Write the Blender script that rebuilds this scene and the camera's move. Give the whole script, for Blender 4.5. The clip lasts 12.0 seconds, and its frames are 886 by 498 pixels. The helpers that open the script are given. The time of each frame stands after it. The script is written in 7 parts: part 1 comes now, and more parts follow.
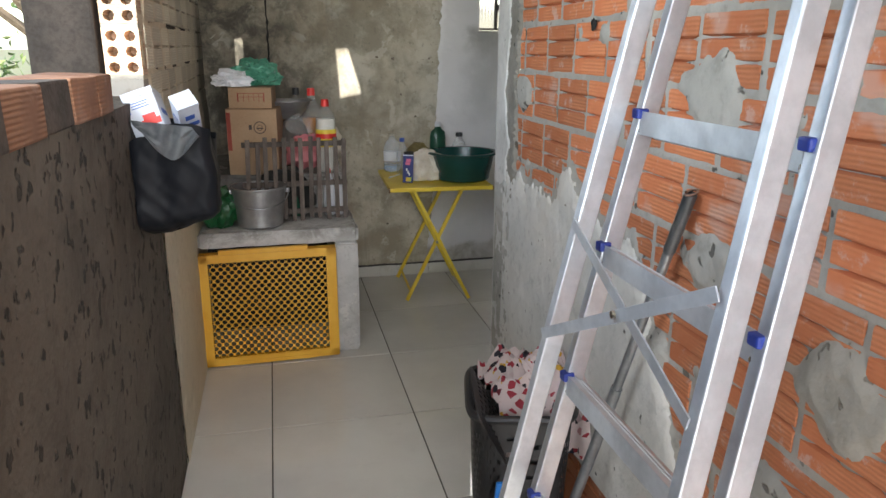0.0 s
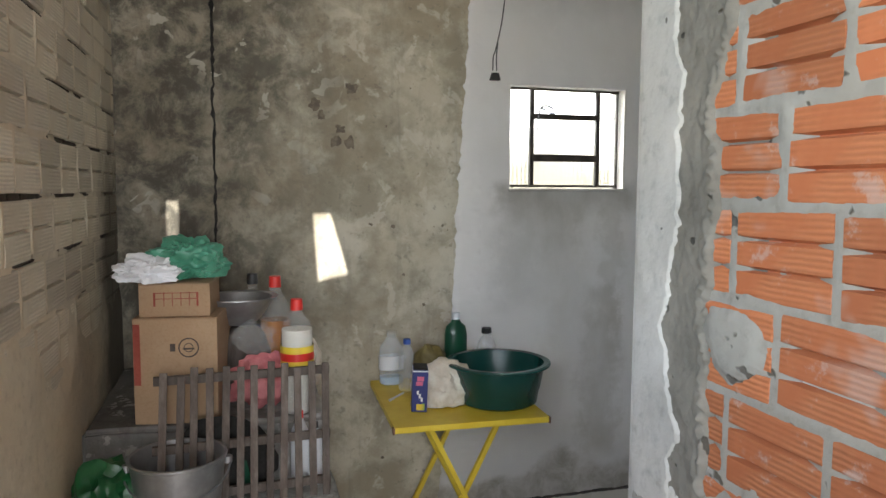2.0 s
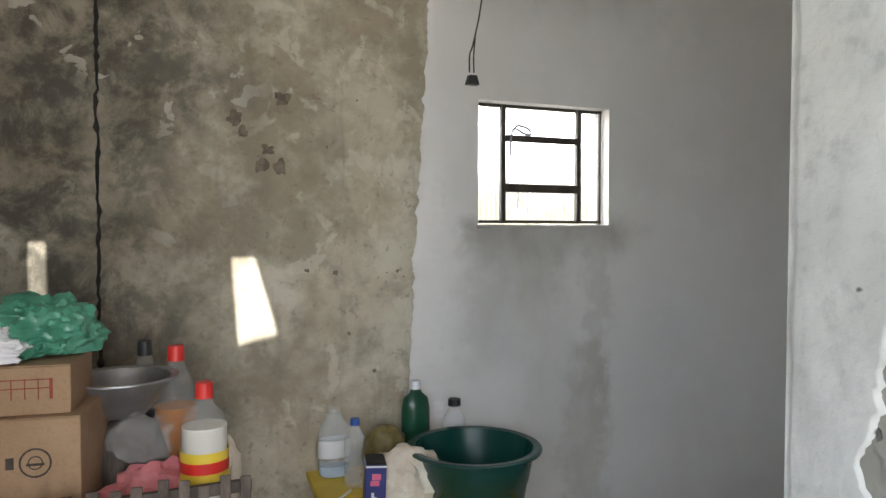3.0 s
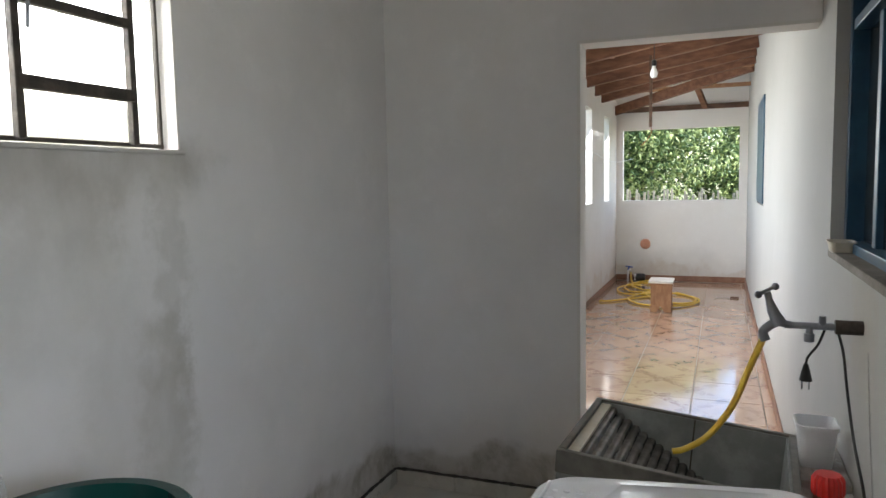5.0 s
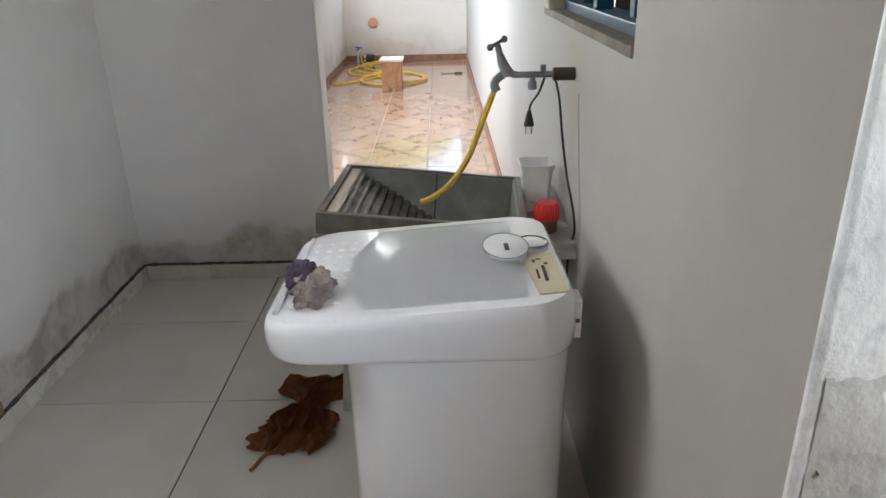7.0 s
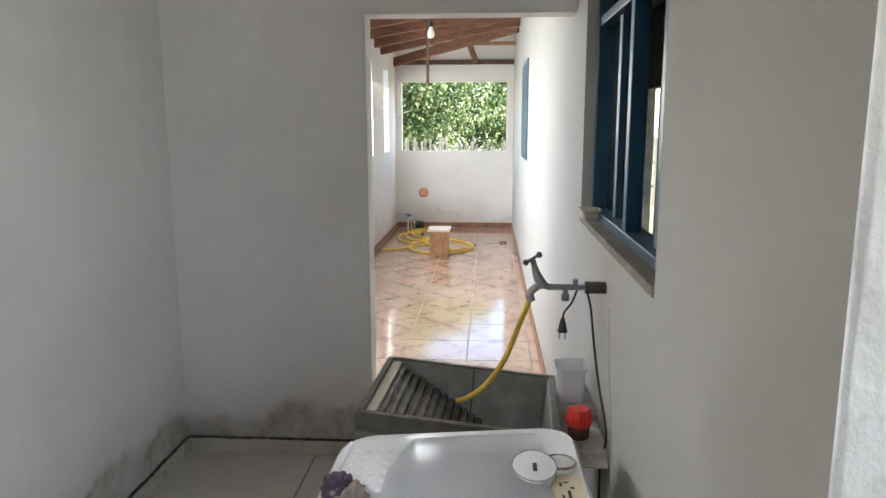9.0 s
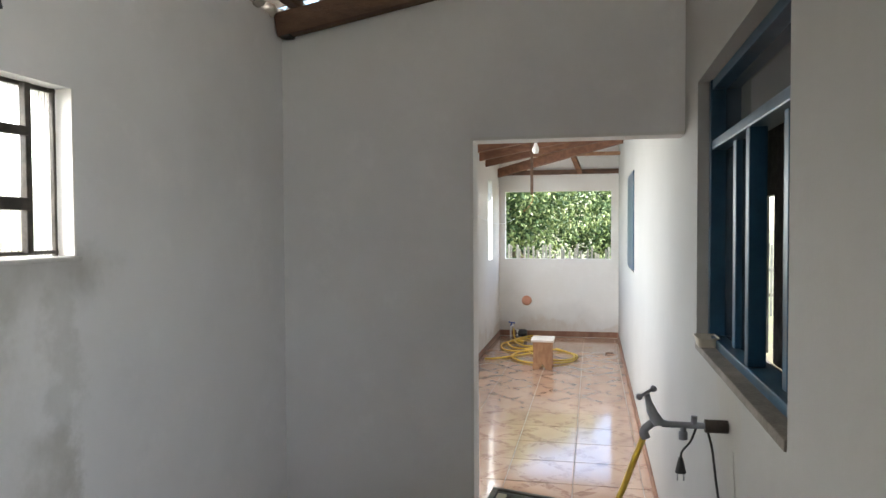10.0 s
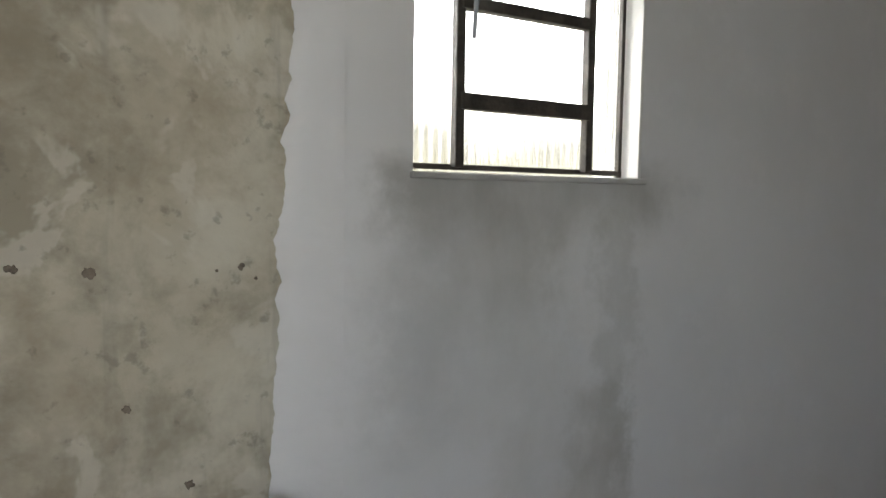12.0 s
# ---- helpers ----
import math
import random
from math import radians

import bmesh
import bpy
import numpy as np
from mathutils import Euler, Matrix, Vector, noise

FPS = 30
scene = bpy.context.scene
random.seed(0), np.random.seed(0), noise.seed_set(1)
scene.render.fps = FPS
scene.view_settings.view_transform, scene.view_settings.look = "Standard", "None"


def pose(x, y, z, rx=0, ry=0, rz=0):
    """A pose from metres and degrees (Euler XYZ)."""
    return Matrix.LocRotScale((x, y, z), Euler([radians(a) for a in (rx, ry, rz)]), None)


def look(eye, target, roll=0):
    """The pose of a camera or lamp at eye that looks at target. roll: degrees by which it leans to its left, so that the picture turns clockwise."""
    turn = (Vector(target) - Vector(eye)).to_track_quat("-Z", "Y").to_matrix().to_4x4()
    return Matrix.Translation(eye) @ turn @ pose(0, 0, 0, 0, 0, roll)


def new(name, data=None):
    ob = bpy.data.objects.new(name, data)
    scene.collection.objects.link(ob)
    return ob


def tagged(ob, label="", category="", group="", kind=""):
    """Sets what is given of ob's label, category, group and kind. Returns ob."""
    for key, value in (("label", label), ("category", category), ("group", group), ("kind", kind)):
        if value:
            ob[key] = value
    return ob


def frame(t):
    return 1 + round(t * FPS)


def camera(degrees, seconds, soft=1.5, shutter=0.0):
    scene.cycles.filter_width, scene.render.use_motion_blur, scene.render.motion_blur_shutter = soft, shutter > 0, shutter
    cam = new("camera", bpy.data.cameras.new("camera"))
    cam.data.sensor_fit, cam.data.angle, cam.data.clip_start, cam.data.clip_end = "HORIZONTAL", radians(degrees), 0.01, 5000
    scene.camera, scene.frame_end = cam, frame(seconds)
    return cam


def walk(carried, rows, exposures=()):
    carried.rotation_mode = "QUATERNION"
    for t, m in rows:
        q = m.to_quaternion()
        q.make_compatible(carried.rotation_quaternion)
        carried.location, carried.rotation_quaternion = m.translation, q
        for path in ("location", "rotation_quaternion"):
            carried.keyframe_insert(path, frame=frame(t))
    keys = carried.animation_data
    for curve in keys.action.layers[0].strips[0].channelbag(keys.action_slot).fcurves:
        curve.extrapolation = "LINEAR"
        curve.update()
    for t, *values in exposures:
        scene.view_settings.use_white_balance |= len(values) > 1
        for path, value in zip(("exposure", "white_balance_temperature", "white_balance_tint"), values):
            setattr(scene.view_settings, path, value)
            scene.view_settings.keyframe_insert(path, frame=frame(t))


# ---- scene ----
cam = camera(64.5, 12.0)
PATH = [
    (0, (1.91, -0.175, 1.489), (2.355, 1.695, 0.937), 0.3),
    (0.5, (1.921, 0.193, 1.515), (2.443, 2.057, 1.012), 0.2),
    (1, (1.925, 0.564, 1.563), (2.467, 2.447, 1.163), 0.2),
    (1.5, (1.983, 0.925, 1.578), (2.527, 2.83, 1.304), 0.3),
    (2, (1.996, 1.246, 1.588), (2.549, 3.161, 1.417), 0.3),
    (2.5, (2.002, 1.554, 1.59), (2.6, 3.46, 1.496), 0.1),
    (2.7, (2.037, 1.678, 1.58), (2.67, 3.574, 1.505), 0.1),
    (4.3, (2.135, 2.649, 1.583), (3.692, 3.902, 1.504), 0.0),
    (4.5, (2.158, 2.705, 1.568), (3.804, 3.837, 1.473), -0.1),
    (4.7, (2.163, 2.750, 1.548), (3.890, 3.748, 1.412), -0.4),
    (5, (2.144, 2.833, 1.477), (3.996, 3.566, 1.294), -1.1),
    (5.5, (2.113, 2.886, 1.427), (4.045, 3.268, 1.076), -0.9),
    (6, (2.127, 2.917, 1.397), (4.04, 3.027, 0.827), -1.0),
    (6.5, (2.115, 2.909, 1.396), (3.981, 2.93, 0.676), -1.3),
    (6.7, (2.113, 2.896, 1.398), (3.959, 2.902, 0.629), -1.3),
    (8.3, (2.037, 2.84, 1.527), (3.946, 2.868, 0.928), -0.6),
    (8.5, (2.03, 2.841, 1.551), (3.957, 2.888, 1.017), -0.4),
    (9, (2.036, 2.852, 1.589), (4.001, 2.98, 1.239), -0.1),
    (9.5, (2.026, 2.86, 1.635), (4.002, 3.089, 1.433), -0.2),
    (10, (2.054, 2.87, 1.667), (4.009, 3.286, 1.607), -0.3),
    (10.5, (2.142, 2.866, 1.672), (4.018, 3.56, 1.695), -0.5),
    (11, (2.228, 2.895, 1.599), (3.842, 4.077, 1.618), 0.2),
    (11.5, (2.354, 3.015, 1.551), (3.608, 4.571, 1.492), 0.7),
    (12, (2.573, 3.135, 1.545), (3.589, 4.851, 1.394), 0.9),
]
walk(cam, [(t, look(e, g, r)) for t, e, g, r in PATH], exposures=[(0.0, 1.10), (1.0, 1.20), (2.5, 1.42), (4.4, 1.46), (5.0, 1.55), (5.5, 1.66), (6.0, 2.02), (6.5, 2.16), (8.5, 2.05), (9.5, 1.85), (10.5, 1.52), (11.3, 1.25), (12.0, 1.12)])

# ---- light ----
SUN_WAY = Vector((0.04, 1.0, -0.8)).normalized()
world = bpy.data.worlds.new("sky")
scene.world = world
world.use_nodes = True
wn = world.node_tree.nodes
sky = wn.new("ShaderNodeTexSky")
sky.sky_type, sky.sun_disc = "NISHITA", False
sky.sun_elevation, sky.sun_rotation = radians(40), radians(180)
world.node_tree.links.new(sky.outputs["Color"], wn["Background"].inputs["Color"])
wn["Background"].inputs["Strength"].default_value = 0.22
sun = new("sun", bpy.data.lights.new("sun", "SUN"))
sun.data.energy, sun.data.angle, sun.data.color = 5.0, radians(0.35), (1.0, 0.96, 0.89)
sun.matrix_world = look(Vector((0, 0, 0)) - SUN_WAY * 20, (0, 0, 0))


def sky_lamp(name, eye, target, w, h, watts, color=(0.95, 0.98, 1.0)):
    """Daylight that enters through an opening."""
    data = bpy.data.lights.new(name, "AREA")
    data.shape, data.size, data.size_y, data.energy, data.color = "RECTANGLE", w, h, watts, color
    ob = new(name, data)
    ob.matrix_world = look(eye, target)
    return ob


sky_lamp("daylight_parapet_opening", (1.37, 1.25, 1.85), (3.5, 4.0, 0.35), 1.7, 0.7, 9.5, (0.93, 0.98, 1.0))
sky_lamp("daylight_yard_end", (2.05, -2.2, 1.45), (2.3, 4.3, 1.0), 1.0, 1.4, 28, (0.96, 0.98, 1.0))
sky_lamp("daylight_veranda_side", (9.2, 4.45, 1.8), (9.2, 3.0, 1.0), 6.0, 1.0, 46)

# ---- materials ----
MATS = {}


class Tree:
    """A short way to write shader nodes."""

    def __init__(self, name):
        self.m = bpy.data.materials.new(name)
        self.m.use_nodes = True
        self.t = self.m.node_tree
        self.b = self.t.nodes["Principled BSDF"]
        self.pos = self.n("ShaderNodeTexCoord").outputs["Object"]

    def n(self, kind):
        return self.t.nodes.new(kind)

    def put(self, socket, value):
        if isinstance(value, bpy.types.NodeSocket):
            self.t.links.new(value, socket)
        else:
            socket.default_value = value

    def noise(self, scale, detail=4.0, rough=0.55, stretch=None, pos=None, distort=0.0):
        node = self.n("ShaderNodeTexNoise")
        p = pos or self.pos
        if stretch:
            mp = self.n("ShaderNodeMapping")
            self.put(mp.inputs["Vector"], p)
            mp.inputs["Scale"].default_value = stretch
            p = mp.outputs[0]
        self.put(node.inputs["Vector"], p)
        node.inputs["Scale"].default_value, node.inputs["Detail"].default_value = scale, detail
        node.inputs["Roughness"].default_value, node.inputs["Distortion"].default_value = rough, distort
        return node.outputs["Fac"]

    def ramp(self, fac, lo, hi, a=0.0, b=1.0):
        node = self.n("ShaderNodeMapRange")
        node.interpolation_type = "SMOOTHSTEP"
        for k, v in zip(("Value", "From Min", "From Max", "To Min", "To Max"), (fac, lo, hi, a, b)):
            self.put(node.inputs[k], v)
        return node.outputs[0]

    def math(self, op, a, b=0.0):
        node = self.n("ShaderNodeMath")
        node.operation = op
        self.put(node.inputs[0], a)
        self.put(node.inputs[1], b)
        return node.outputs[0]

    def mix(self, fac, a, b):
        node = self.n("ShaderNodeMix")
        node.data_type = "RGBA"
        self.put(node.inputs["Factor"], fac)
        for s, v in ((node.inputs[6], a), (node.inputs[7], b)):
            self.put(s, v if isinstance(v, bpy.types.NodeSocket) else (*v, 1.0))
        return node.outputs[2]

    def xyz(self):
        node = self.n("ShaderNodeSeparateXYZ")
        self.put(node.inputs[0], self.pos)
        return node.outputs

    def rand(self):
        return self.n("ShaderNodeObjectInfo").outputs["Random"]

    def bump(self, height, strength, distance=0.01):
        node = self.n("ShaderNodeBump")
        node.inputs["Strength"].default_value, node.inputs["Distance"].default_value = strength, distance
        self.put(node.inputs["Height"], height)
        last = self.b.inputs["Normal"].links
        if last:
            self.put(node.inputs["Normal"], last[0].from_socket)
        self.put(self.b.inputs["Normal"], node.outputs[0])

    def done(self, color, rough=0.7, metal=0.0, **more):
        self.put(self.b.inputs["Base Color"], color if isinstance(color, bpy.types.NodeSocket) else (*color, 1.0))
        self.put(self.b.inputs["Roughness"], rough)
        self.put(self.b.inputs["Metallic"], metal)
        for k, v in more.items():
            self.put(self.b.inputs[k.replace("_", " ")], v)
        MATS[self.m.name] = self.m
        return self.m


def simple(name, c1, c2, rough=0.5, metal=0.0, scale=8.0, fine=90.0, bump=0.15, spread=0.0, stretch=None, speck=None, **more):
    """Two tones in blotches, fine grain, and relief."""
    speck = (0.35 if rough >= 0.55 else 0.06) if speck is None else speck
    t = Tree(name)
    big = t.ramp(t.noise(scale, 4, 0.6, stretch), 0.35, 0.68)
    small = t.noise(fine, 3, 0.6, stretch)
    col = t.mix(big, c1, c2)
    col = t.mix(t.ramp(small, 0.45, 0.8, 0.0, speck), col, [v * 0.7 for v in c1])
    if spread:
        hs = t.n("ShaderNodeHueSaturation")
        t.put(hs.inputs["Color"], col)
        t.put(hs.inputs["Value"], t.ramp(t.rand(), 0, 1, 1 - spread, 1 + spread))
        col = hs.outputs[0]
    if bump:
        if speck > 0.1:
            t.bump(small, bump, 0.004)
        t.bump(t.noise(scale * 2.5, 3), bump, 0.008)
    return t.done(col, rough if speck < 0.1 else t.ramp(small, 0.3, 0.7, max(0.02, rough - 0.08), min(1.0, rough + 0.1)), metal, **more)


def wall_plaster(name, base, shade, damp_color, damp=True, stains_and_shade=(), mottle=0.5, warm=None):
    """Hand-floated plaster with rising damp above the floor, stains and painted shade of given shape."""
    t = Tree(name)
    x, y, z = t.xyz()
    wob = t.noise(3.2, 5, 0.6)
    wob2 = t.noise(11.0, 4, 0.65)
    col = t.mix(t.ramp(t.noise(1.3, 4, 0.6), 0.35, 0.7, 0.0, mottle), base, shade)
    col = t.mix(t.ramp(t.noise(5.0, 5, 0.7), 0.5, 0.75, 0.0, mottle * 0.6), col, [v * 1.12 for v in base])
    if warm:
        col = t.mix(t.ramp(t.noise(0.8, 3), 0.4, 0.65, 0.0, 0.5), col, warm)
    if damp:
        low = t.noise(1.9, 3, 0.5)
        top = t.math("ADD", t.math("MULTIPLY", low, 0.62), t.math("MULTIPLY", wob2, 0.10))
        h = t.math("SUBTRACT", z, top)
        wet = t.ramp(h, -0.18, -0.10, 1.0, 0.0)
        halo = t.ramp(h, -0.16, 0.16, 0.45, 0.0)
        col = t.mix(halo, col, [v * 0.72 for v in base])
        patchy = t.ramp(t.noise(5.5, 5, 0.65, distort=0.4), 0.36, 0.62, 0.38, 0.95)
        col = t.mix(t.math("MULTIPLY", wet, patchy), col, damp_color)
        salt = t.math("MULTIPLY", wet, t.ramp(t.noise(6.0, 6, 0.7, distort=0.6), 0.54, 0.66))
        col = t.mix(t.math("MULTIPLY", salt, 0.5), col, (0.56, 0.54, 0.50))
    for axis, u0, u1, z0, z1, soft, amount, tone in stains_and_shade:
        u = x if axis == "x" else y
        uu = t.math("ADD", u, t.math("MULTIPLY", t.math("SUBTRACT", wob2, 0.5), 0.28))
        zz = t.math("ADD", z, t.math("MULTIPLY", t.math("SUBTRACT", wob, 0.5), 0.30))
        m = t.math("MULTIPLY", t.ramp(uu, u0 - soft, u0 + soft), t.ramp(uu, u1 - soft, u1 + soft, 1.0, 0.0))
        m = t.math("MULTIPLY", m, t.math("MULTIPLY", t.ramp(zz, z0 - soft, z0 + soft), t.ramp(zz, z1 - soft * 0.5, z1 + soft * 0.5, 1.0, 0.0)))
        m = t.math("MULTIPLY", m, t.ramp(t.noise(4.5, 5, 0.6, (1.0, 1.0, 0.5)), 0.3, 0.66, 0.45, 1.0))
        col = t.mix(t.math("MULTIPLY", m, amount), col, tone)
    fine = t.noise(140.0, 3, 0.6)
    t.bump(fine, 0.12, 0.002)
    t.bump(t.noise(6.0, 4, 0.6), 0.25, 0.012)
    return t.done(col, 0.82)


STAIN = (0.30, 0.28, 0.235)
wall_plaster("white_plaster", (0.82, 0.80, 0.79), (0.68, 0.66, 0.645), (0.34, 0.31, 0.265), stains_and_shade=[
    ("x", 3.15, 3.92, 1.47, 1.61, 0.09, 0.62, STAIN), ("x", 3.30, 3.50, 1.30, 1.55, 0.10, 0.45, STAIN), ("x", 3.40, 3.58, 0.75, 1.50, 0.10, 0.30, (0.40, 0.37, 0.31)),
    ("x", 3.60, 3.78, 0.25, 1.15, 0.07, 0.55, (0.38, 0.35, 0.29)), ("x", 3.69, 3.80, 0.9, 1.5, 0.05, 0.40, (0.40, 0.38, 0.33)), ("x", 3.15, 3.35, 1.05, 1.6, 0.10, 0.35, (0.36, 0.35, 0.33)),
    # grey band at the wall top: the roof beam's shadow put into the colour
    ("x", 3.1, 4.0, 2.45, 2.9, 0.15, 0.5, (0.33, 0.33, 0.33))])
wall_plaster("veranda_plaster", (0.78, 0.76, 0.73), (0.70, 0.66, 0.61), (0.60, 0.54, 0.48), mottle=0.45)
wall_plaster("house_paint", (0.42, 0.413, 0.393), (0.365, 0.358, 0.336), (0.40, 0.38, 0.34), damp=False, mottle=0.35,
             stains_and_shade=[("x", 4.05, 4.35, 0.9, 1.18, 0.06, 0.4, (0.42, 0.38, 0.30))])


def old_render():
    """Old lime render: olive grey, bleached in patches, nearly black with soot towards the hearth."""
    t = Tree("old_render")
    x, y, z = t.xyz()
    wob, mid, small = t.noise(1.6, 5, 0.62), t.noise(4.5, 6, 0.68, distort=0.15), t.noise(16.0, 5, 0.7)
    col = t.mix(t.ramp(wob, 0.36, 0.66), (0.47, 0.42, 0.325), (0.56, 0.51, 0.40))
    col = t.mix(t.ramp(mid, 0.40, 0.62, 0.0, 0.85), col, (0.29, 0.255, 0.19))
    col = t.mix(t.ramp(t.noise(3.3, 5, 0.7), 0.48, 0.68, 0.0, 0.75), col, (0.62, 0.575, 0.47))
    brown = t.ramp(t.noise(2.4, 6, 0.7, distort=0.2), 0.44, 0.64, 0.0, 0.8)
    col = t.mix(brown, col, (0.33, 0.275, 0.195))
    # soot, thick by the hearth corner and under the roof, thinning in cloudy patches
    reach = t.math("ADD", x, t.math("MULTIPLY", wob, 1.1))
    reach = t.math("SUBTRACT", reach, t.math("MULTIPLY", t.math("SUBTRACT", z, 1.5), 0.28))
    soot_shade = t.math("MULTIPLY", t.ramp(reach, 2.35, 3.25, 1.0, 0.0), t.ramp(t.noise(6.5, 6, 0.72, distort=0.3), 0.36, 0.60, 0.42, 1.0))
    col = t.mix(t.math("MULTIPLY", soot_shade, 0.94), col, (0.065, 0.06, 0.048))
    # paint flaked off in crisp-edged pale patches over the sooty part
    edge = t.ramp(t.noise(9.5, 3, 0.5, distort=0.6), 0.60, 0.62)
    zone = t.math("MULTIPLY", t.ramp(t.noise(1.7, 2), 0.40, 0.52), t.ramp(x, 2.25, 2.5, 1.0, 0.0))
    zone = t.math("MULTIPLY", zone, t.ramp(z, 1.35, 1.6))
    flake = t.math("MULTIPLY", edge, zone)
    col = t.mix(t.math("MULTIPLY", flake, 0.8), col, t.mix(t.noise(20, 3), (0.36, 0.34, 0.28), (0.56, 0.53, 0.46)))
    cloud = t.math("MULTIPLY", t.ramp(t.noise(6.0, 4, 0.6, distort=0.4), 0.56, 0.62), t.ramp(x, 2.3, 2.5))
    col = t.mix(t.math("MULTIPLY", cloud, 0.5), col, (0.63, 0.59, 0.50))
    fleck = t.ramp(t.noise(30.0, 3, 0.6), 0.60, 0.72)
    col = t.mix(t.math("MULTIPLY", fleck, 0.45), col, (0.16, 0.145, 0.115))
    streak = t.ramp(t.noise(5.0, 4, 0.6, (3.0, 1.0, 0.35)), 0.56, 0.7, 0.0, 0.35)
    col = t.mix(streak, col, (0.22, 0.20, 0.16))
    t.bump(small, 0.3, 0.006)
    t.bump(mid, 0.45, 0.012)
    return t.done(col, 0.88)


def hearth_soot_shade(t, col, amount):
    """Ragged soot plume over the hearth's back corner, shadow behind the boxes painted in."""
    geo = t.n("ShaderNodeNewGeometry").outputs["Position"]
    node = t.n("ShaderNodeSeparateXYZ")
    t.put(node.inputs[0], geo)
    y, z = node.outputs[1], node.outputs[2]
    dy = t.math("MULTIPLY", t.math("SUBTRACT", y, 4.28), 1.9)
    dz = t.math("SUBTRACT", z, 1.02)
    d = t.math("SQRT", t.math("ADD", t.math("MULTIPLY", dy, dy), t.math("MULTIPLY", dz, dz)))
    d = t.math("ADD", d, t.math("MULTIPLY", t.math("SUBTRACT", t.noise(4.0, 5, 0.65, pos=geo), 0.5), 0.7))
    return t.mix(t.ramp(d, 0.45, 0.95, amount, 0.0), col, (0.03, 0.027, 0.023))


def raw_render(name, c1, c2, pits, soot_shade=0.0, relief=0.5):
    """Bare cement render with trowel scars and holes."""
    t = Tree(name)
    x, y, z = t.xyz()
    col = t.mix(t.ramp(t.noise(2.2, 5, 0.65), 0.35, 0.68), c1, c2)
    col = t.mix(t.ramp(t.noise(30, 4, 0.6), 0.5, 0.75, 0, 0.5), col, [v * 0.6 for v in c1])
    mp = t.n("ShaderNodeMapping")
    t.put(mp.inputs["Vector"], t.pos)
    mp.inputs["Rotation"].default_value = (radians(24), 0, 0)
    spots = t.noise(36.0, 2, 0.5, (1.0, 0.72, 0.62), pos=mp.outputs[0])
    big = t.noise(15.0, 3, 0.55, (1.0, 0.8, 0.7), pos=mp.outputs[0])
    scar = t.math("MAXIMUM", t.ramp(spots, pits, pits + 0.04), t.ramp(big, pits + 0.05, pits + 0.08))
    col = t.mix(scar, col, [v * 0.25 for v in c1])
    ridge = t.noise(9.0, 4, 0.6, (1.0, 1.0, 0.8), pos=mp.outputs[0], distort=0.1)
    col = t.mix(t.ramp(ridge, 0.52, 0.72, 0.0, 0.5), col, [v * 1.15 for v in c2])
    col = t.mix(t.ramp(t.noise(1.1, 4, 0.6), 0.42, 0.62, 0.0, 0.55), col, (c1[0] * 1.02, c1[1] * 0.90, c1[2] * 0.76))
    if soot_shade:
        col = hearth_soot_shade(t, col, soot_shade)
    t.bump(t.math("SUBTRACT", ridge, scar), relief, 0.014)
    t.bump(t.noise(38, 4, 0.65), 0.35, 0.005)
    t.bump(t.noise(110, 3), 0.25, 0.003)
    return t.done(col, 0.9)


old_render()
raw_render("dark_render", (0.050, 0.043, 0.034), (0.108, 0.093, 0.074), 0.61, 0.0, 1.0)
raw_render("cement", (0.25, 0.238, 0.21), (0.37, 0.355, 0.325), 0.66)
raw_render("dressing_cement", (0.15, 0.138, 0.115), (0.25, 0.232, 0.20), 0.69)
raw_render("corner_plaster", (0.40, 0.385, 0.355), (0.55, 0.535, 0.505), 0.72, 0.0, 0.40)
raw_render("pale_render", (0.42, 0.405, 0.37), (0.55, 0.535, 0.50), 0.70)
raw_render("patch_cement", (0.36, 0.345, 0.315), (0.47, 0.455, 0.425), 0.74)
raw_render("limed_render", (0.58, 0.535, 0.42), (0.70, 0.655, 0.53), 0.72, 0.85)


def hearth_cement():
    """Whitewashed concrete, sooty and dirty on top, rack shade painted in, bare worn edges."""
    t = Tree("hearth_cement")
    x, y, z = t.xyz()
    col = t.mix(t.ramp(t.noise(2.6, 5, 0.65), 0.35, 0.68), (0.44, 0.43, 0.41), (0.58, 0.57, 0.55))
    grime_rib_mask = t.ramp(t.noise(4.2, 6, 0.72, distort=0.8), 0.40, 0.62)
    flat = t.ramp(z, 0.56, 0.64)
    col = t.mix(t.math("MULTIPLY", grime_rib_mask, t.math("ADD", 0.28, t.math("MULTIPLY", flat, 0.45))), col, (0.19, 0.175, 0.155))
    # darkened raised back: shade behind the rack slats is put into the colour
    soot_shade = t.math("MULTIPLY", t.ramp(t.math("ADD", x, t.math("MULTIPLY", t.noise(3.0, 4), 0.4)), 2.0, 2.5, 1.0, 0.0), t.ramp(z, 0.66, 0.86))
    col = t.mix(t.math("MULTIPLY", soot_shade, 0.8), col, (0.055, 0.05, 0.045))
    chips = t.ramp(t.noise(17.0, 4, 0.6), 0.62, 0.66)
    col = t.mix(t.math("MULTIPLY", chips, 0.5), col, (0.62, 0.60, 0.55))
    col = t.mix(t.ramp(t.noise(60, 3, 0.6), 0.52, 0.78, 0.0, 0.5), col, (0.25, 0.235, 0.21))
    t.bump(t.noise(14.0, 5, 0.65), 0.5, 0.01)
    t.bump(t.noise(90, 3), 0.25, 0.003)
    return t.done(col, 0.9)


hearth_cement()


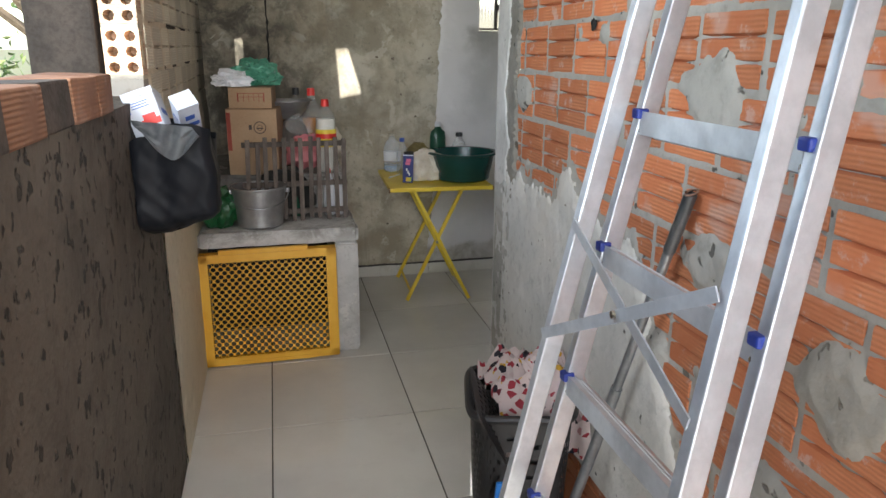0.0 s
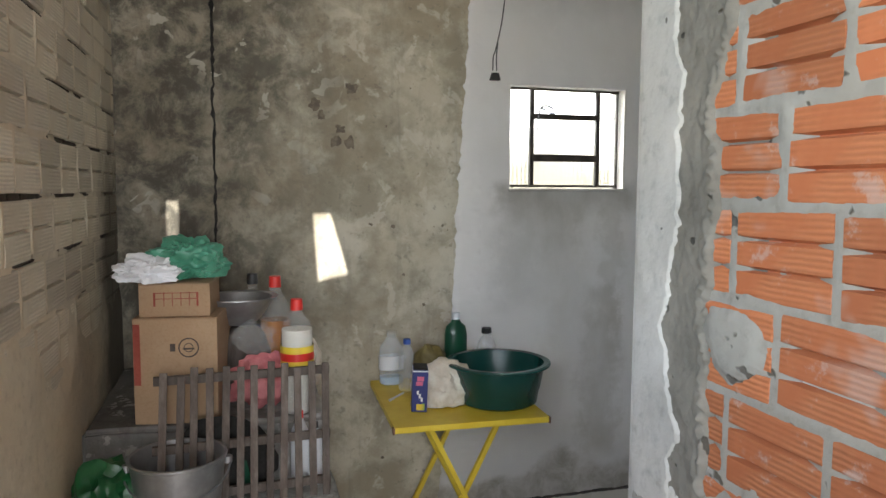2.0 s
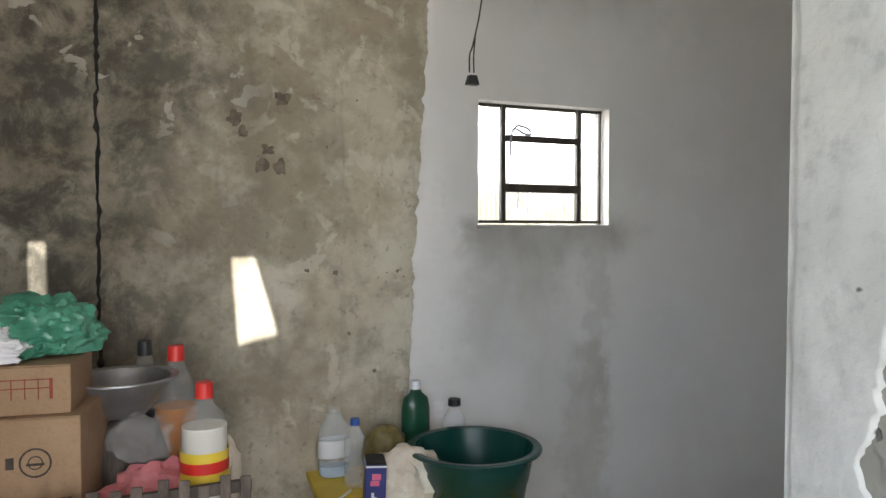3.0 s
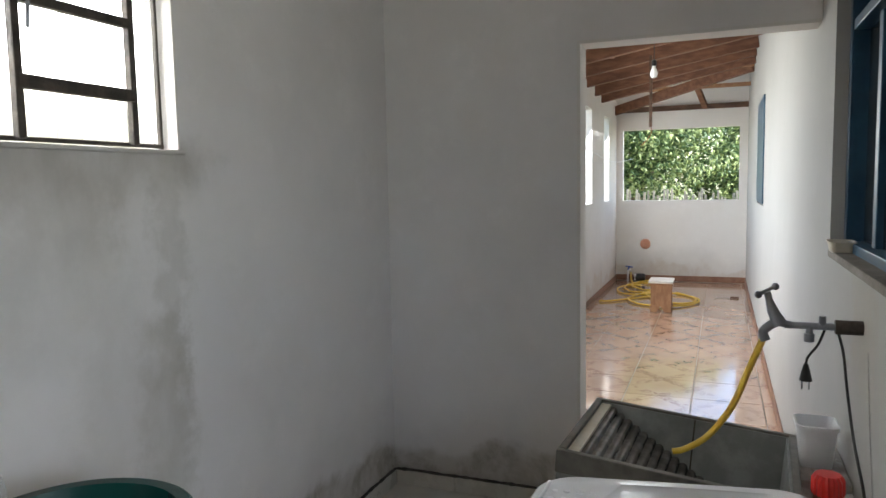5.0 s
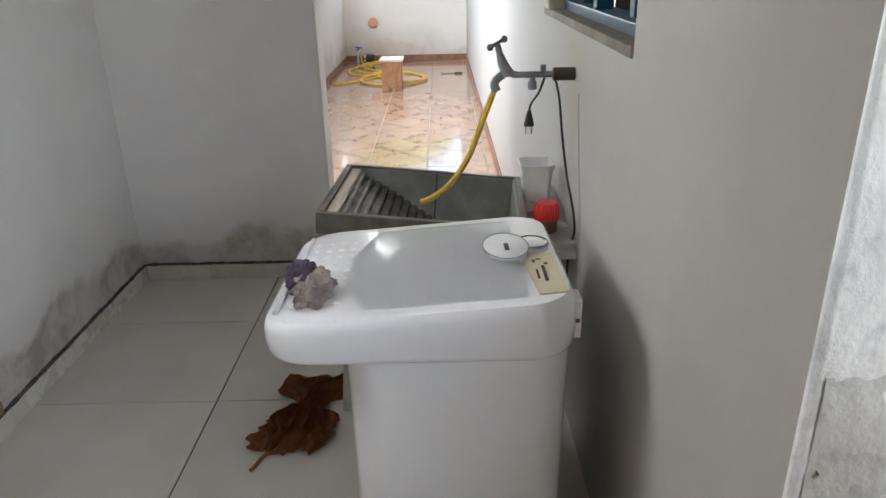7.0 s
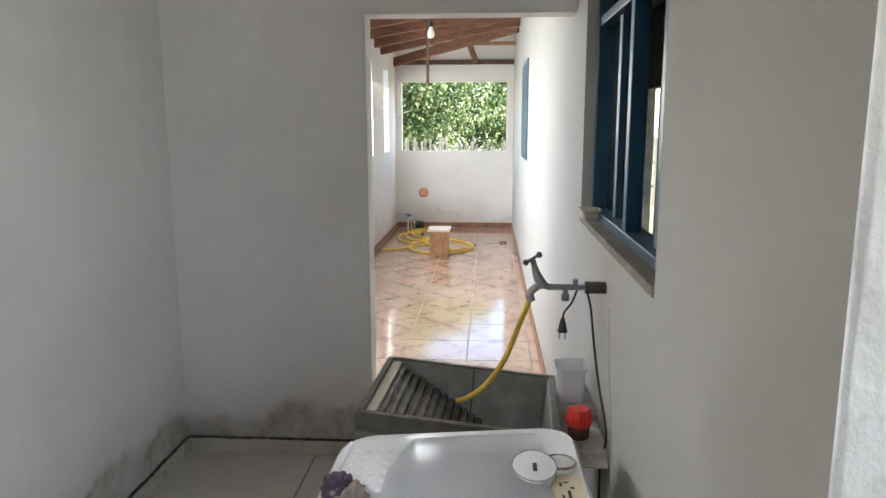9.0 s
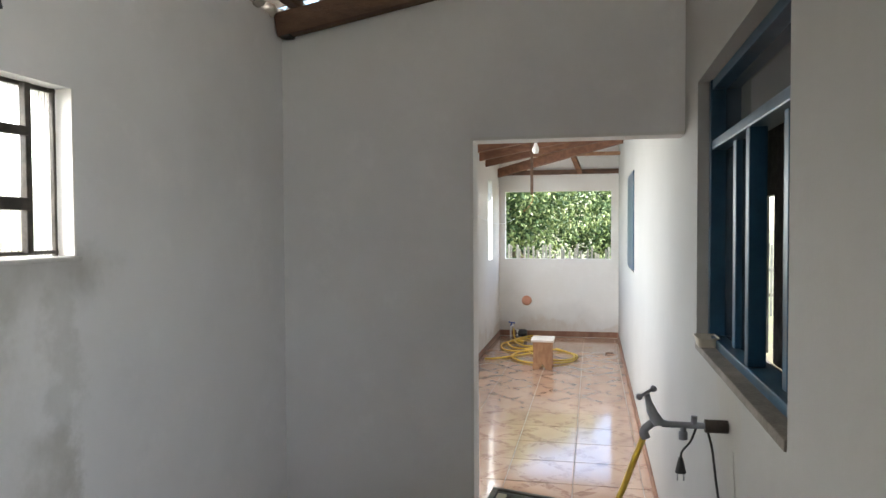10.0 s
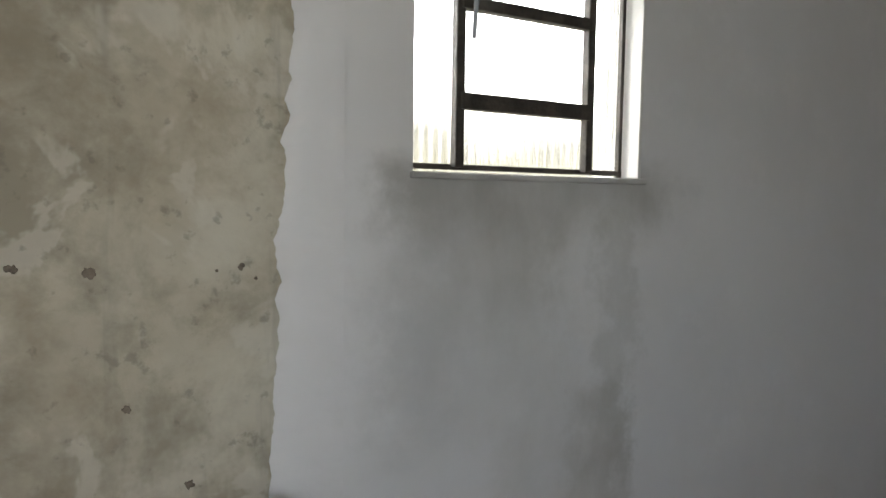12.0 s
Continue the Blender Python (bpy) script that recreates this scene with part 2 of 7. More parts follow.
def brick_material(name, c1, c2, smear, soot_shade=0.0):
    """Extruded hollow brick: fine combed lines along it, cement smears, each one a little different."""
    t = Tree(name)
    x, y, z = t.xyz()
    col = t.mix(t.ramp(t.noise(6, 4, 0.6), 0.35, 0.65), c1, c2)
    comb = t.n("ShaderNodeTexWave")
    comb.wave_type, comb.bands_direction = "BANDS", "Z"
    t.put(comb.inputs["Vector"], t.pos)
    comb.inputs["Scale"].default_value, comb.inputs["Distortion"].default_value, comb.inputs["Detail"].default_value = 34.0, 1.2, 2.0
    lines = t.math("MULTIPLY", comb.outputs["Fac"], t.ramp(t.noise(7, 3), 0.35, 0.6))
    col = t.mix(t.math("MULTIPLY", lines, 0.35), col, [v * 0.6 for v in c1])
    hs = t.n("ShaderNodeHueSaturation")
    t.put(hs.inputs["Color"], col)
    t.put(hs.inputs["Value"], t.ramp(t.rand(), 0, 1, 0.78, 1.14))
    geo = t.n("ShaderNodeNewGeometry").outputs["Position"]
    dust = t.ramp(t.noise(13, 5, 0.7, pos=geo), 0.57, 0.68, 0, smear)
    dust = t.math("MAXIMUM", dust, t.ramp(t.noise(3.0, 4, 0.65, pos=geo), 0.58, 0.66, 0, smear * 0.7))
    col = t.mix(dust, hs.outputs[0], (0.50, 0.46, 0.42))
    if soot_shade:
        col = hearth_soot_shade(t, col, soot_shade)
    t.bump(lines, 0.5, 0.003)
    t.bump(t.noise(90, 3), 0.2, 0.002)
    return t.done(col, 0.8)


brick_material("orange_brick", (0.44, 0.135, 0.052), (0.52, 0.185, 0.078), 0.42)
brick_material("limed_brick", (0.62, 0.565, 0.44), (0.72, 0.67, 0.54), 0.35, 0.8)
brick_material("pale_brick", (0.62, 0.42, 0.28), (0.70, 0.52, 0.38), 0.4)
brick_material("sill_brick", (0.19, 0.095, 0.058), (0.30, 0.15, 0.085), 0.15)


def floor_tile(name, c1, c2, c3, rough, pattern=0.0):
    t = Tree(name)
    x, y, z = t.xyz()
    geo = t.n("ShaderNodeNewGeometry").outputs["Position"]
    col = t.mix(t.ramp(t.noise(2.5, 5, 0.6, pos=geo), 0.3, 0.7), c1, c2)
    if pattern:
        ax = t.math("ABSOLUTE", t.math("MULTIPLY", x, 1 / 0.2275))
        ay = t.math("ABSOLUTE", t.math("MULTIPLY", y, 1 / 0.2275))
        d = t.math("ADD", ax, ay)
        dia = t.ramp(t.math("ADD", t.math("ABSOLUTE", t.math("SUBTRACT", d, 1.0)), t.math("MULTIPLY", t.noise(18, 4, pos=geo), 0.18)), 0.30, 0.36, 1.0, 0.0)
        vein = t.ramp(t.noise(9, 5, 0.7, pos=geo, distort=1.5), 0.42, 0.62)
        col = t.mix(t.math("MULTIPLY", dia, t.math("MULTIPLY", vein, pattern)), col, c3)
    else:
        col = t.mix(t.ramp(t.noise(22, 5, 0.7, pos=geo), 0.55, 0.8, 0, 0.25), col, c3)
    hs = t.n("ShaderNodeHueSaturation")
    t.put(hs.inputs["Color"], col)
    t.put(hs.inputs["Value"], t.ramp(t.rand(), 0, 1, 0.95, 1.05))
    dirt = t.noise(5.0, 5, 0.7, pos=geo)
    t.bump(t.noise(3.0, 2, pos=geo), 0.05, 0.004)
    if pattern:
        t.bump(t.noise(14.0, 3, pos=geo), 0.06, 0.004)
    return t.done(hs.outputs[0], t.ramp(dirt, 0.35, 0.7, rough, rough + 0.06), 0.0, Coat_Weight=0.4 if pattern else 0.0, Coat_Roughness=0.09, Coat_IOR=1.6)


floor_tile("grey_tile", (0.55, 0.53, 0.49), (0.61, 0.595, 0.55), (0.44, 0.42, 0.38), 0.02)
floor_tile("veranda_tile", (0.40, 0.245, 0.165), (0.48, 0.315, 0.22), (0.23, 0.115, 0.07), 0.07, 0.75)
floor_tile("skirting_tile", (0.58, 0.56, 0.50), (0.63, 0.61, 0.55), (0.45, 0.43, 0.38), 0.25)
simple("grout", (0.05, 0.045, 0.036), (0.09, 0.08, 0.066), 0.95)
simple("pale_grout", (0.36, 0.31, 0.26), (0.46, 0.41, 0.35), 0.9)
simple("black_grime", (0.05, 0.047, 0.042), (0.11, 0.10, 0.09), 0.9, bump=0.5)
simple("brown_skirting", (0.20, 0.09, 0.055), (0.30, 0.16, 0.10), 0.45)
simple("dark_timber", (0.075, 0.04, 0.025), (0.14, 0.075, 0.045), 0.75, scale=5, fine=40, bump=0.5, stretch=(1, 1, 4))
simple("brown_timber", (0.13, 0.052, 0.027), (0.22, 0.10, 0.052), 0.7, scale=5, fine=40, bump=0.4, stretch=(4, 1, 4))
simple("fibre_cement", (0.34, 0.32, 0.29), (0.46, 0.44, 0.40), 0.9, scale=3, bump=0.3)
simple("veranda_sheet", (0.42, 0.385, 0.34), (0.56, 0.52, 0.47), 0.9, scale=3, bump=0.3)
# darker copy of fibre_cement; dimness under the laundry roof is in its colour
simple("dim_fibre_cement", (0.20, 0.175, 0.15), (0.30, 0.27, 0.235), 0.9, scale=3, bump=0.3)
simple("window_iron", (0.045, 0.038, 0.032), (0.09, 0.075, 0.06), 0.55, 0.3, scale=15, bump=0.3)
simple("blue_iron", (0.012, 0.05, 0.095), (0.02, 0.075, 0.13), 0.35, 0.0, scale=9, bump=0.1, speck=0.06)
simple("sill_stone", (0.17, 0.15, 0.125), (0.26, 0.235, 0.20), 0.75, scale=7, bump=0.3)
simple("aluminium", (0.52, 0.545, 0.57), (0.66, 0.685, 0.71), 0.40, 0.6, scale=14, fine=60, bump=0.08, speck=0.12)
simple("pot_aluminium", (0.30, 0.30, 0.305), (0.42, 0.42, 0.425), 0.45, 0.8, scale=9, fine=70, bump=0.2)
simple("blue_plastic", (0.02, 0.04, 0.25), (0.03, 0.06, 0.32), 0.4)
simple("steel_pipe", (0.20, 0.21, 0.22), (0.30, 0.31, 0.32), 0.4, 0.7, scale=12)
simple("rust", (0.13, 0.07, 0.045), (0.22, 0.13, 0.09), 0.8, scale=30, bump=0.4)
simple("black_plastic", (0.012, 0.012, 0.013), (0.02, 0.02, 0.021), 0.45, bump=0.05, speck=0.06)
simple("bag_plastic", (0.007, 0.008, 0.011), (0.012, 0.013, 0.016), 0.42, Specular_IOR_Level=0.13, scale=7, bump=0.12, speck=0.06)
simple("yellow_plastic", (0.70, 0.36, 0.02), (0.78, 0.44, 0.04), 0.42, scale=5, bump=0.06, speck=0.06)
simple("yellow_paint", (0.72, 0.50, 0.03), (0.80, 0.60, 0.06), 0.42, scale=7, bump=0.08)
simple("yellow_hose", (0.62, 0.40, 0.03), (0.70, 0.48, 0.06), 0.35, scale=20)
simple("tub_plastic", (0.004, 0.048, 0.042), (0.007, 0.062, 0.054), 0.27, scale=4, bump=0.03, speck=0.06)
simple("white_plastic", (0.74, 0.75, 0.78), (0.80, 0.81, 0.84), 0.30, scale=3, bump=0.02, speck=0.06)
simple("machine_white", (0.80, 0.815, 0.86), (0.84, 0.855, 0.90), 0.14, scale=2, bump=0.015, speck=0.06)
simple("cream_panel", (0.62, 0.56, 0.40), (0.68, 0.62, 0.46), 0.45, scale=9, speck=0.06)
simple("chrome", (0.6, 0.6, 0.6), (0.7, 0.7, 0.7), 0.15, 1.0)
simple("tap_plastic", (0.20, 0.21, 0.24), (0.27, 0.28, 0.31), 0.45)
simple("cord_black", (0.012, 0.012, 0.012), (0.03, 0.03, 0.03), 0.5)
simple("red_plastic", (0.60, 0.025, 0.02), (0.70, 0.04, 0.03), 0.4, speck=0.06)
simple("sink_stone", (0.20, 0.21, 0.20), (0.29, 0.30, 0.29), 0.35, scale=12, bump=0.1)
simple("sink_edge", (0.075, 0.07, 0.06), (0.13, 0.12, 0.10), 0.4, scale=14, bump=0.15)
simple("washboard_stone", (0.10, 0.095, 0.085), (0.18, 0.17, 0.155), 0.16, scale=14, bump=0.05)
simple("sink_cream", (0.55, 0.50, 0.40), (0.62, 0.57, 0.47), 0.5, scale=12)
simple("cardboard", (0.34, 0.22, 0.13), (0.40, 0.27, 0.165), 0.85, scale=4, fine=130, bump=0.1)
simple("red_print", (0.24, 0.045, 0.03), (0.32, 0.07, 0.045), 0.8)
simple("ink", (0.05, 0.04, 0.035), (0.09, 0.07, 0.06), 0.8)
simple("weathered_slats", (0.085, 0.066, 0.055), (0.15, 0.122, 0.104), 0.85, scale=9, fine=60, bump=0.5, spread=0.25, stretch=(4, 4, 1))
simple("white_film", (0.74, 0.75, 0.78), (0.82, 0.83, 0.86), 0.4, scale=12, bump=0.2, speck=0.06)
simple("green_film", (0.05, 0.25, 0.16), (0.12, 0.38, 0.26), 0.3, scale=9, bump=0.5, Alpha=0.88)
simple("dark_green_film", (0.008, 0.07, 0.022), (0.013, 0.105, 0.033), 0.35, scale=12, bump=0.3)
simple("pink_cloth", (0.55, 0.17, 0.19), (0.66, 0.25, 0.26), 0.85, scale=16, bump=0.4)
simple("white_cloth", (0.66, 0.57, 0.46), (0.76, 0.71, 0.62), 0.9, scale=16, bump=0.4)
simple("brown_cloth", (0.22, 0.075, 0.026), (0.34, 0.13, 0.05), 0.95, scale=20, fine=200, bump=0.6)
simple("grey_cloth", (0.22, 0.185, 0.17), (0.36, 0.31, 0.28), 0.95, scale=18, fine=200, bump=0.6)
simple("mauve_cloth", (0.07, 0.052, 0.085), (0.15, 0.12, 0.17), 0.95, scale=18, bump=0.6)
simple("olive_bag", (0.13, 0.10, 0.03), (0.22, 0.17, 0.06), 0.5, scale=22, bump=0.3)
simple("box_blue", (0.014, 0.022, 0.14), (0.02, 0.03, 0.18), 0.4)
simple("box_white", (0.52, 0.56, 0.64), (0.60, 0.63, 0.70), 0.5, scale=9, speck=0.06)
simple("box_mark_blue", (0.03, 0.09, 0.38), (0.05, 0.12, 0.45), 0.5)
simple("label_yellow", (0.72, 0.52, 0.04), (0.78, 0.58, 0.07), 0.5)
simple("label_pink", (0.60, 0.10, 0.20), (0.68, 0.16, 0.26), 0.5)
simple("label_green", (0.25, 0.5, 0.05), (0.35, 0.6, 0.1), 0.5)
simple("label_white", (0.72, 0.73, 0.75), (0.78, 0.79, 0.80), 0.5, speck=0.06)
simple("milk", (0.62, 0.60, 0.54), (0.68, 0.66, 0.6), 0.5)
simple("bottle_green", (0.006, 0.055, 0.03), (0.01, 0.075, 0.04), 0.3)
simple("pale_blue_liquid", (0.35, 0.50, 0.68), (0.42, 0.57, 0.74), 0.3)
simple("stool_wood", (0.30, 0.15, 0.075), (0.42, 0.23, 0.12), 0.6, scale=8, stretch=(3, 3, 1))
simple("stool_top", (0.58, 0.52, 0.46), (0.66, 0.60, 0.54), 0.6, scale=8)
simple("terracotta_disc", (0.58, 0.27, 0.17), (0.66, 0.35, 0.24), 0.7)
simple("chip_brown", (0.13, 0.105, 0.08), (0.22, 0.18, 0.14), 0.95, scale=40, bump=0.6)
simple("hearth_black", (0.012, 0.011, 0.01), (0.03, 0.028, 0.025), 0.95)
simple("post_dark", (0.04, 0.033, 0.028), (0.075, 0.06, 0.05), 0.9, bump=0.4)
simple("yard_earth", (0.20, 0.165, 0.115), (0.20, 0.24, 0.09), 0.95, scale=0.8, fine=14, bump=0.6)
simple("bark", (0.10, 0.075, 0.05), (0.17, 0.13, 0.09), 0.95, scale=9, bump=0.8)
simple("leaf", (0.038, 0.078, 0.026), (0.075, 0.135, 0.042), 0.5, scale=1.2, bump=0.0)
simple("light_leaf", (0.20, 0.28, 0.10), (0.36, 0.43, 0.19), 0.5, scale=1.2, bump=0.0)
simple("picket", (0.30, 0.27, 0.22), (0.42, 0.38, 0.32), 0.9, scale=6, bump=0.3, spread=0.2)
simple("inner_dim_tone", (0.10, 0.095, 0.09), (0.16, 0.15, 0.14), 0.9)
simple("bulb_glass", (0.8, 0.8, 0.78), (0.85, 0.85, 0.83), 0.25, bump=0, speck=0.06)


def patterned_cloth():
    t = Tree("patterned_cloth")
    vor = t.n("ShaderNodeTexVoronoi")
    t.put(vor.inputs["Vector"], t.pos)
    vor.inputs["Scale"].default_value = 60.0
    sep = t.n("ShaderNodeSeparateColor")
    t.put(sep.inputs[0], vor.outputs["Color"])
    col = t.mix(t.ramp(sep.outputs[0], 0.82, 0.84), (0.74, 0.63, 0.61), (0.42, 0.05, 0.07))
    col = t.mix(t.ramp(sep.outputs[1], 0.88, 0.90), col, (0.03, 0.025, 0.035))
    col = t.mix(t.ramp(sep.outputs[2], 0.955, 0.96), col, (0.70, 0.42, 0.05))
    t.bump(t.noise(220, 2), 0.2, 0.002)
    return t.done(col, 0.9)


def clear(name, color, rough, alpha=0.2):
    t = Tree(name)
    t.bump(t.noise(30, 2), 0.04, 0.002)
    return t.done(color, rough, 0.0, Alpha=alpha)


patterned_cloth()
clear("clear_plastic", (0.75, 0.78, 0.78), 0.08, 0.13)
t = Tree("frosted_plastic")
t.done((0.80, 0.84, 0.87), 0.18, 0.0, Alpha=0.28)
clear("amber_drink", (0.55, 0.20, 0.03), 0.1, 0.85)


def ribbed_glass():
    """Old ribbed glass; the light bent by its flutes is painted as stripes."""
    t = Tree("window_glass")
    x, y, z = t.xyz()
    rib = t.ramp(t.math("SINE", t.math("MULTIPLY", t.math("ADD", x, t.math("MULTIPLY", t.noise(6, 2), 0.01)), 285.0)), 0.2, 0.95)
    grime_rib_mask = t.math("MULTIPLY", rib, t.ramp(t.math("ADD", z, t.math("MULTIPLY", t.noise(9, 3), 0.3)), 1.75, 2.1, 0.45, 0.10))
    return t.done(t.mix(grime_rib_mask, (0.97, 0.97, 0.94), (0.62, 0.58, 0.42)), 0.12, 0.0, Transmission_Weight=1.0, IOR=1.15)


ribbed_glass()
t = Tree("bright_sky")
x, y, z = t.xyz()
em = t.ramp(t.math("ADD", z, t.math("MULTIPLY", t.noise(2.5, 3), 0.5)), 2.0, 2.5, 0.8, 9.0)
t.done((0, 0, 0), 1.0, 0.0, Emission_Color=t.mix(t.ramp(z, 1.5, 2.2), (1.0, 0.95, 0.74), (0.97, 0.99, 1.0)), Emission_Strength=em)
t = Tree("dark_glass")
t.done((0.03, 0.035, 0.04), 0.05, 0.0)


# ---- building tools ----
def thing(name, at, label, category, group=""):
    ob = new(name)
    ob.empty_display_size = 0.05
    ob.matrix_basis = Matrix.Translation(at)
    return tagged(ob, label, category, group)


def mesh_of(name, bm, material, smooth=False):
    me = bpy.data.meshes.new(name)
    bm.normal_update()
    bm.to_mesh(me)
    bm.free()
    me.materials.append(MATS[material])
    if smooth:
        me.shade_smooth()
        me.set_sharp_from_angle(angle=radians(38))
    return me


def part(name, bm, material, parent=None, label="", smooth=False):
    """One mesh, built in the place's own metres, under its thing."""
    ob = new(name, bm if isinstance(bm, bpy.types.Mesh) else mesh_of(name, bm, material, smooth))
    if parent:
        ob.parent = parent
        ob.matrix_parent_inverse = (Matrix.Identity(4) if parent.data else parent.matrix_basis).inverted()
    if label:
        tagged(ob, label)
    return ob


def structure(name, bm, material, label="", category="", smooth=False):
    return tagged(part(name, bm, material, None, "", smooth), label, category, "", "structure")


def B():
    return bmesh.new()


def box(bm, x0, x1, y0, y1, z0, z1, bevel=0.0, m=None):
    vs = [bm.verts.new(p) for p in ((x0, y0, z0), (x1, y0, z0), (x1, y1, z0), (x0, y1, z0), (x0, y0, z1), (x1, y0, z1), (x1, y1, z1), (x0, y1, z1))]
    fs = [bm.faces.new([vs[i] for i in f]) for f in ((3, 2, 1, 0), (4, 5, 6, 7), (0, 1, 5, 4), (1, 2, 6, 5), (2, 3, 7, 6), (3, 0, 4, 7))]
    geo = vs
    if bevel:
        es = list({e for f in fs for e in f.edges})
        r = bmesh.ops.bevel(bm, geom=es, offset=bevel, segments=2, affect="EDGES", profile=0.6)
        geo = list({v for f in r["faces"] for v in f.verts} | {v for v in vs if v.is_valid})
    if m is not None:
        bmesh.ops.transform(bm, matrix=m, verts=geo)
    return geo


def beam(bm, a, b, w, h, bevel=0.0, up=(0, 0, 1)):
    """A square bar from a to b."""
    a, b = Vector(a), Vector(b)
    d = (b - a).normalized()
    if abs(d.dot(Vector(up))) > 0.95:
        up = (0, 1, 0)
    s = d.cross(Vector(up)).normalized()
    u = s.cross(d)
    m = Matrix((s, d, u)).transposed().to_4x4()
    m.translation = a
    return box(bm, -w / 2, w / 2, 0, (b - a).length, -h / 2, h / 2, bevel, m)


def tube(bm, pts, r, sides=10, close=False, caps=True):
    pts = [Vector(p) for p in pts]
    rs = r if isinstance(r, (list, tuple)) else [r] * len(pts)
    rings, u = [], None
    n = len(pts)
    for i, p in enumerate(pts):
        d = (pts[(i + 1) % n] - pts[i - 1]) if close or 0 < i < n - 1 else (pts[1] - pts[0] if i == 0 else pts[-1] - pts[-2])
        d.normalize()
        u = (u - d * u.dot(d)) if u else d.orthogonal()
        u.normalize()
        v = d.cross(u)
        rings.append([bm.verts.new(p + (u * math.cos(2 * math.pi * k / sides) + v * math.sin(2 * math.pi * k / sides)) * rs[i]) for k in range(sides)])
    for i in range(n if close else n - 1):
        a, b = rings[i], rings[(i + 1) % n]
        for k in range(sides):
            bm.faces.new((a[k], a[(k + 1) % sides], b[(k + 1) % sides], b[k]))
    if caps and not close:
        bm.faces.new(rings[0][::-1])
        bm.faces.new(rings[-1])


def curve_points(pts, steps=8):
    """A smooth line through points."""
    pts = [Vector(p) for p in pts]
    out = []
    for i in range(len(pts) - 1):
        p0, p1, p2, p3 = pts[max(i - 1, 0)], pts[i], pts[i + 1], pts[min(i + 2, len(pts) - 1)]
        for k in range(steps):
            s = k / steps
            out.append(0.5 * (2 * p1 + (p2 - p0) * s + (2 * p0 - 5 * p1 + 4 * p2 - p3) * s * s + (3 * p1 - p0 - 3 * p2 + p3) * s ** 3))
    return out + [pts[-1]]


def lathe(bm, x, y, profile, sides=32, sx=1.0, sy=1.0):
    """Turns (radius, height) pairs round an upright axis."""
    rings = []
    for r, z in profile:
        if r < 1e-5:
            rings.append([bm.verts.new((x, y, z))])
        else:
            rings.append([bm.verts.new((x + sx * r * math.cos(2 * math.pi * k / sides), y + sy * r * math.sin(2 * math.pi * k / sides), z)) for k in range(sides)])
    for a, b in zip(rings, rings[1:]):
        for k in range(sides):
            q = [a[k % len(a)], a[(k + 1) % sides % len(a)], b[(k + 1) % sides % len(b)], b[k % len(b)]]
            q = list(dict.fromkeys(q))
            if len(q) > 2:
                bm.faces.new(q)


def crumple(bm, at, size, seed, rough=0.35, level=4, flat=None, freq=2.2):
    """A crumpled soft body with sharp creases: bag, rag, bundle."""
    r = bmesh.ops.create_icosphere(bm, subdivisions=level, radius=1.0)
    off = Vector((seed * 7.3, seed * 3.1, seed * 5.7))
    for v in r["verts"]:
        d = v.co.normalized()
        k = 1 + rough * (noise.noise(d * freq + off) + 0.5 * abs(noise.noise(d * freq * 2.7 + off)) + 0.3 * (0.5 - abs(noise.noise(d * freq * 6 + off))) - 0.9 * max(0.0, 0.10 - abs(noise.noise(d * freq * 0.8 + off * 1.7))))
        p = d * k
        v.co = Vector((at[0] + p.x * size[0], at[1] + p.y * size[1], at[2] + p.z * size[2]))
        if flat is not None and v.co.z < flat:
            v.co.z = flat + 0.003 * (1 + noise.noise(v.co * 40))
    return r["verts"]


def sheet(name, us, vs, place, material, parent=None, smooth=True):
    """A fine sheet: place(u, v) gives its points."""
    nu, nv = len(us), len(vs)
    co = [place(u, v) for u in us for v in vs]
    faces = [(i * nv + j, (i + 1) * nv + j, (i + 1) * nv + j + 1, i * nv + j + 1) for i in range(nu - 1) for j in range(nv - 1)]
    me = bpy.data.meshes.new(name)
    me.from_pydata(co, [], faces)
    me.materials.append(MATS[material])
    if smooth:
        me.shade_smooth()
    return part(name, me, material, parent)


def holed_plate(bm, cells, place, hole, depth, sides=8):
    """Cells (centre, corner list) each pierced by a round hole with walls of that depth."""
    for (cx, cy), corners in cells:
        n = len(corners)
        per = sides // n
        ring = [bm.verts.new(place(cx + hole * math.cos(a), cy + hole * math.sin(a), 0)) for a in [math.atan2(corners[0][1] - cy, corners[0][0] - cx) + 2 * math.pi * k / sides for k in range(sides)]]
        deep = [bm.verts.new(place(cx + hole * math.cos(a), cy + hole * math.sin(a), depth)) for a in [math.atan2(corners[0][1] - cy, corners[0][0] - cx) + 2 * math.pi * k / sides for k in range(sides)]]
        cv = [bm.verts.new(place(*c, 0)) for c in corners]
        for i in range(n):
            seg = [ring[(i * per + k) % sides] for k in range(per + 1)]
            bm.faces.new([cv[i], cv[(i + 1) % n]] + seg[::-1])
        for k in range(sides):
            bm.faces.new((ring[k], ring[(k + 1) % sides], deep[(k + 1) % sides], deep[k]))
# ---- structure ----
XL, XB, YB, YH, XE = 1.52, 2.765, 4.32, 2.485, 5.20   # left wall, brick wall, back wall, house wall, doorway wall
XV, YV = 12.87, 4.28                                   # veranda end and outer side


def roof_z(y):
    return 2.745 + 0.18 * (YB - y)


g = B()
gr = 300.0
vs = [g.verts.new(p) for p in ((-gr, -gr, -0.12), (gr, -gr, -0.12), (gr, gr, -0.12), (-gr, gr, -0.12))]
g.faces.new(vs)
structure("ground", g, "yard_earth", "bare earth and grass of the yard", "ground")

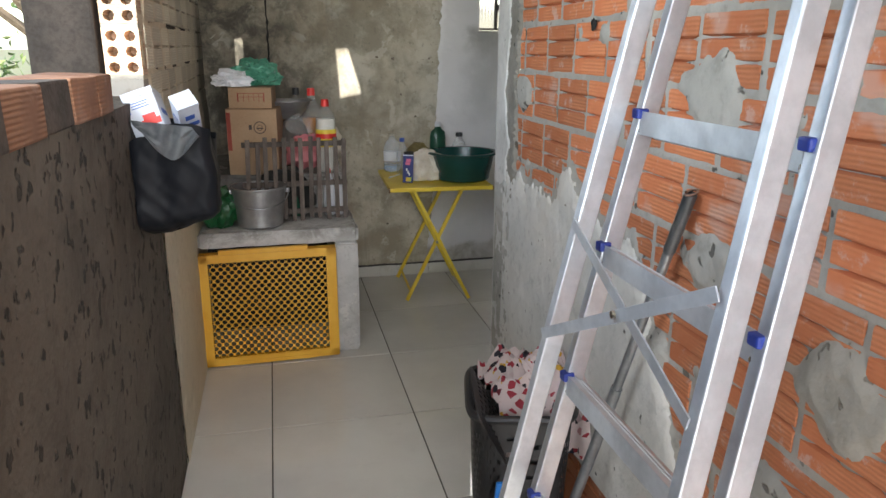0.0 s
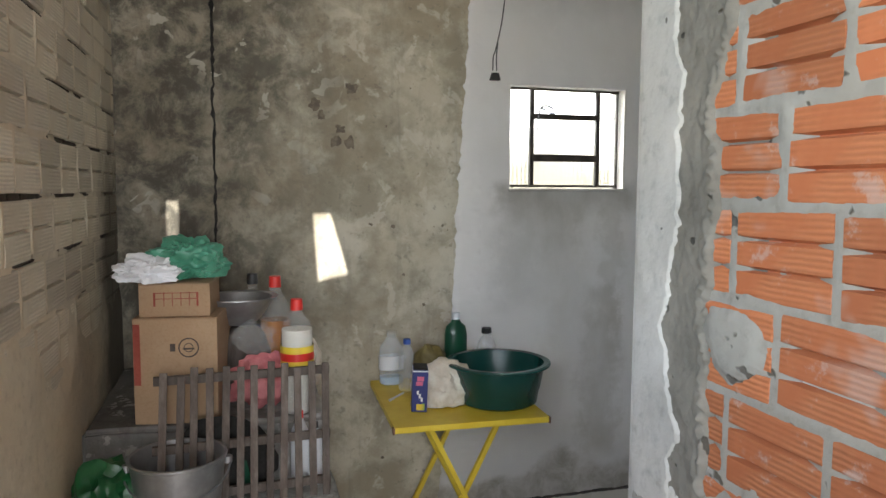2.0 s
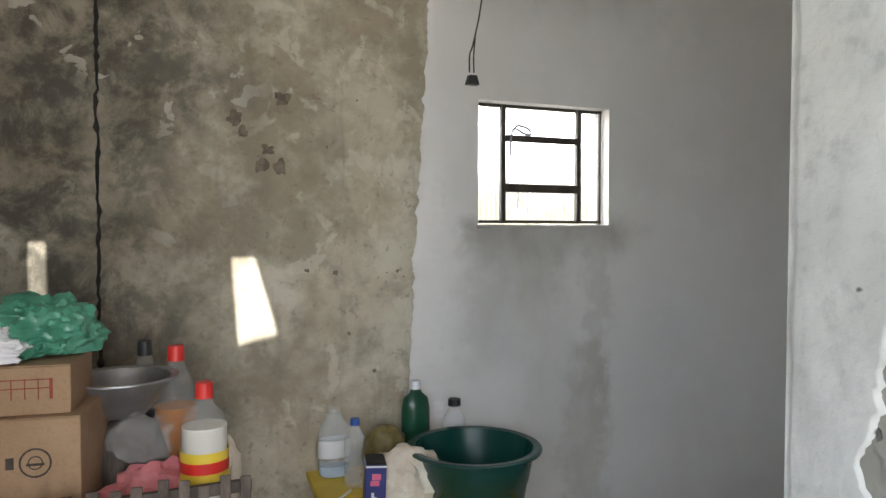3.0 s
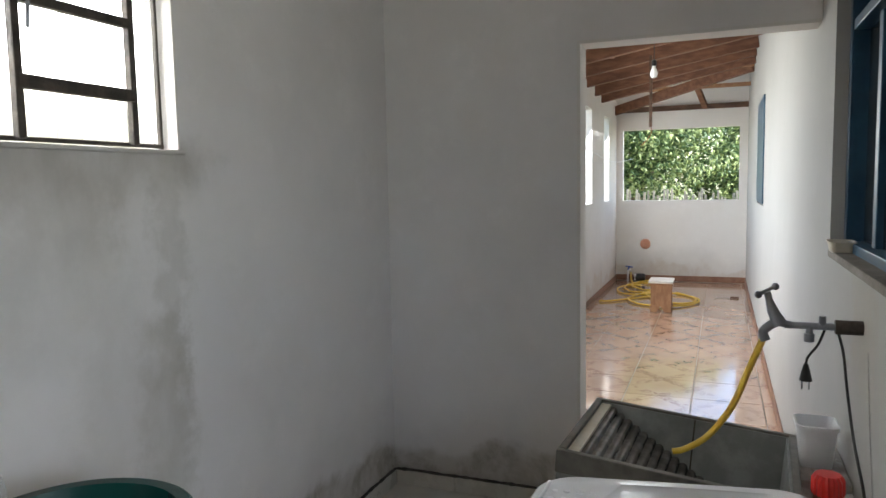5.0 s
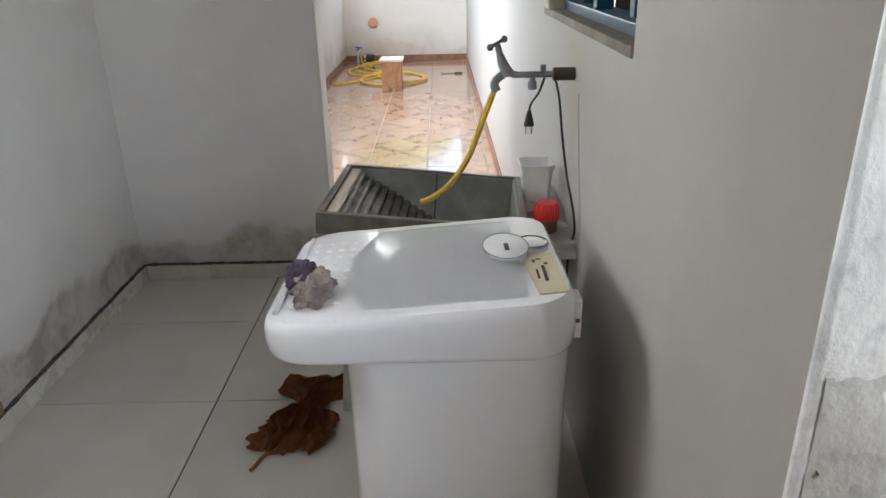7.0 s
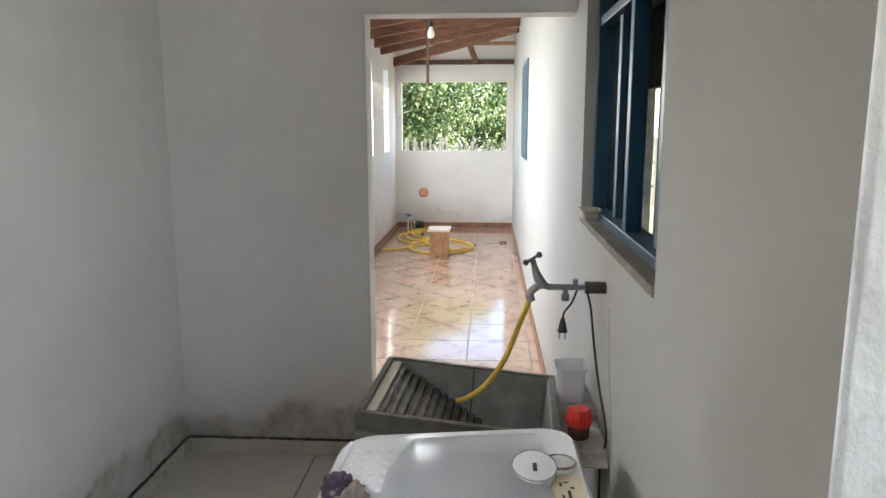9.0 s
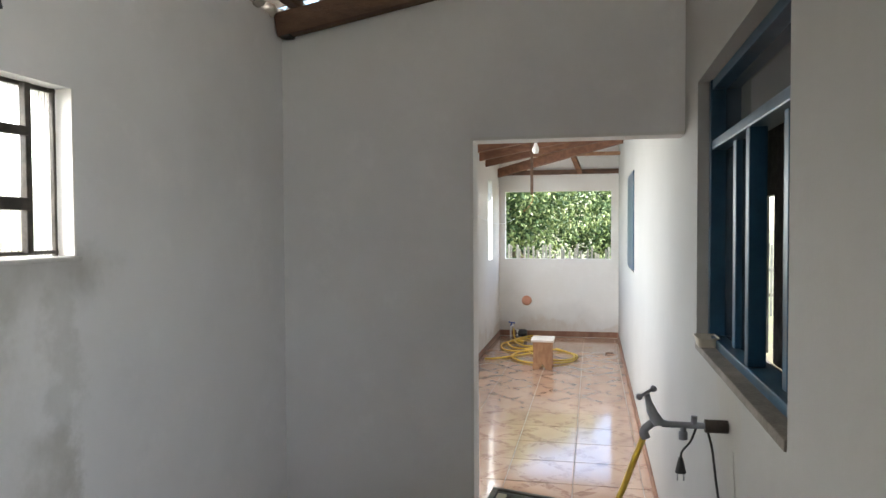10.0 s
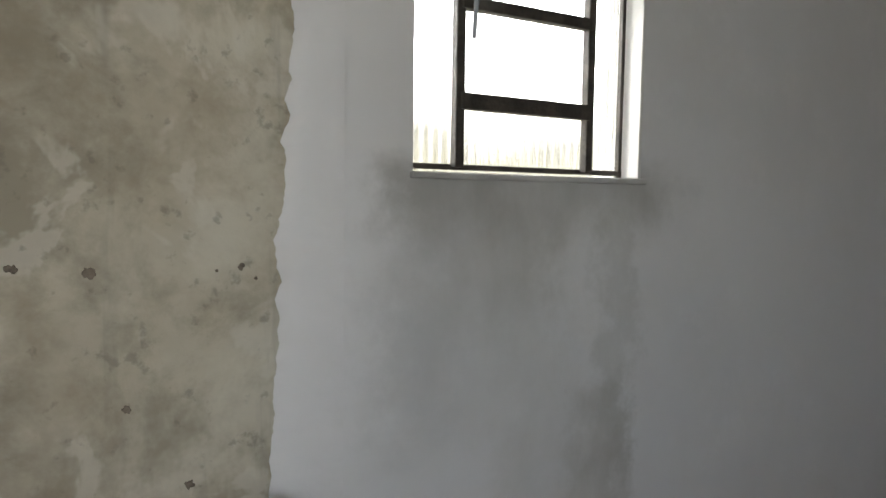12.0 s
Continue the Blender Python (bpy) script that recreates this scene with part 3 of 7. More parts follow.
bm = B()
box(bm, XL - 0.12, XE + 0.12, -2.4, YB + 0.12, -0.14, -0.006)
floor = structure("floor", bm, "grout", "grey glossy ceramic tile floor with dark joints", "floor")
bm = B()
box(bm, XE + 0.12, XV + 0.12, YH - 0.1, YV + 0.12, -0.14, -0.006)
veranda_floor = structure("floor_veranda", bm, "pale_grout", "polished brown patterned ceramic tiles of the veranda", "floor")

# back wall: old render on the hearth side, newer white plaster on the laundry side
XS = 3.045
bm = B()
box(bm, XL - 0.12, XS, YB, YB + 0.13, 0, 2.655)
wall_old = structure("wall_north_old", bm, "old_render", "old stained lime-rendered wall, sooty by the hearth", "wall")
bm = B()
WX0, WX1, WZ0, WZ1 = 3.205, 3.806, 1.592, 2.068
box(bm, XS, WX0, YB, YB + 0.13, 0, 2.655)
box(bm, WX1, XE, YB, YB + 0.13, 0, 2.655)
box(bm, WX0, WX1, YB, YB + 0.13, 0, WZ0)
box(bm, WX0, WX1, YB, YB + 0.13, WZ1, 2.655)
structure("wall_north", bm, "white_plaster", "white plastered wall, damp-stained under the window, beam shadow painted at its top", "wall")


# ragged lip of the white plaster where it meets the old render
def lip(u, v):
    edge = 2.945 + 0.055 * (v - 1.4) + 0.016 * noise.noise((0, v * 3.0, 2)) + 0.008 * noise.noise((3, v * 11.3, 5)) + 0.009 * noise.noise((3, v * 29.0, 9)) * (1 + noise.noise((7, v * 5.0, 1))) + 0.004 * noise.noise((1, v * 83.0, 4))
    x = edge + (XS + 0.015 - edge) * u
    return (x, YB - 0.017 * min(1.0, u * 9) * (1 - 0.35 * abs(noise.noise((u * 3, v * 30, 1)))) - 0.001 + 0.004 * max(0.0, u - 0.4), v)


lp = sheet("plaster_lip", [i / 8 for i in range(9)], [0.09 + i * 0.006 for i in range(428)], lip, "white_plaster")
tagged(lp, "ragged edge of newer plaster over old render", "trim", "", "structure")

def chip(x, z, r, seed):
    """A shallow ragged place where the render has flaked off."""
    bm = B()
    n = 18
    c = bm.verts.new((x, YB - 0.0015, z))
    ring, rim = [], []
    for k in range(n):
        a = 2 * math.pi * k / n
        q = r * (1 + 0.75 * noise.noise((math.cos(a) * 1.6, math.sin(a) * 1.6, seed)) + 0.25 * noise.noise((math.cos(a) * 5, math.sin(a) * 5, seed)))
        ring.append(bm.verts.new((x + q * math.cos(a), YB - 0.0022, z + q * math.sin(a))))
        rim.append(bm.verts.new((x + q * 1.25 * math.cos(a), YB + 0.001, z + q * 1.25 * math.sin(a))))
    for k in range(n):
        bm.faces.new((c, ring[k], ring[(k + 1) % n]))
        bm.faces.new((ring[k], rim[k], rim[(k + 1) % n], ring[(k + 1) % n]))
    part("flaked_spot", bm, "chip_brown", wall_old, "dark flaked spot in the render")


for i, (x, z, r) in enumerate(((2.462, 1.785, 0.020), (2.395, 1.79, 0.022), (2.42, 1.845, 0.017), (2.465, 2.02, 0.022), (2.31, 1.945, 0.018), (2.335, 1.90, 0.014), (2.62, 1.86, 0.007), (2.70, 1.20, 0.009), (2.55, 1.43, 0.011), (2.651, 1.418, 0.012), (2.793, 1.061, 0.011), (2.88, 1.42, 0.008), (2.905, 1.40, 0.005), (2.84, 1.415, 0.004), (2.60, 0.36, 0.010), (2.73, 2.03, 0.006))):
    chip(x, z, r if r > 0.0135 else r * 0.62, i * 3.7)

# crack and change of plane in the old wall
bm = B()
pts = [(1.897 + 0.008 * noise.noise((z * 9, 1, 4)) + 0.006 * noise.noise((z * 41, 1, 8)), YB + 0.001, z) for z in [0.87 + 0.02 * i for i in range(92)]]
tube(bm, pts, [0.004 + 0.013 * abs(noise.noise((p[2] * 23, 7, 2))) for p in pts], 6)
tagged(part("wall_crack", bm, "hearth_black"), "dark vertical crack in the old wall", "crack", "", "structure")

bm = B()
box(bm, XE, XE + 0.13, 3.412, YB + 0.13, 0, 2.62)
box(bm, XE, XE + 0.13, YH, 3.412, 2.074, 2.95)
box(bm, XE, XE + 0.13, 3.412, YB + 0.13, 2.62, 2.70)
structure("wall_east", bm, "white_plaster", "white plastered wall round the veranda doorway, damp at its foot", "wall")
# white lining of the doorway
bm = B()
box(bm, XE - 0.003, XE + 0.135, 3.398, 3.4115, 0, 2.0735)
box(bm, XE - 0.003, XE + 0.135, YH + 0.003, 3.4115, 2.060, 2.0735)
structure("trim_doorway", bm, "veranda_plaster", "white painted reveal of the doorway", "trim")

# house wall with its two windows
H0 = YH - 0.15
W1 = (3.572, 4.835, 1.235, 2.205)
W2 = (8.88, 9.95, 1.255, 2.20)
bm = B()
xs = [XB + 0.13, W1[0], W1[1], W2[0], W2[1], XV]
for i, (a, b) in enumerate(zip(xs, xs[1:])):
    if i % 2 == 0:
        box(bm, a, b, H0, YH, -0.1, 3.15)
    else:
        w = W1 if i == 1 else W2
        box(bm, a, b, H0, YH, -0.1, w[2] - 0.02)
        box(bm, a, b, H0, YH, w[3], 3.15)
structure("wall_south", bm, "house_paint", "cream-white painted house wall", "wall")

# house interior and roof, closed; the room's dimness is put into its colour
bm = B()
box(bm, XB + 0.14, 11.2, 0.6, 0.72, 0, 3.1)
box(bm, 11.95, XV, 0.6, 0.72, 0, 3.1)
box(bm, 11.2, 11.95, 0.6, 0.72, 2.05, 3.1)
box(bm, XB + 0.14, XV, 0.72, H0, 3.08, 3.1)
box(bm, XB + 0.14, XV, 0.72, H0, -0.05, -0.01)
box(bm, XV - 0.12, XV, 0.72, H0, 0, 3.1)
structure("wall_house_inner", bm, "inner_dim_tone", "room behind the window, its dimness put into dark wall colour", "wall")
bm = B()
box(bm, XB - 0.1, XV + 0.3, -2.6, H0 + 0.05, 3.16, 3.3)
structure("roof_house", bm, "fibre_cement", "grey roof slab of the house", "roof")

# left side: low parapet, open above, then a limed brick wall
YJ = 2.26
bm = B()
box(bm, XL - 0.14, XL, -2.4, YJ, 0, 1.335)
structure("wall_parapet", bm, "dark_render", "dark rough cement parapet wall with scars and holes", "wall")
# dark backing: shade in the open joints is put into its colour
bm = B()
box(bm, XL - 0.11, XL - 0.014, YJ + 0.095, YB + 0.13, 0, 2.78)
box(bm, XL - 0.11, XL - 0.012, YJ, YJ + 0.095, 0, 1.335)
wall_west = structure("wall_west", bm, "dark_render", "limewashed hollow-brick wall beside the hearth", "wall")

# brick wall backing
bm = B()
box(bm, XB + 0.016, XB + 0.13, -2.4, YH - 0.012, -0.1, 3.15)
wall_brick = structure("wall_brick", bm, "cement", "bare orange hollow-brick wall with cement joints", "wall")

# veranda walls
SILL = 1.21
bm = B()
box(bm, XE + 0.13, XV, YV, YV + 0.12, -0.1, SILL)
box(bm, XE + 0.13, XV, YV, YV + 0.12, 2.34, 2.64)
for a, b in ((XE + 0.13, 6.0), (7.3, 7.75), (9.05, 9.5), (10.74, 11.69), (12.13, XV)):
    box(bm, a, b, YV, YV + 0.12, SILL, 2.34)
structure("wall_veranda_side", bm, "veranda_plaster", "white veranda half-wall with pillars", "wall")
bm = B()
y0, y1, z0, z1 = 2.592, 4.185, 1.185, 2.215
box(bm, XV, XV + 0.12, H0, YV + 0.12, -0.1, z0)
box(bm, XV, XV + 0.12, H0, YV + 0.12, z1, 2.95)
box(bm, XV, XV + 0.12, H0, y0, z0, z1)
box(bm, XV, XV + 0.12, y1, YV + 0.12, z0, z1)
structure("wall_veranda_end", bm, "veranda_plaster", "white end wall of the veranda with a wide opening", "wall")
bm = B()
box(bm, XE + 0.14, XV - 0.012, YH + 0.001, YH + 0.012, 0, 0.075, 0.003)
box(bm, XE + 0.14, XV - 0.012, YV - 0.012, YV - 0.001, 0, 0.075, 0.003)
box(bm, XV - 0.012, XV - 0.001, YH, YV, 0, 0.085, 0.003)
structure("baseboard_veranda", bm, "brown_skirting", "dark brown veranda skirting", "skirting")

# yard wall behind the start of the walk
bm = B()
box(bm, -3.0, 8.0, -7.2, -7.0, -0.12, 2.2)
structure("wall_yard", bm, "dark_render", "rendered yard wall", "wall")


# roofs: corrugated sheets; over the passage an unseen cover with gaps shapes the sun
def corrugated(name, x0, x1, y0, y1, zf, along_x, pitch=0.17, amp=0.024, material="fibre_cement"):
    bm = B()
    n = max(2, int(((x1 - x0) if along_x else (y1 - y0)) / (pitch / 8)))
    rows = []
    for i in range(n + 1):
        s = i / n
        if along_x:
            x = x0 + (x1 - x0) * s
            w = amp * math.sin(2 * math.pi * x / pitch)
            rows.append([bm.verts.new((x, y, zf(x, y) + w)) for y in (y0, y1)])
        else:
            y = y0 + (y1 - y0) * s
            w = amp * math.sin(2 * math.pi * y / pitch)
            rows.append([bm.verts.new((x, y, zf(x, y) + w)) for x in (x0, x1)])
    for a, b in zip(rows, rows[1:]):
        bm.faces.new((a[0], b[0], b[1], a[1]))
    bmesh.ops.solidify(bm, geom=bm.faces[:], thickness=0.007)
    return structure(name, bm, material, "corrugated grey fibre-cement roofing", "ceiling", True)


corrugated("ceiling_laundry", XL - 0.3, XE + 0.25, 2.35, YB + 0.45, lambda x, y: roof_z(y) + 0.085, True, material="dim_fibre_cement")
corrugated("ceiling_veranda", XE + 0.1, XV + 0.5, 2.30, YV + 0.55, lambda x, y: 2.765 + 0.165 * (YV - y), False, 0.17, 0.032, "veranda_sheet")


def sun_gap_mask():
    """Unseen flat cover added over the passage; gaps traced back from the wanted sun patches."""
    zr = 3.17

    def up(x, y, z):
        k = (zr - z) / SUN_WAY.z
        return (x + SUN_WAY.x * k, y + SUN_WAY.y * k)
    spot = [up(2.298, YB, 1.477), up(2.372, YB, 1.477), up(2.447, YB, 1.214), up(2.319, YB, 1.185)]
    slit = [up(1.706, YB, 1.56), up(1.751, YB, 1.56), up(1.751, YB, 1.34), up(1.706, YB, 1.34)]
    jamb = [up(1.404, YJ, 1.85), up(1.512, YJ, 1.85), up(1.512, YJ, 1.40), up(1.404, YJ, 1.40)]
    bm = B()
    outer = [bm.verts.new((x, y, zr)) for x, y in ((0.15, -3.2), (2.755, -3.2), (2.755, 2.36), (0.15, 2.36))]
    es = [bm.edges.new((outer[i], outer[(i + 1) % 4])) for i in range(4)]
    for hole in (spot, slit, jamb):
        v = [bm.verts.new((*p, zr)) for p in hole]
        es += [bm.edges.new((v[i], v[(i + 1) % 4])) for i in range(4)]
    bmesh.ops.triangle_fill(bm, edges=es, use_beauty=True, use_dissolve=False)
    for f in bm.faces[:]:
        c = f.calc_center_median()
        for hole in (spot, slit, jamb):
            inside = 0
            for i in range(4):
                (ax, ay), (bx, by) = hole[i], hole[(i + 1) % 4]
                if (ay > c.y) != (by > c.y) and c.x < ax + (c.y - ay) / (by - ay) * (bx - ax):
                    inside ^= 1
            if inside and f.is_valid:
                bm.faces.remove(f)
                break
    return structure("ceiling_passage", bm, "fibre_cement", "added unseen cover over the passage, gaps cut to shape the sun", "ceiling")


sun_gap_mask()
# unseen board, added to keep stray light out between the two covers
bm = B()
box(bm, 0.15, 2.755, 2.36, 2.40, 3.10, 3.30)
structure("trim_roof_step", bm, "fibre_cement", "unseen board added to keep light out between two roofs", "trim")

# roof timbers of the laundry
rf = thing("roof_timbers", (4, 4, 2.6), "dark old roof beams on top of the walls", "beam")
bm = B()
beam(bm, (XE - 0.05, YB - 0.005, 2.615), (XE - 0.05, 2.5, 2.615 + 0.18 * 1.8), 0.07, 0.11, 0.006)
part("rafter", bm, "dark_timber", rf)
bm = B()
beam(bm, (XL, YB - 0.09, 2.735), (XE - 0.02, YB - 0.09, 2.735), 0.06, 0.075, 0.006)
part("purlin", bm, "dark_timber", rf)
bm = B()
beam(bm, (XL, 3.4, 2.93), (XE + 0.1, 3.4, 2.93), 0.06, 0.08, 0.006)
part("purlin", bm, "dark_timber", rf)
bm = B()
beam(bm, (XE - 0.045, YB - 0.02, 2.585), (XE - 0.045, YB - 0.075, 2.585), 0.075, 0.05, 0.012)
part("beam_end", bm, "black_grime", rf, "dark worn end of the beam")

# veranda timbers
vt = thing("veranda_timbers", (9, 3.4, 2.6), "reddish brown timber rafters under the veranda roof", "rafter")
for xo, zo, xi, zi in ((6.0, 2.67, 5.9, 2.93), (6.8, 2.66, 6.7, 2.93), (7.6, 2.65, 7.5, 2.92), (8.4, 2.64, 8.3, 2.92), (9.15, 2.64, 9.0, 2.92), (9.8, 2.63, 9.65, 2.91), (10.42, 2.615, 10.24, 2.89), (10.98, 2.575, 10.73, 2.885), (11.5, 2.545, 10.95, 2.835), (12.80, 2.49, 11.3, 2.80)):
    bm = B()
    beam(bm, (xo, YV + 0.05, zo), (xi, 2.49, zi), 0.075, 0.125, 0.005)
    part("rafter", bm, "brown_timber", vt)
for y in (3.05, 3.9):
    z = 2.60 + 0.165 * (YV - y) + 0.10
    bm = B()
    beam(bm, (XE + 0.14, y, z), (XV - 0.01, y, z), 0.045, 0.035, 0.004)
    part("purlin", bm, "stool_wood", vt)
bm = B()
beam(bm, (XV - 0.05, YV, 2.50), (XV - 0.05, 2.49, 2.50), 0.05, 0.07, 0.004)
part("tie_beam", bm, "dark_timber", vt)
for x, z in ((11.2, 2.80), (12.2, 2.70)):
    bm = B()
    beam(bm, (x, YV, z), (x, 2.49, z), 0.05, 0.05, 0.004)
    part("cross_batten", bm, "stool_wood", vt)
bm = B()
beam(bm, (12.3, 3.15, 2.72), (12.7, 3.05, 2.48), 0.07, 0.06, 0.004)
part("brace", bm, "brown_timber", vt)

# ---- windows ----
win = structure("window_1", B(), "window_iron", "small iron window with ribbed glass panes", "window")
yw = YB + 0.052
xa, xb = WX0 + 0.004, WX1 - 0.012
for name, a, b in (("frame_side", (xa + 0.008, WZ0), (xa + 0.008, WZ1)), ("frame_side", (xb - 0.008, WZ0), (xb - 0.008, WZ1)),
                   ("frame_rail", (xa, WZ0 + 0.012), (xb, WZ0 + 0.012)), ("frame_rail", (xa, WZ1 - 0.008), (xb, WZ1 - 0.008))):
    bm = B()
    beam(bm, (a[0], yw, a[1]), (b[0], yw, b[1]), 0.010, 0.012, 0.002)
    part(name, bm, "window_iron", win)
MX = (3.328, 3.674)
for x in MX:
    bm = B()
    beam(bm, (x, yw - 0.012, WZ0 + 0.01), (x, yw - 0.012, WZ1 - 0.005), 0.021, 0.022, 0.003)
    part("mullion", bm, "window_iron", win)
for z, h in ((1.737, 0.034), (1.932, 0.026)):
    bm = B()
    beam(bm, (MX[0], yw - 0.014, z), (MX[1], yw - 0.014, z), 0.024, h, 0.003)
    part("sash_rail", bm, "window_iron", win)


def ribbed(x0, x1, z0, z1, y):
    bm = B()
    n = max(6, int((x1 - x0) / 0.0045))
    rows = [[bm.verts.new((x0 + (x1 - x0) * i / n, y + 0.0016 * math.sin(2 * math.pi * (x1 - x0) * i / n / 0.022), z)) for z in (z0, z1)] for i in range(n + 1)]
    for a, b in zip(rows, rows[1:]):
        bm.faces.new((a[0], b[0], b[1], a[1]))
    bmesh.ops.solidify(bm, geom=bm.faces[:], thickness=0.003)
    return bm


for x0, x1, z0, z1 in ((xa, MX[0], WZ0, WZ1), (MX[1], xb, WZ0, WZ1), (MX[0], MX[1], WZ0, 1.737), (MX[0], MX[1], 1.737, 1.932), (MX[0], MX[1], 1.932, WZ1)):
    p = part("pane", ribbed(x0, x1, z0, z1, yw + 0.004), "window_glass", win, "ribbed glass pane", True)
    p.visible_shadow = False
bm = B()
vs = [bm.verts.new(p) for p in ((1.6, 5.6, 0.8), (6.2, 5.6, 0.8), (6.2, 5.6, 4.2), (1.6, 5.6, 4.2))]
bm.faces.new(vs)
structure("backdrop", bm, "bright_sky", "glaring hazy sky outside the small window", "sky")
# window handle with its loop
bm = B()
tube(bm, curve_points([(3.352, yw - 0.03, 1.86), (3.352, yw - 0.040, 1.94), (3.362, yw - 0.045, 1.968), (3.385, yw - 0.05, 1.978), (3.42, yw - 0.055, 1.965), (3.43, yw - 0.055, 1.95), (3.415, yw - 0.055, 1.944), (3.388, yw - 0.05, 1.955), (3.362, yw - 0.046, 1.968)]), 0.005, 8)
part("lever", bm, "steel_pipe", win, "looped window lever")
bm = B()
box(bm, WX0 - 0.006, WX1 + 0.012, YB - 0.012, YB + 0.06, WZ0 - 0.014, WZ0 - 0.001, 0.004)
structure("window_sill", bm, "white_plaster", "narrow plaster sill", "sill")
bm = B()
box(bm, WX1 - 0.011, WX1 - 0.001, YB - 0.004, YB + 0.12, WZ0, WZ1, 0.003)
structure("window_reveal", bm, "veranda_plaster", "white painted window reveal", "trim")


def blue_window(name, w, label, leaves):
    ob = structure(name, B(), "blue_iron", label, "window")
    x0, x1, z0, z1 = w
    yf = YH - 0.085
    for a, b in (((x0 + 0.02, z0), (x0 + 0.02, z1)), ((x1 - 0.02, z0), (x1 - 0.02, z1))):
        bm = B()
        beam(bm, (a[0], yf, a[1]), (b[0], yf, b[1]), 0.09, 0.04, 0.004, (1, 0, 0))
        part("frame_side", bm, "blue_iron", ob)
    for z in (z0 + 0.012, z1 - 0.02, z1 - 0.24):
        bm = B()
        beam(bm, (x0 + 0.04, yf, z), (x1 - 0.04, yf, z), 0.08, 0.034, 0.004)
        part("frame_rail", bm, "blue_iron", ob)
    for i in range(1, leaves):
        x = x0 + (x1 - x0) * i / leaves
        bm = B()
        beam(bm, (x, yf + 0.012 * (-1) ** i, z0 + 0.03), (x, yf + 0.012 * (-1) ** i, z1 - 0.25), 0.05, 0.045, 0.004, (1, 0, 0))
        part("stile", bm, "blue_iron", ob)
    for i in range(leaves):
        if i == 1 and leaves == 4:      # this leaf is slid open
            continue
        a, b = x0 + (x1 - x0) * i / leaves, x0 + (x1 - x0) * (i + 1) / leaves
        bm = B()
        box(bm, a + 0.01, b - 0.01, yf - 0.012, yf - 0.008, z0 + 0.02, z1 - 0.24)
        part("pane", bm, "dark_glass", ob, "dark reflecting glass")
    bm = B()
    box(bm, x0 + 0.02, x1 - 0.02, yf - 0.012, yf - 0.008, z1 - 0.24, z1 - 0.02)
    part("pane", bm, "dark_glass", ob, "dark reflecting glass")
    return ob


blue_window("window_2", W1, "dark blue iron sliding window with dark glass", 4)
bw = blue_window("window_3", W2, "blue painted iron window", 2)
bm = B()
box(bm, W2[0], W2[1], YH - 0.03, YH + 0.012, W2[2], W2[3], 0.004)
part("shutter", bm, "blue_iron", bw, "closed blue shutter")
for w in (W1,):
    bm = B()
    box(bm, w[0] + 0.002, w[1] - 0.002, H0 + 0.02, YH + 0.006, w[2] - 0.026, w[2] - 0.001, 0.004)
    structure("window_sill", bm, "sill_stone", "worn dark stone window sill", "sill")


# ---- outside: trees, fence, post ----
def tree(at, height, crown, seed, leaves=2600, mats=("leaf",), squash=0.85):
    rng = random.Random(seed)
    ob = thing("tree", at, "leafy green tree beyond the veranda", "tree", "garden trees")
    bm = B()
    x, y, z = at
    tube(bm, [(x, y, z), (x + 0.1, y, z + height * 0.25), (x, y + 0.1, z + height * 0.55)], [0.22, 0.17, 0.1], 9)
    for k in range(7):
        a = k * 0.9 + rng.random()
        r = crown * rng.uniform(0.5, 0.85)
        tube(bm, curve_points([(x, y, z + height * 0.3), (x + r * 0.5 * math.cos(a), y + r * 0.5 * math.sin(a), z + height * 0.5), (x + r * math.cos(a), y + r * math.sin(a), z + height * rng.uniform(0.5, 0.9))], 4), [0.08, 0.07, 0.06, 0.05, 0.045, 0.04, 0.03, 0.02, 0.01], 6)
    part("trunk", bm, "bark", ob)
    clumps = []
    for k in range(46):
        d = Vector((rng.gauss(0, 1), rng.gauss(0, 1), rng.gauss(0, 1))).normalized() * crown * rng.uniform(0.45, 1.0)
        clumps.append((Vector((x, y, z + height * 0.62)) + Vector((d.x, d.y, d.z * squash)), crown * rng.uniform(0.16, 0.34)))
    for mi, mat in enumerate(mats):
        co, fs = [], []
        for k in range(leaves // len(mats)):
            c, r = rng.choice(clumps)
            d = Vector((rng.gauss(0, 1), rng.gauss(0, 1), rng.gauss(0, 1))).normalized()
            p = c + d * r * rng.uniform(0.5, 1.05)
            f = (d * 0.4 + Vector((rng.gauss(0, 1), rng.gauss(0, 1), rng.gauss(0, 0.6) - 0.7))).normalized()
            s = f.cross(Vector((rng.random(), rng.random(), rng.random()))).normalized()
            n = f.cross(s)
            ln, wd = rng.uniform(0.10, 0.19), rng.uniform(0.024, 0.042)
            i = len(co)
            co += [p, p + f * ln * 0.5 + s * wd, p + f * ln - n * 0.03, p + f * ln * 0.5 - s * wd, p + f * ln * 0.5 + n * 0.012]
            fs += [(i, i + 1, i + 4), (i + 1, i + 2, i + 4), (i + 2, i + 3, i + 4), (i + 3, i, i + 4)]
        me = bpy.data.meshes.new("crown")
        me.from_pydata(co, [], fs)
        me.materials.append(MATS[mat])
        tagged(part("crown", me, mat, ob), "", "", "", "stuff")
    return ob


tree((19.5, 4.7, -0.12), 4.3, 2.3, 1, 16000, ("leaf", "light_leaf"))
tree((21.5, 2.3, -0.12), 3.3, 1.5, 2, 8000, ("leaf", "light_leaf"))
tree((23.5, 6.5, -0.12), 5.2, 2.8, 3, 5000, ("leaf",))
tree((15.0, 8.5, -0.12), 4.8, 2.4, 4, 6000, ("leaf", "light_leaf"))
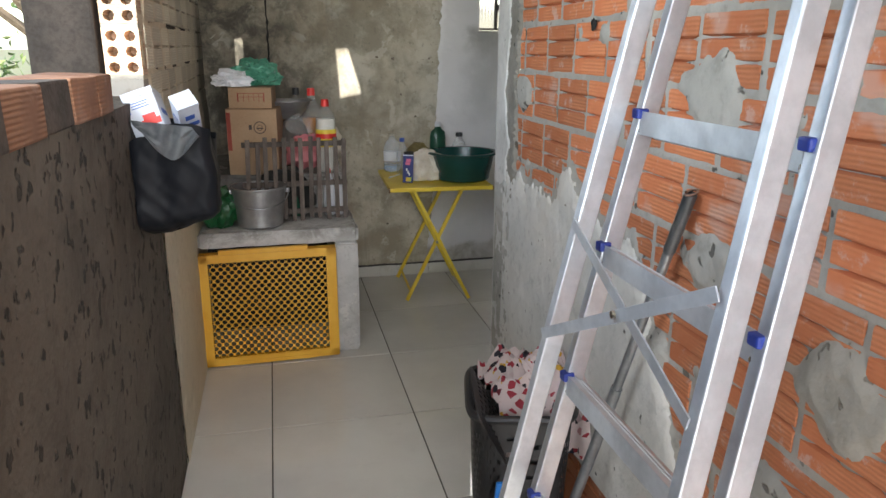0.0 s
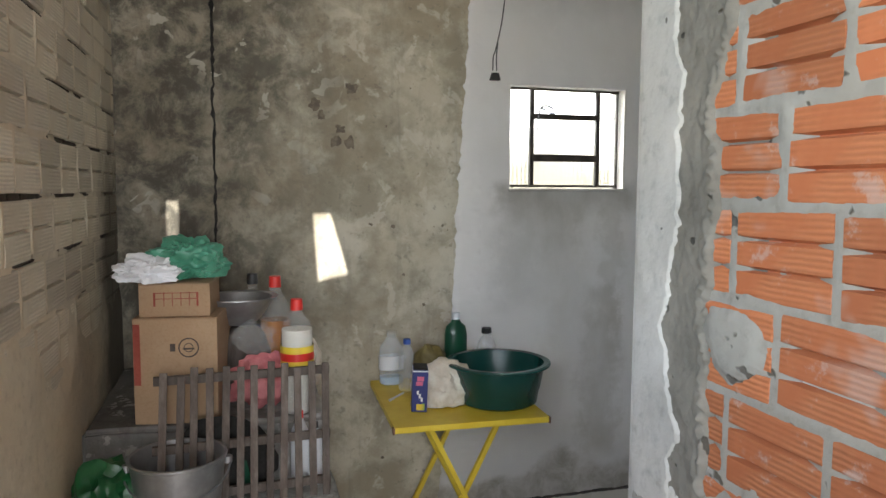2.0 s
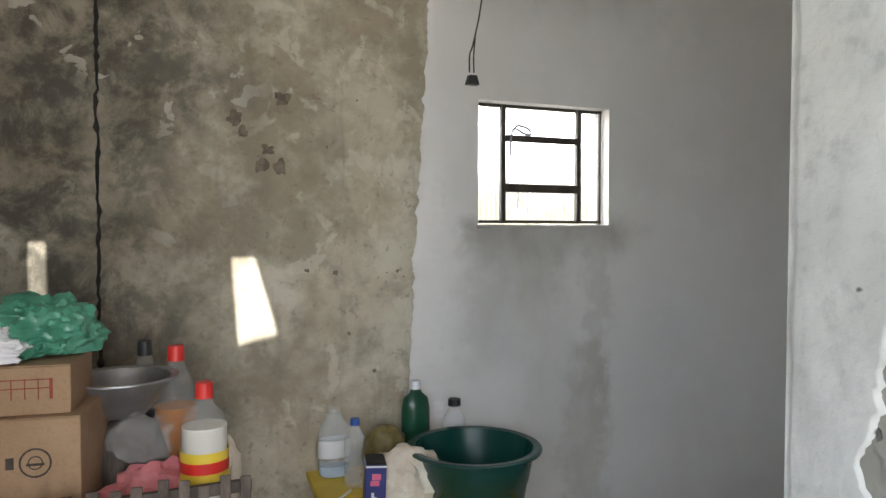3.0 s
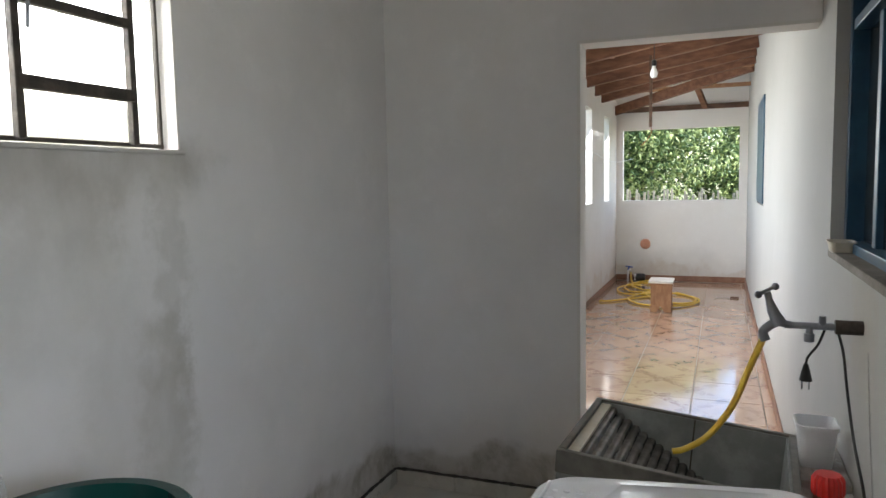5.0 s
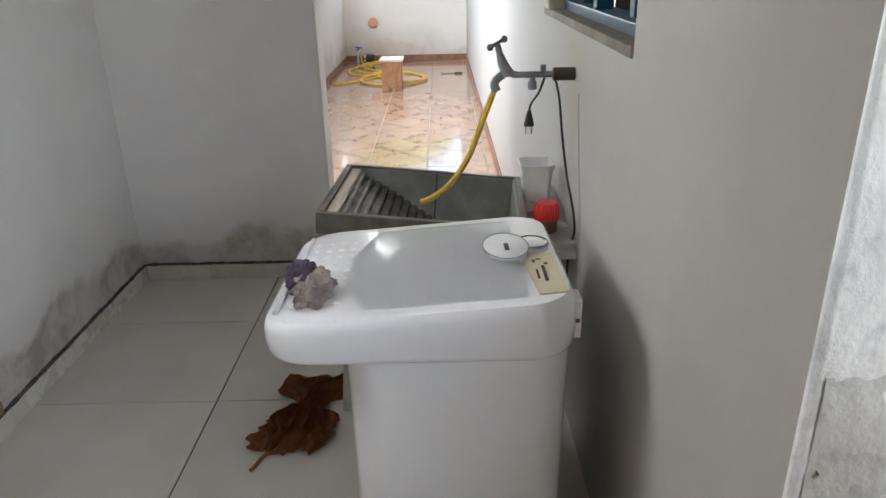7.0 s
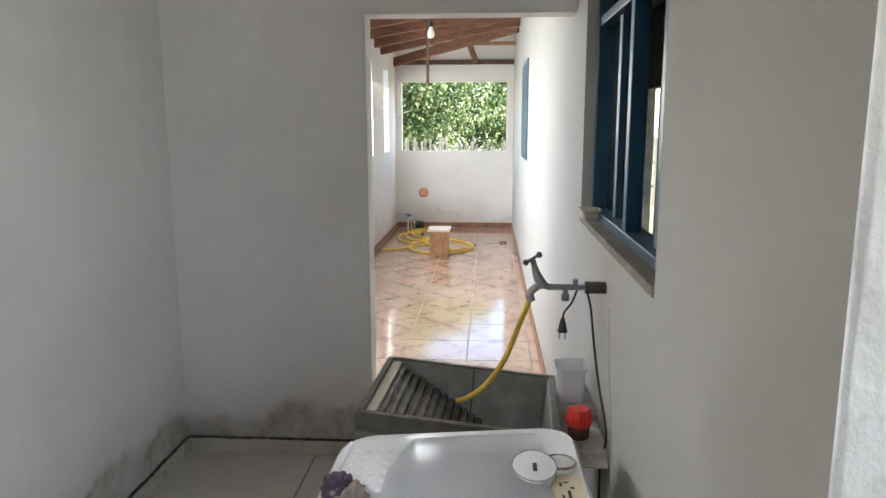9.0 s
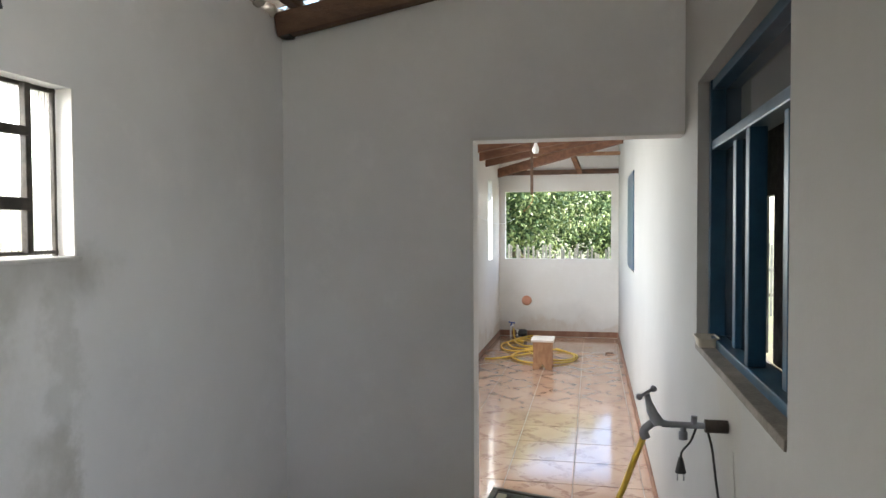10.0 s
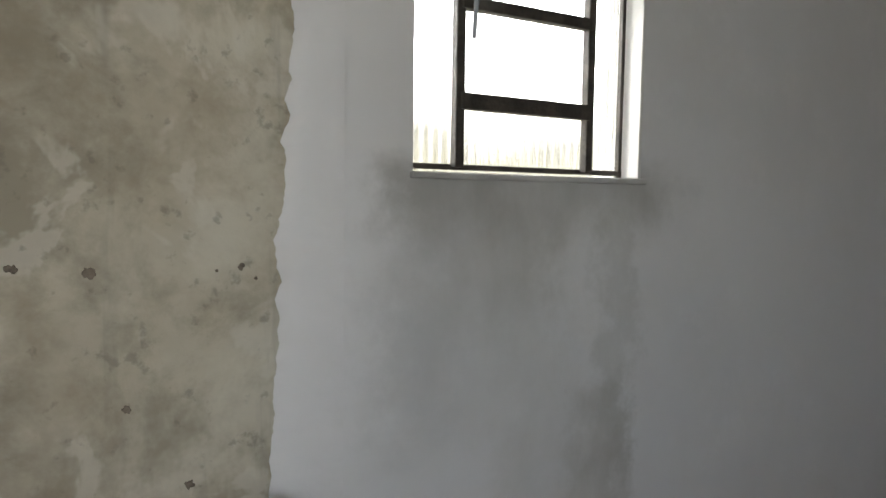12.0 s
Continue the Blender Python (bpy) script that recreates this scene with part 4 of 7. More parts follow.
tree((-0.3, 9.0, -0.12), 4.5, 2.6, 5, 5000, ("leaf", "light_leaf"))

fence = thing("picket_fence", (17.0, 3.5, -0.12), "weathered wooden picket fence in the garden", "fence")
pk = B()
box(pk, -0.010, 0.010, -0.021, 0.021, 0, 1.36, 0.003)
pmesh = mesh_of("picket", pk, "picket")
rng = random.Random(5)
for i in range(88):
    y = -0.6 + i * 0.092
    ob = part("picket", pmesh, "picket", fence)
    ob.matrix_parent_inverse = Matrix.Identity(4)
    ob.matrix_basis = Matrix.Translation((0, y - 3.5, 0)) @ pose(0, 0, 0, rng.uniform(-2, 2), rng.uniform(-2, 2), 0) @ Matrix.Diagonal((1, 1, rng.uniform(0.9, 1.08), 1))
for z in (0.3, 0.8):
    bm = B()
    beam(bm, (17.03, -0.7, z), (17.03, 7.5, z), 0.03, 0.06, 0.004)
    part("rail", bm, "picket", fence)

bm = B()
box(bm, 1.20, 1.395, 2.24, 2.355, -0.12, 3.165, 0.01)
tagged(part("timber_post", bm, "post_dark"), "dark timber post standing outside the parapet", "post")
def rounded(w, d, k=0.18, n=10):
    """Outline of a rectangle with round corners, about the origin."""
    r = min(w, d) * k
    out = []
    for cx, cy, a0 in ((w / 2 - r, d / 2 - r, 0), (-w / 2 + r, d / 2 - r, 90), (-w / 2 + r, -d / 2 + r, 180), (w / 2 - r, -d / 2 + r, 270)):
        for i in range(n + 1):
            a = radians(a0 + 90 * i / n)
            out.append((cx + r * math.cos(a), cy + r * math.sin(a)))
    return out


def stack(bm, levels, close_top=True, close_bottom=True):
    """Skins a pile of outlines: each level is a list of points."""
    rings = [[bm.verts.new(p) for p in lv] for lv in levels]
    for a, b in zip(rings, rings[1:]):
        for i in range(len(a)):
            bm.faces.new((a[i], a[(i + 1) % len(a)], b[(i + 1) % len(b)], b[i]))
    if close_bottom:
        bm.faces.new(rings[0][::-1])
    if close_top:
        bm.faces.new(rings[-1])


# ---- hearth corner ----
hearth = thing("hearth_block", (1.9, 3.5, 0), "whitewashed concrete hearth block with a raised back", "hearth")
HX, HY, HZ, HR = 2.275, 3.14, 0.645, 0.855


def worn(bm, amount, seed, scale=6.0):
    for v in bm.verts:
        v.co += noise.noise_vector(v.co * scale + Vector((seed, seed, seed))) * amount


def slab(x0, x1, y0, y1, z0, z1, bevel, wear, cuts=10):
    bm = B()
    box(bm, x0, x1, y0, y1, z0, z1)
    bmesh.ops.subdivide_edges(bm, edges=bm.edges[:], cuts=cuts, use_grid_fill=True)
    es = [e for e in bm.edges if len(e.link_faces) == 2 and e.calc_face_angle() > 1]
    bmesh.ops.bevel(bm, geom=es, offset=bevel, segments=3, affect="EDGES")
    worn(bm, wear, x0 + z0, 9.0)
    return bm


part("top_slab", slab(XL + 0.003, HX, HY, YB - 0.004, 0.575, HZ, 0.018, 0.006), "hearth_cement", hearth, "", True)
part("side_wall", slab(2.155, HX - 0.004, HY + 0.004, YB - 0.004, 0.0, 0.575, 0.014, 0.006), "hearth_cement", hearth, "", True)
part("raised_back", slab(XL + 0.003, 2.262, 3.50, YB - 0.006, HZ, HR, 0.016, 0.007), "hearth_cement", hearth, "", True)
# flat near-black sheet across the niche, midway under the slab
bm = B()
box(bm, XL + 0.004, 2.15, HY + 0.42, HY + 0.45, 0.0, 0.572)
part("niche_back", bm, "hearth_black", hearth, "near-black back of the firewood niche")


def crate_panel():
    """A yellow plastic crate stood on edge; its pierced base faces the passage."""
    ob = thing("plastic_crate", (1.84, 3.1, 0), "yellow plastic crate stood on edge before the hearth", "crate")
    x0, x1, z0, z1, y = 1.518, 2.160, 0.004, 0.555, 3.085

    def place(u, v, d):
        return (x0 + u, y + 0.022 * (v / 0.55) + d, z0 + v + 0.012 * u)
    W, Hh = x1 - x0, z1 - z0
    mx, mz, nx, nz = 0.038, 0.034, 17, 13
    px, pz = (W - 2 * mx) / nx, (Hh - 2 * mz) / nz
    bm = B()
    cells = []
    for j in range(2 * nz + 1):
        for i in range(nx + (0 if j % 2 else 1)):
            cx = mx + (i + (0.5 if j % 2 else 0.0)) * px
            cz = mz + j * pz / 2
            if mx - 0.001 <= cx <= W - mx + 0.001 and 0.3 * pz < cz - mz + 0.31 * pz and cz < Hh - mz + 0.1:
                if 0 < i + j % 2 < nx or j % 2:
                    cells.append(((cx, cz), [(cx + px / 2, cz), (cx, cz + pz / 2), (cx - px / 2, cz), (cx, cz - pz / 2)]))
    cells = [c for c in cells if 0.5 * pz <= c[0][1] - mz + 0.26 * pz <= Hh - 2 * mz]
    holed_plate(bm, cells, place, 0.0118, 0.006)
    part("pierced_base", bm, "yellow_plastic", ob)
    for a, b, name in (((0.0, 0.0), (W, 0.040), "rim"), ((0.0, Hh - 0.040), (W, Hh), "rim"), ((0.0, 0.0), (0.048, Hh), "rim"), ((W - 0.048, 0.0), (W, Hh), "rim")):
        bm = B()
        vs = box(bm, 0, 1, -0.004, 0.03, 0, 1)
        for v in vs:
            u = a[0] + (b[0] - a[0]) * v.co.x
            w = a[1] + (b[1] - a[1]) * v.co.z
            v.co = Vector(place(u, w, v.co.y))
        bmesh.ops.bevel(bm, geom=bm.edges[:], offset=0.003, segments=2, affect="EDGES")
        part(name, bm, "yellow_plastic", ob)
    bm = B()
    for v in box(bm, 0.10, 0.51, -0.002, 0.02, Hh - 0.002, Hh + 0.018):
        v.co = Vector(place(v.co.x, v.co.z, v.co.y))
    part("handle_bar", bm, "yellow_plastic", ob)
    bm = B()
    for v in box(bm, 0.14, 0.52, -0.006, 0.02, -0.006, 0.012):
        v.co = Vector(place(v.co.x, v.co.z + 0.006, v.co.y))
    part("foot_bar", bm, "yellow_plastic", ob)
    for k in range(7):
        bm = B()
        z = 0.06 + k * 0.068
        for v in box(bm, -0.006, 0.012, 0.0, 0.02, z, z + 0.045):
            v.co = Vector(place(v.co.x, v.co.z, v.co.y))
        part("side_rib", bm, "yellow_plastic", ob)
    bm = B()
    for a, b in (((0.0, 0.0), (W, 0.004)), ((0, Hh - 0.004), (W, Hh)), ((0, 0), (0.004, Hh)), ((W - 0.004, 0), (W, Hh))):
        vs = box(bm, 0, 1, 0.028, 0.05, 0, 1)
        for v in vs:
            v.co = Vector(place(a[0] + (b[0] - a[0]) * v.co.x, a[1] + (b[1] - a[1]) * v.co.z, v.co.y))
    part("wall", bm, "yellow_plastic", ob)


crate_panel()


def slat_grate():
    ob = thing("slat_rack", (2.0, 3.33, HZ), "weathered grey wooden slat rack leaning at the hearth", "rack")
    a, b = Vector((1.765, 3.325, HZ + 0.01)), Vector((2.235, 3.365, HZ + 0.005))
    lean = Vector((0.008, 0.085, 0.395))
    rng = random.Random(3)
    for i in range(12):
        p = a.lerp(b, i / 11) + Vector((rng.uniform(-0.004, 0.004), -0.012, rng.uniform(-0.006, 0.008)))
        bm = B()
        beam(bm, p, p + lean * rng.uniform(0.97, 1.03) + Vector((rng.uniform(-0.006, 0.006), 0, 0)), 0.022, 0.012, 0.002, (0, 1, 0))
        part("slat", bm, "weathered_slats", ob)
    for s in (0.10, 0.44, 0.93):
        o = lean * s
        bm = B()
        beam(bm, a + o + Vector((-0.03, 0.004, 0)), b + o + Vector((0.015, 0.004, 0)), 0.016, 0.026, 0.002)
        part("crosspiece", bm, "weathered_slats", ob)


slat_grate()


def pot():
    ob = thing("pot", (1.815, 3.285, HZ), "dented grey aluminium pot with a wire bail", "pot")
    x, y, z = 1.815, 3.285, HZ + 0.004
    bm = B()
    lathe(bm, x, y, [(0, z), (0.098, z), (0.108, z + 0.008), (0.118, z + 0.10), (0.127, z + 0.185), (0.133, z + 0.19), (0.133, z + 0.195), (0.124, z + 0.195), (0.114, z + 0.10), (0.103, z + 0.012), (0, z + 0.010)], 40)
    worn(bm, 0.0018, 2.0, 14)
    part("bowl", bm, "pot_aluminium", ob, "", True)
    bm = B()
    pts = []
    for k in range(25):
        a = math.pi * (1.0 + k / 24)
        dx, dy = math.cos(a) * 0.14, math.sin(a) * 0.128
        pts.append((x + dx, y + dy, z + 0.165 - 0.062 * math.sin(math.pi * k / 24)))
    tube(bm, pts, 0.0028, 6)
    part("bail", bm, "steel_pipe", ob, "thin wire bail")
    for s in (-1, 1):
        bm = B()
        lathe(bm, x + s * 0.134, y, [(0, z + 0.158), (0.012, z + 0.158), (0.012, z + 0.178), (0, z + 0.178)], 10)
        part("ear", bm, "pot_aluminium", ob)


pot()
bm = B()
crumple(bm, (1.625, 3.30, HZ + 0.085), (0.085, 0.085, 0.10), 3, 0.32, 4, HZ + 0.003, 2.6)
tagged(part("green_bag", bm, "dark_green_film", None, "", True), "knotted dark green plastic bag on the hearth", "bag")


def carton(name, x0, x1, y0, y1, z0, z1, label, turn=0.0):
    c = Vector(((x0 + x1) / 2, (y0 + y1) / 2, z0))
    ob = thing(name, c, label, "box")
    m = Matrix.Translation(c) @ pose(0, 0, 0, 0, 0, turn) @ Matrix.Translation(-c)
    bm = B()
    box(bm, x0, x1, y0, y1, z0, z1 - 0.003, 0.003, m)
    part("body", bm, "cardboard", ob)
    for a, b in ((x0, x0 + (x1 - x0) * 0.497), (x0 + (x1 - x0) * 0.503, x1)):
        bm = B()
        box(bm, a, b, y0, y1, z1 - 0.0025, z1, 0.001, m)
        part("flap", bm, "cardboard", ob)
    return ob, m


big, m1 = carton("carton", 1.690, 1.940, 3.52, 3.80, HR, 1.188, "brown cardboard carton with a printed round mark", -8)
bm = B()
for r0, r1 in ((0.027, 0.031), (0.012, 0.0145)):
    for k in range(24):
        a0, a1 = 2 * math.pi * k / 24, 2 * math.pi * (k + 1) / 24
        q = [bm.verts.new(m1 @ Vector((1.855 + r * math.cos(a), 3.5185, 1.095 + r * math.sin(a)))) for r, a in ((r0, a0), (r1, a0), (r1, a1), (r0, a1))]
        bm.faces.new(q)
box(bm, 1.838, 1.872, 3.5182, 3.519, 1.089, 1.094, 0, m1)
part("printed_mark", bm, "ink", big, "round printed mark")
bm = B()
box(bm, 1.800, 1.815, 3.5182, 3.519, 1.084, 1.108, 0, m1)
part("printed_mark", bm, "ink", big)
bm = B()
box(bm, 1.692, 1.712, 3.5178, 3.519, 0.98, 1.17, 0, m1)
part("red_stripe", bm, "red_print", big, "red printed stripe")
small, m2 = carton("carton", 1.702, 1.912, 3.54, 3.76, 1.189, 1.292, "small brown carton on top of a larger one", -6)
bm = B()
for x, w in ((1.745, 0.006), (1.775, 0.002), (1.80, 0.002), (1.825, 0.002), (1.85, 0.002), (1.872, 0.006)):
    box(bm, x, x + w, 3.538, 3.539, 1.222, 1.265, 0, m2)
box(bm, 1.745, 1.878, 3.538, 3.539, 1.262, 1.264, 0, m2)
box(bm, 1.745, 1.878, 3.538, 3.539, 1.244, 1.246, 0, m2)
part("printed_lines", bm, "red_print", small)
bm = B()
crumple(bm, (1.715, 3.60, 1.325), (0.082, 0.07, 0.044), 8, 0.55, 5, 1.295, 2.1)
tagged(part("white_bag", bm, "white_film", None, "", True), "crumpled white plastic bag on the carton", "bag")
bm = B()
crumple(bm, (1.838, 3.66, 1.350), (0.100, 0.08, 0.072), 11, 0.48, 5, 1.295, 1.9)
tagged(part("green_plastic_bag", bm, "green_film", None, "", True), "crumpled green plastic bag on the carton", "bag")

bm = B()
lathe(bm, 1.985, 3.78, [(0, 1.115), (0.055, 1.115), (0.095, 1.16), (0.118, 1.205), (0.135, 1.208), (0.134, 1.212), (0.115, 1.209), (0.092, 1.164), (0.052, 1.119), (0, 1.119)], 36)
tagged(part("metal_bowl", bm, "pot_aluminium", None, "", True), "shallow aluminium bowl on stacked things", "bowl")
bm = B()
crumple(bm, (1.99, 3.78, 0.985), (0.10, 0.10, 0.13), 4, 0.2, 3, HR + 0.002)
tagged(part("dark_bundle", bm, "weathered_slats", None, "", True), "dark bundle under the bowl", "bundle")
bm = B()
crumple(bm, (2.06, 3.60, 0.955), (0.10, 0.07, 0.080), 15, 0.35, 4, HR + 0.002, 2.6)
tagged(part("pink_cloth", bm, "pink_cloth", None, "", True), "crumpled pink cloth on the hearth", "cloth")
bm = B()
crumple(bm, (2.03, 3.62, 1.095), (0.06, 0.055, 0.045), 21, 0.4, 4, None, 3.0)
tagged(part("clear_bag", bm, "clear_plastic", None, "", True), "crumpled clear plastic bag on the cloth", "bag")
bm = B()
crumple(bm, (2.215, 3.63, 0.99), (0.04, 0.05, 0.08), 17, 0.3, 3, HR + 0.002)
tagged(part("folded_cloth", bm, "white_cloth", None, "", True), "folded off-white cloth beside the bottles", "cloth")


def bottle(x, y, z, h, r, label, shell, fill=None, level=0.6, cap="red_plastic", wrap=None, capw=0.36, flat=1.0, shoulder=0.62):
    ob = thing("bottle", (x, y, z), label, "bottle")
    prof = [(0, z), (r * 0.8, z), (r, z + 0.012), (r * 0.97, z + h * 0.2), (r, z + h * 0.32), (r, z + h * shoulder), (r * 0.86, z + h * (shoulder + 0.12)), (r * 0.45, z + h * 0.86), (r * 0.34, z + h * 0.90), (r * 0.34, z + h * 0.93)]
    bm = B()
    lathe(bm, x, y, prof, 24, 1.0, flat)
    part("body", bm, shell, ob, "", True)
    if fill:
        bm = B()
        top = z + h * level
        inner = [(max(0.0, q - 0.003), w + 0.003) for q, w in prof if w < top]
        lathe(bm, x, y, inner + [(inner[-1][0], top), (0, top)], 24, 1.0, flat)
        part("contents", bm, fill, ob, "", True)
    if wrap:
        bm = B()
        w0, w1, mat = wrap
        lathe(bm, x, y, [(r + 0.0012, z + h * w0), (r + 0.0016, z + h * w1)], 24, 1.0, flat)
        part("label", bm, mat, ob, "printed wrapper", True)
    bm = B()
    lathe(bm, x, y, [(0, z + h), (r * capw, z + h), (r * (capw + 0.03), z + h * 0.905), (0, z + h * 0.905)], 18)
    part("cap", bm, cap, ob, "", True)
    return ob


b = bottle(2.166, 3.545, HR, 0.375, 0.052, "plastic drink bottle half full of milky liquid", "clear_plastic", "milk", 0.74, "red_plastic", (0.36, 0.60, "label_yellow"), 0.36, 1.0, 0.68)
bm = B()
lathe(bm, 2.166, 3.545, [(0.0538, HR + 0.178), (0.0538, HR + 0.203)], 24)
part("label_band", bm, "red_plastic", b, "red band on the wrapper", True)
bottle(2.112, 3.84, HR, 0.415, 0.056, "plastic bottle with amber drink and a red cap", "clear_plastic", "amber_drink", 0.62, "red_plastic")
bottle(2.035, 3.98, HR, 0.41, 0.052, "clear plastic bottle with a dark cap", "clear_plastic", None, 0.5, "cord_black", (0.35, 0.5, "box_blue"))
bottle(2.165, 3.46, HZ, 0.24, 0.030, "white detergent bottle with a red cap behind the rack", "white_plastic", None, 0.5, "red_plastic")
bottle(2.212, 3.46, HZ, 0.20, 0.028, "small white plastic bottle behind the rack", "white_plastic", None, 0.5, "cord_black")
bottle(1.99, 3.455, HZ, 0.17, 0.032, "dark green bottle behind the rack", "bottle_green", None, 0.5, "white_plastic")
# added black lump that stands in for the shade between the slats
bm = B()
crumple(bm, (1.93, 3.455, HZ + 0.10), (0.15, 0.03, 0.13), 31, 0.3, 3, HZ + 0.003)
tagged(part("charcoal_bag", bm, "hearth_black", None, "", True), "added black filler for the shade behind the rack", "bag")


# ---- parapet: sack with boxes ----
def rubbish_bag():
    ob = thing("rubbish_bag", (1.60, 1.98, 0.96), "black plastic bag stuffed with boxes hanging on the parapet", "bag")
    bm = B()
    rings = []
    outline = [Vector(p) for p in rounded(0.236, 0.225, 0.14, 6)]
    base = []
    for p, q in zip(outline, outline[1:] + outline[:1]):
        n = max(1, int((q - p).length / 0.007))
        base += [p.lerp(q, k / n) for k in range(n)]
    nz = 54
    for j in range(nz + 1):
        s = j / nz
        ring = []
        for i, (x, y) in enumerate(base):
            a = math.atan2(y, x)
            # the mouth dips between the two handles, the foot sags towards the wall
            top = 1.285 - 0.055 * (0.5 + 0.5 * math.cos(2 * a - 0.6)) + 0.012 * noise.noise((math.cos(a) * 3, math.sin(a) * 3, 1))
            foot = 0.985 + 0.18 * x + 0.02 * noise.noise((math.cos(a) * 2, math.sin(a) * 2, 5))
            z = foot + (top - foot) * s
            k = 0.80 + 0.20 * min(1.0, s * 6) ** 0.5 - 0.07 * s * s
            px, py = 1.624 + x * k, 1.965 + y * k + 0.015 * (1 - s)
            # long creases that fan down from the handles
            fan = math.sin(a * 9 + 5.5 * s + 2.0 * noise.noise((math.cos(a) * 2, math.sin(a) * 2, s * 2.0)))
            fine = abs(noise.noise((px * 16 + z * 11, py * 16 + z * 7, z * 3.5))) + 0.35 * abs(noise.noise((px * 34 - z * 22, py * 34 + z * 20, z * 9)))
            d = Vector((x, y, 0)).normalized()
            off = 0.0015 * fan * s - 0.005 * fine + 0.016 * noise.noise((a * 1.2, s * 2.5, 9)) - 0.020 * max(0.0, 0.10 - s) * 10
            px, py = px + d.x * off, py + d.y * off
            ring.append((max(px, XL + 0.003), py, z))
        rings.append(ring)
    stack(bm, rings, False, True)
    part("sack", bm, "bag_plastic", ob, "shiny black plastic", True)
    bm = B()
    crumple(bm, (1.625, 1.965, 1.185), (0.092, 0.088, 0.045), 5, 0.22, 4, None, 2.6)
    part("folded_mouth", bm, "bag_plastic", ob, "", True)

    # grey thin flap of the mouth, folded over the front
    def flap(u, v):
        x = 1.535 + 0.155 * u + 0.02 * v
        drop = (0.012 + 0.085 * math.sin(math.pi * min(1.0, u * 0.75 + 0.12)) ** 2) * v
        return (x, 1.838 - 0.006 * v + 0.007 * noise.noise((u * 6 + v * 3, v * 4, 3)) + 0.004 * math.sin(u * 19 + v * 7), 1.300 - 0.02 * u - drop)
    bm = B()
    vs = [[bm.verts.new(flap(i / 24, j / 12)) for j in range(13)] for i in range(25)]
    for i in range(24):
        for j in range(12):
            bm.faces.new((vs[i][j], vs[i + 1][j], vs[i + 1][j + 1], vs[i][j + 1]))
    bmesh.ops.solidify(bm, geom=bm.faces[:], thickness=0.0015)
    part("mouth_flap", bm, "grey_film", ob, "thin grey stretched plastic", True)


simple("grey_film", (0.09, 0.10, 0.11), (0.17, 0.18, 0.19), 0.3, scale=14, bump=0.3, speck=0.06)
rubbish_bag()


def milk_box(x, y, z, w, d, h, turn, tilt, lean, label, marks, side=()):
    ob = thing("paper_box", (x, y, z), label, "box")
    m = pose(x, y, z, tilt, lean, turn)
    bm = B()
    box(bm, -w / 2, w / 2, -d / 2, d / 2, -h / 2, h / 2, 0.004, m)
    part("body", bm, "box_white", ob)
    for u0, u1, v0, v1, mat in marks:
        bm = B()
        box(bm, -w / 2 + w * u0, -w / 2 + w * u1, -d / 2 - 0.0012, -d / 2 - 0.0004, -h / 2 + h * v0, -h / 2 + h * v1, 0, m)
        part("printed_mark", bm, mat, ob)
    for u0, u1, v0, v1, mat in side:
        bm = B()
        box(bm, w / 2 + 0.0004, w / 2 + 0.0012, -d / 2 + d * u0, -d / 2 + d * u1, -h / 2 + h * v0, -h / 2 + h * v1, 0, m)
        part("printed_mark", bm, mat, ob)
    bm = B()
    vs = box(bm, -w / 2, w / 2, -d / 2, d / 2, h / 2, h / 2 + 0.018, 0, m)
    part("folded_top", bm, "box_white", ob)


milk_box(1.565, 1.989, 1.282, 0.088, 0.09, 0.128, -2, -20, -19, "white paper box with a red print in the bag", ((0.36, 0.96, 0.30, 0.44, "red_plastic"), (0.44, 0.84, 0.44, 0.56, "red_plastic"), (0.02, 0.14, 0.66, 0.86, "box_mark_blue"), (0.20, 0.80, 0.86, 0.875, "box_mark_blue"), (0.20, 0.70, 0.80, 0.815, "box_mark_blue"), (0.20, 0.76, 0.74, 0.755, "box_mark_blue")), ((0.3, 0.8, 0.55, 0.68, "box_mark_blue"),))
milk_box(1.664, 1.99, 1.290, 0.056, 0.062, 0.125, -53, 25, 41, "white milk carton with blue bars in the bag", ((0.30, 0.75, 0.70, 0.715, "box_mark_blue"), (0.1, 0.9, 0.15, 0.24, "box_mark_blue")), ((0.28, 0.72, 0.70, 0.84, "box_mark_blue"), (0.12, 0.9, 0.46, 0.58, "box_mark_blue")))


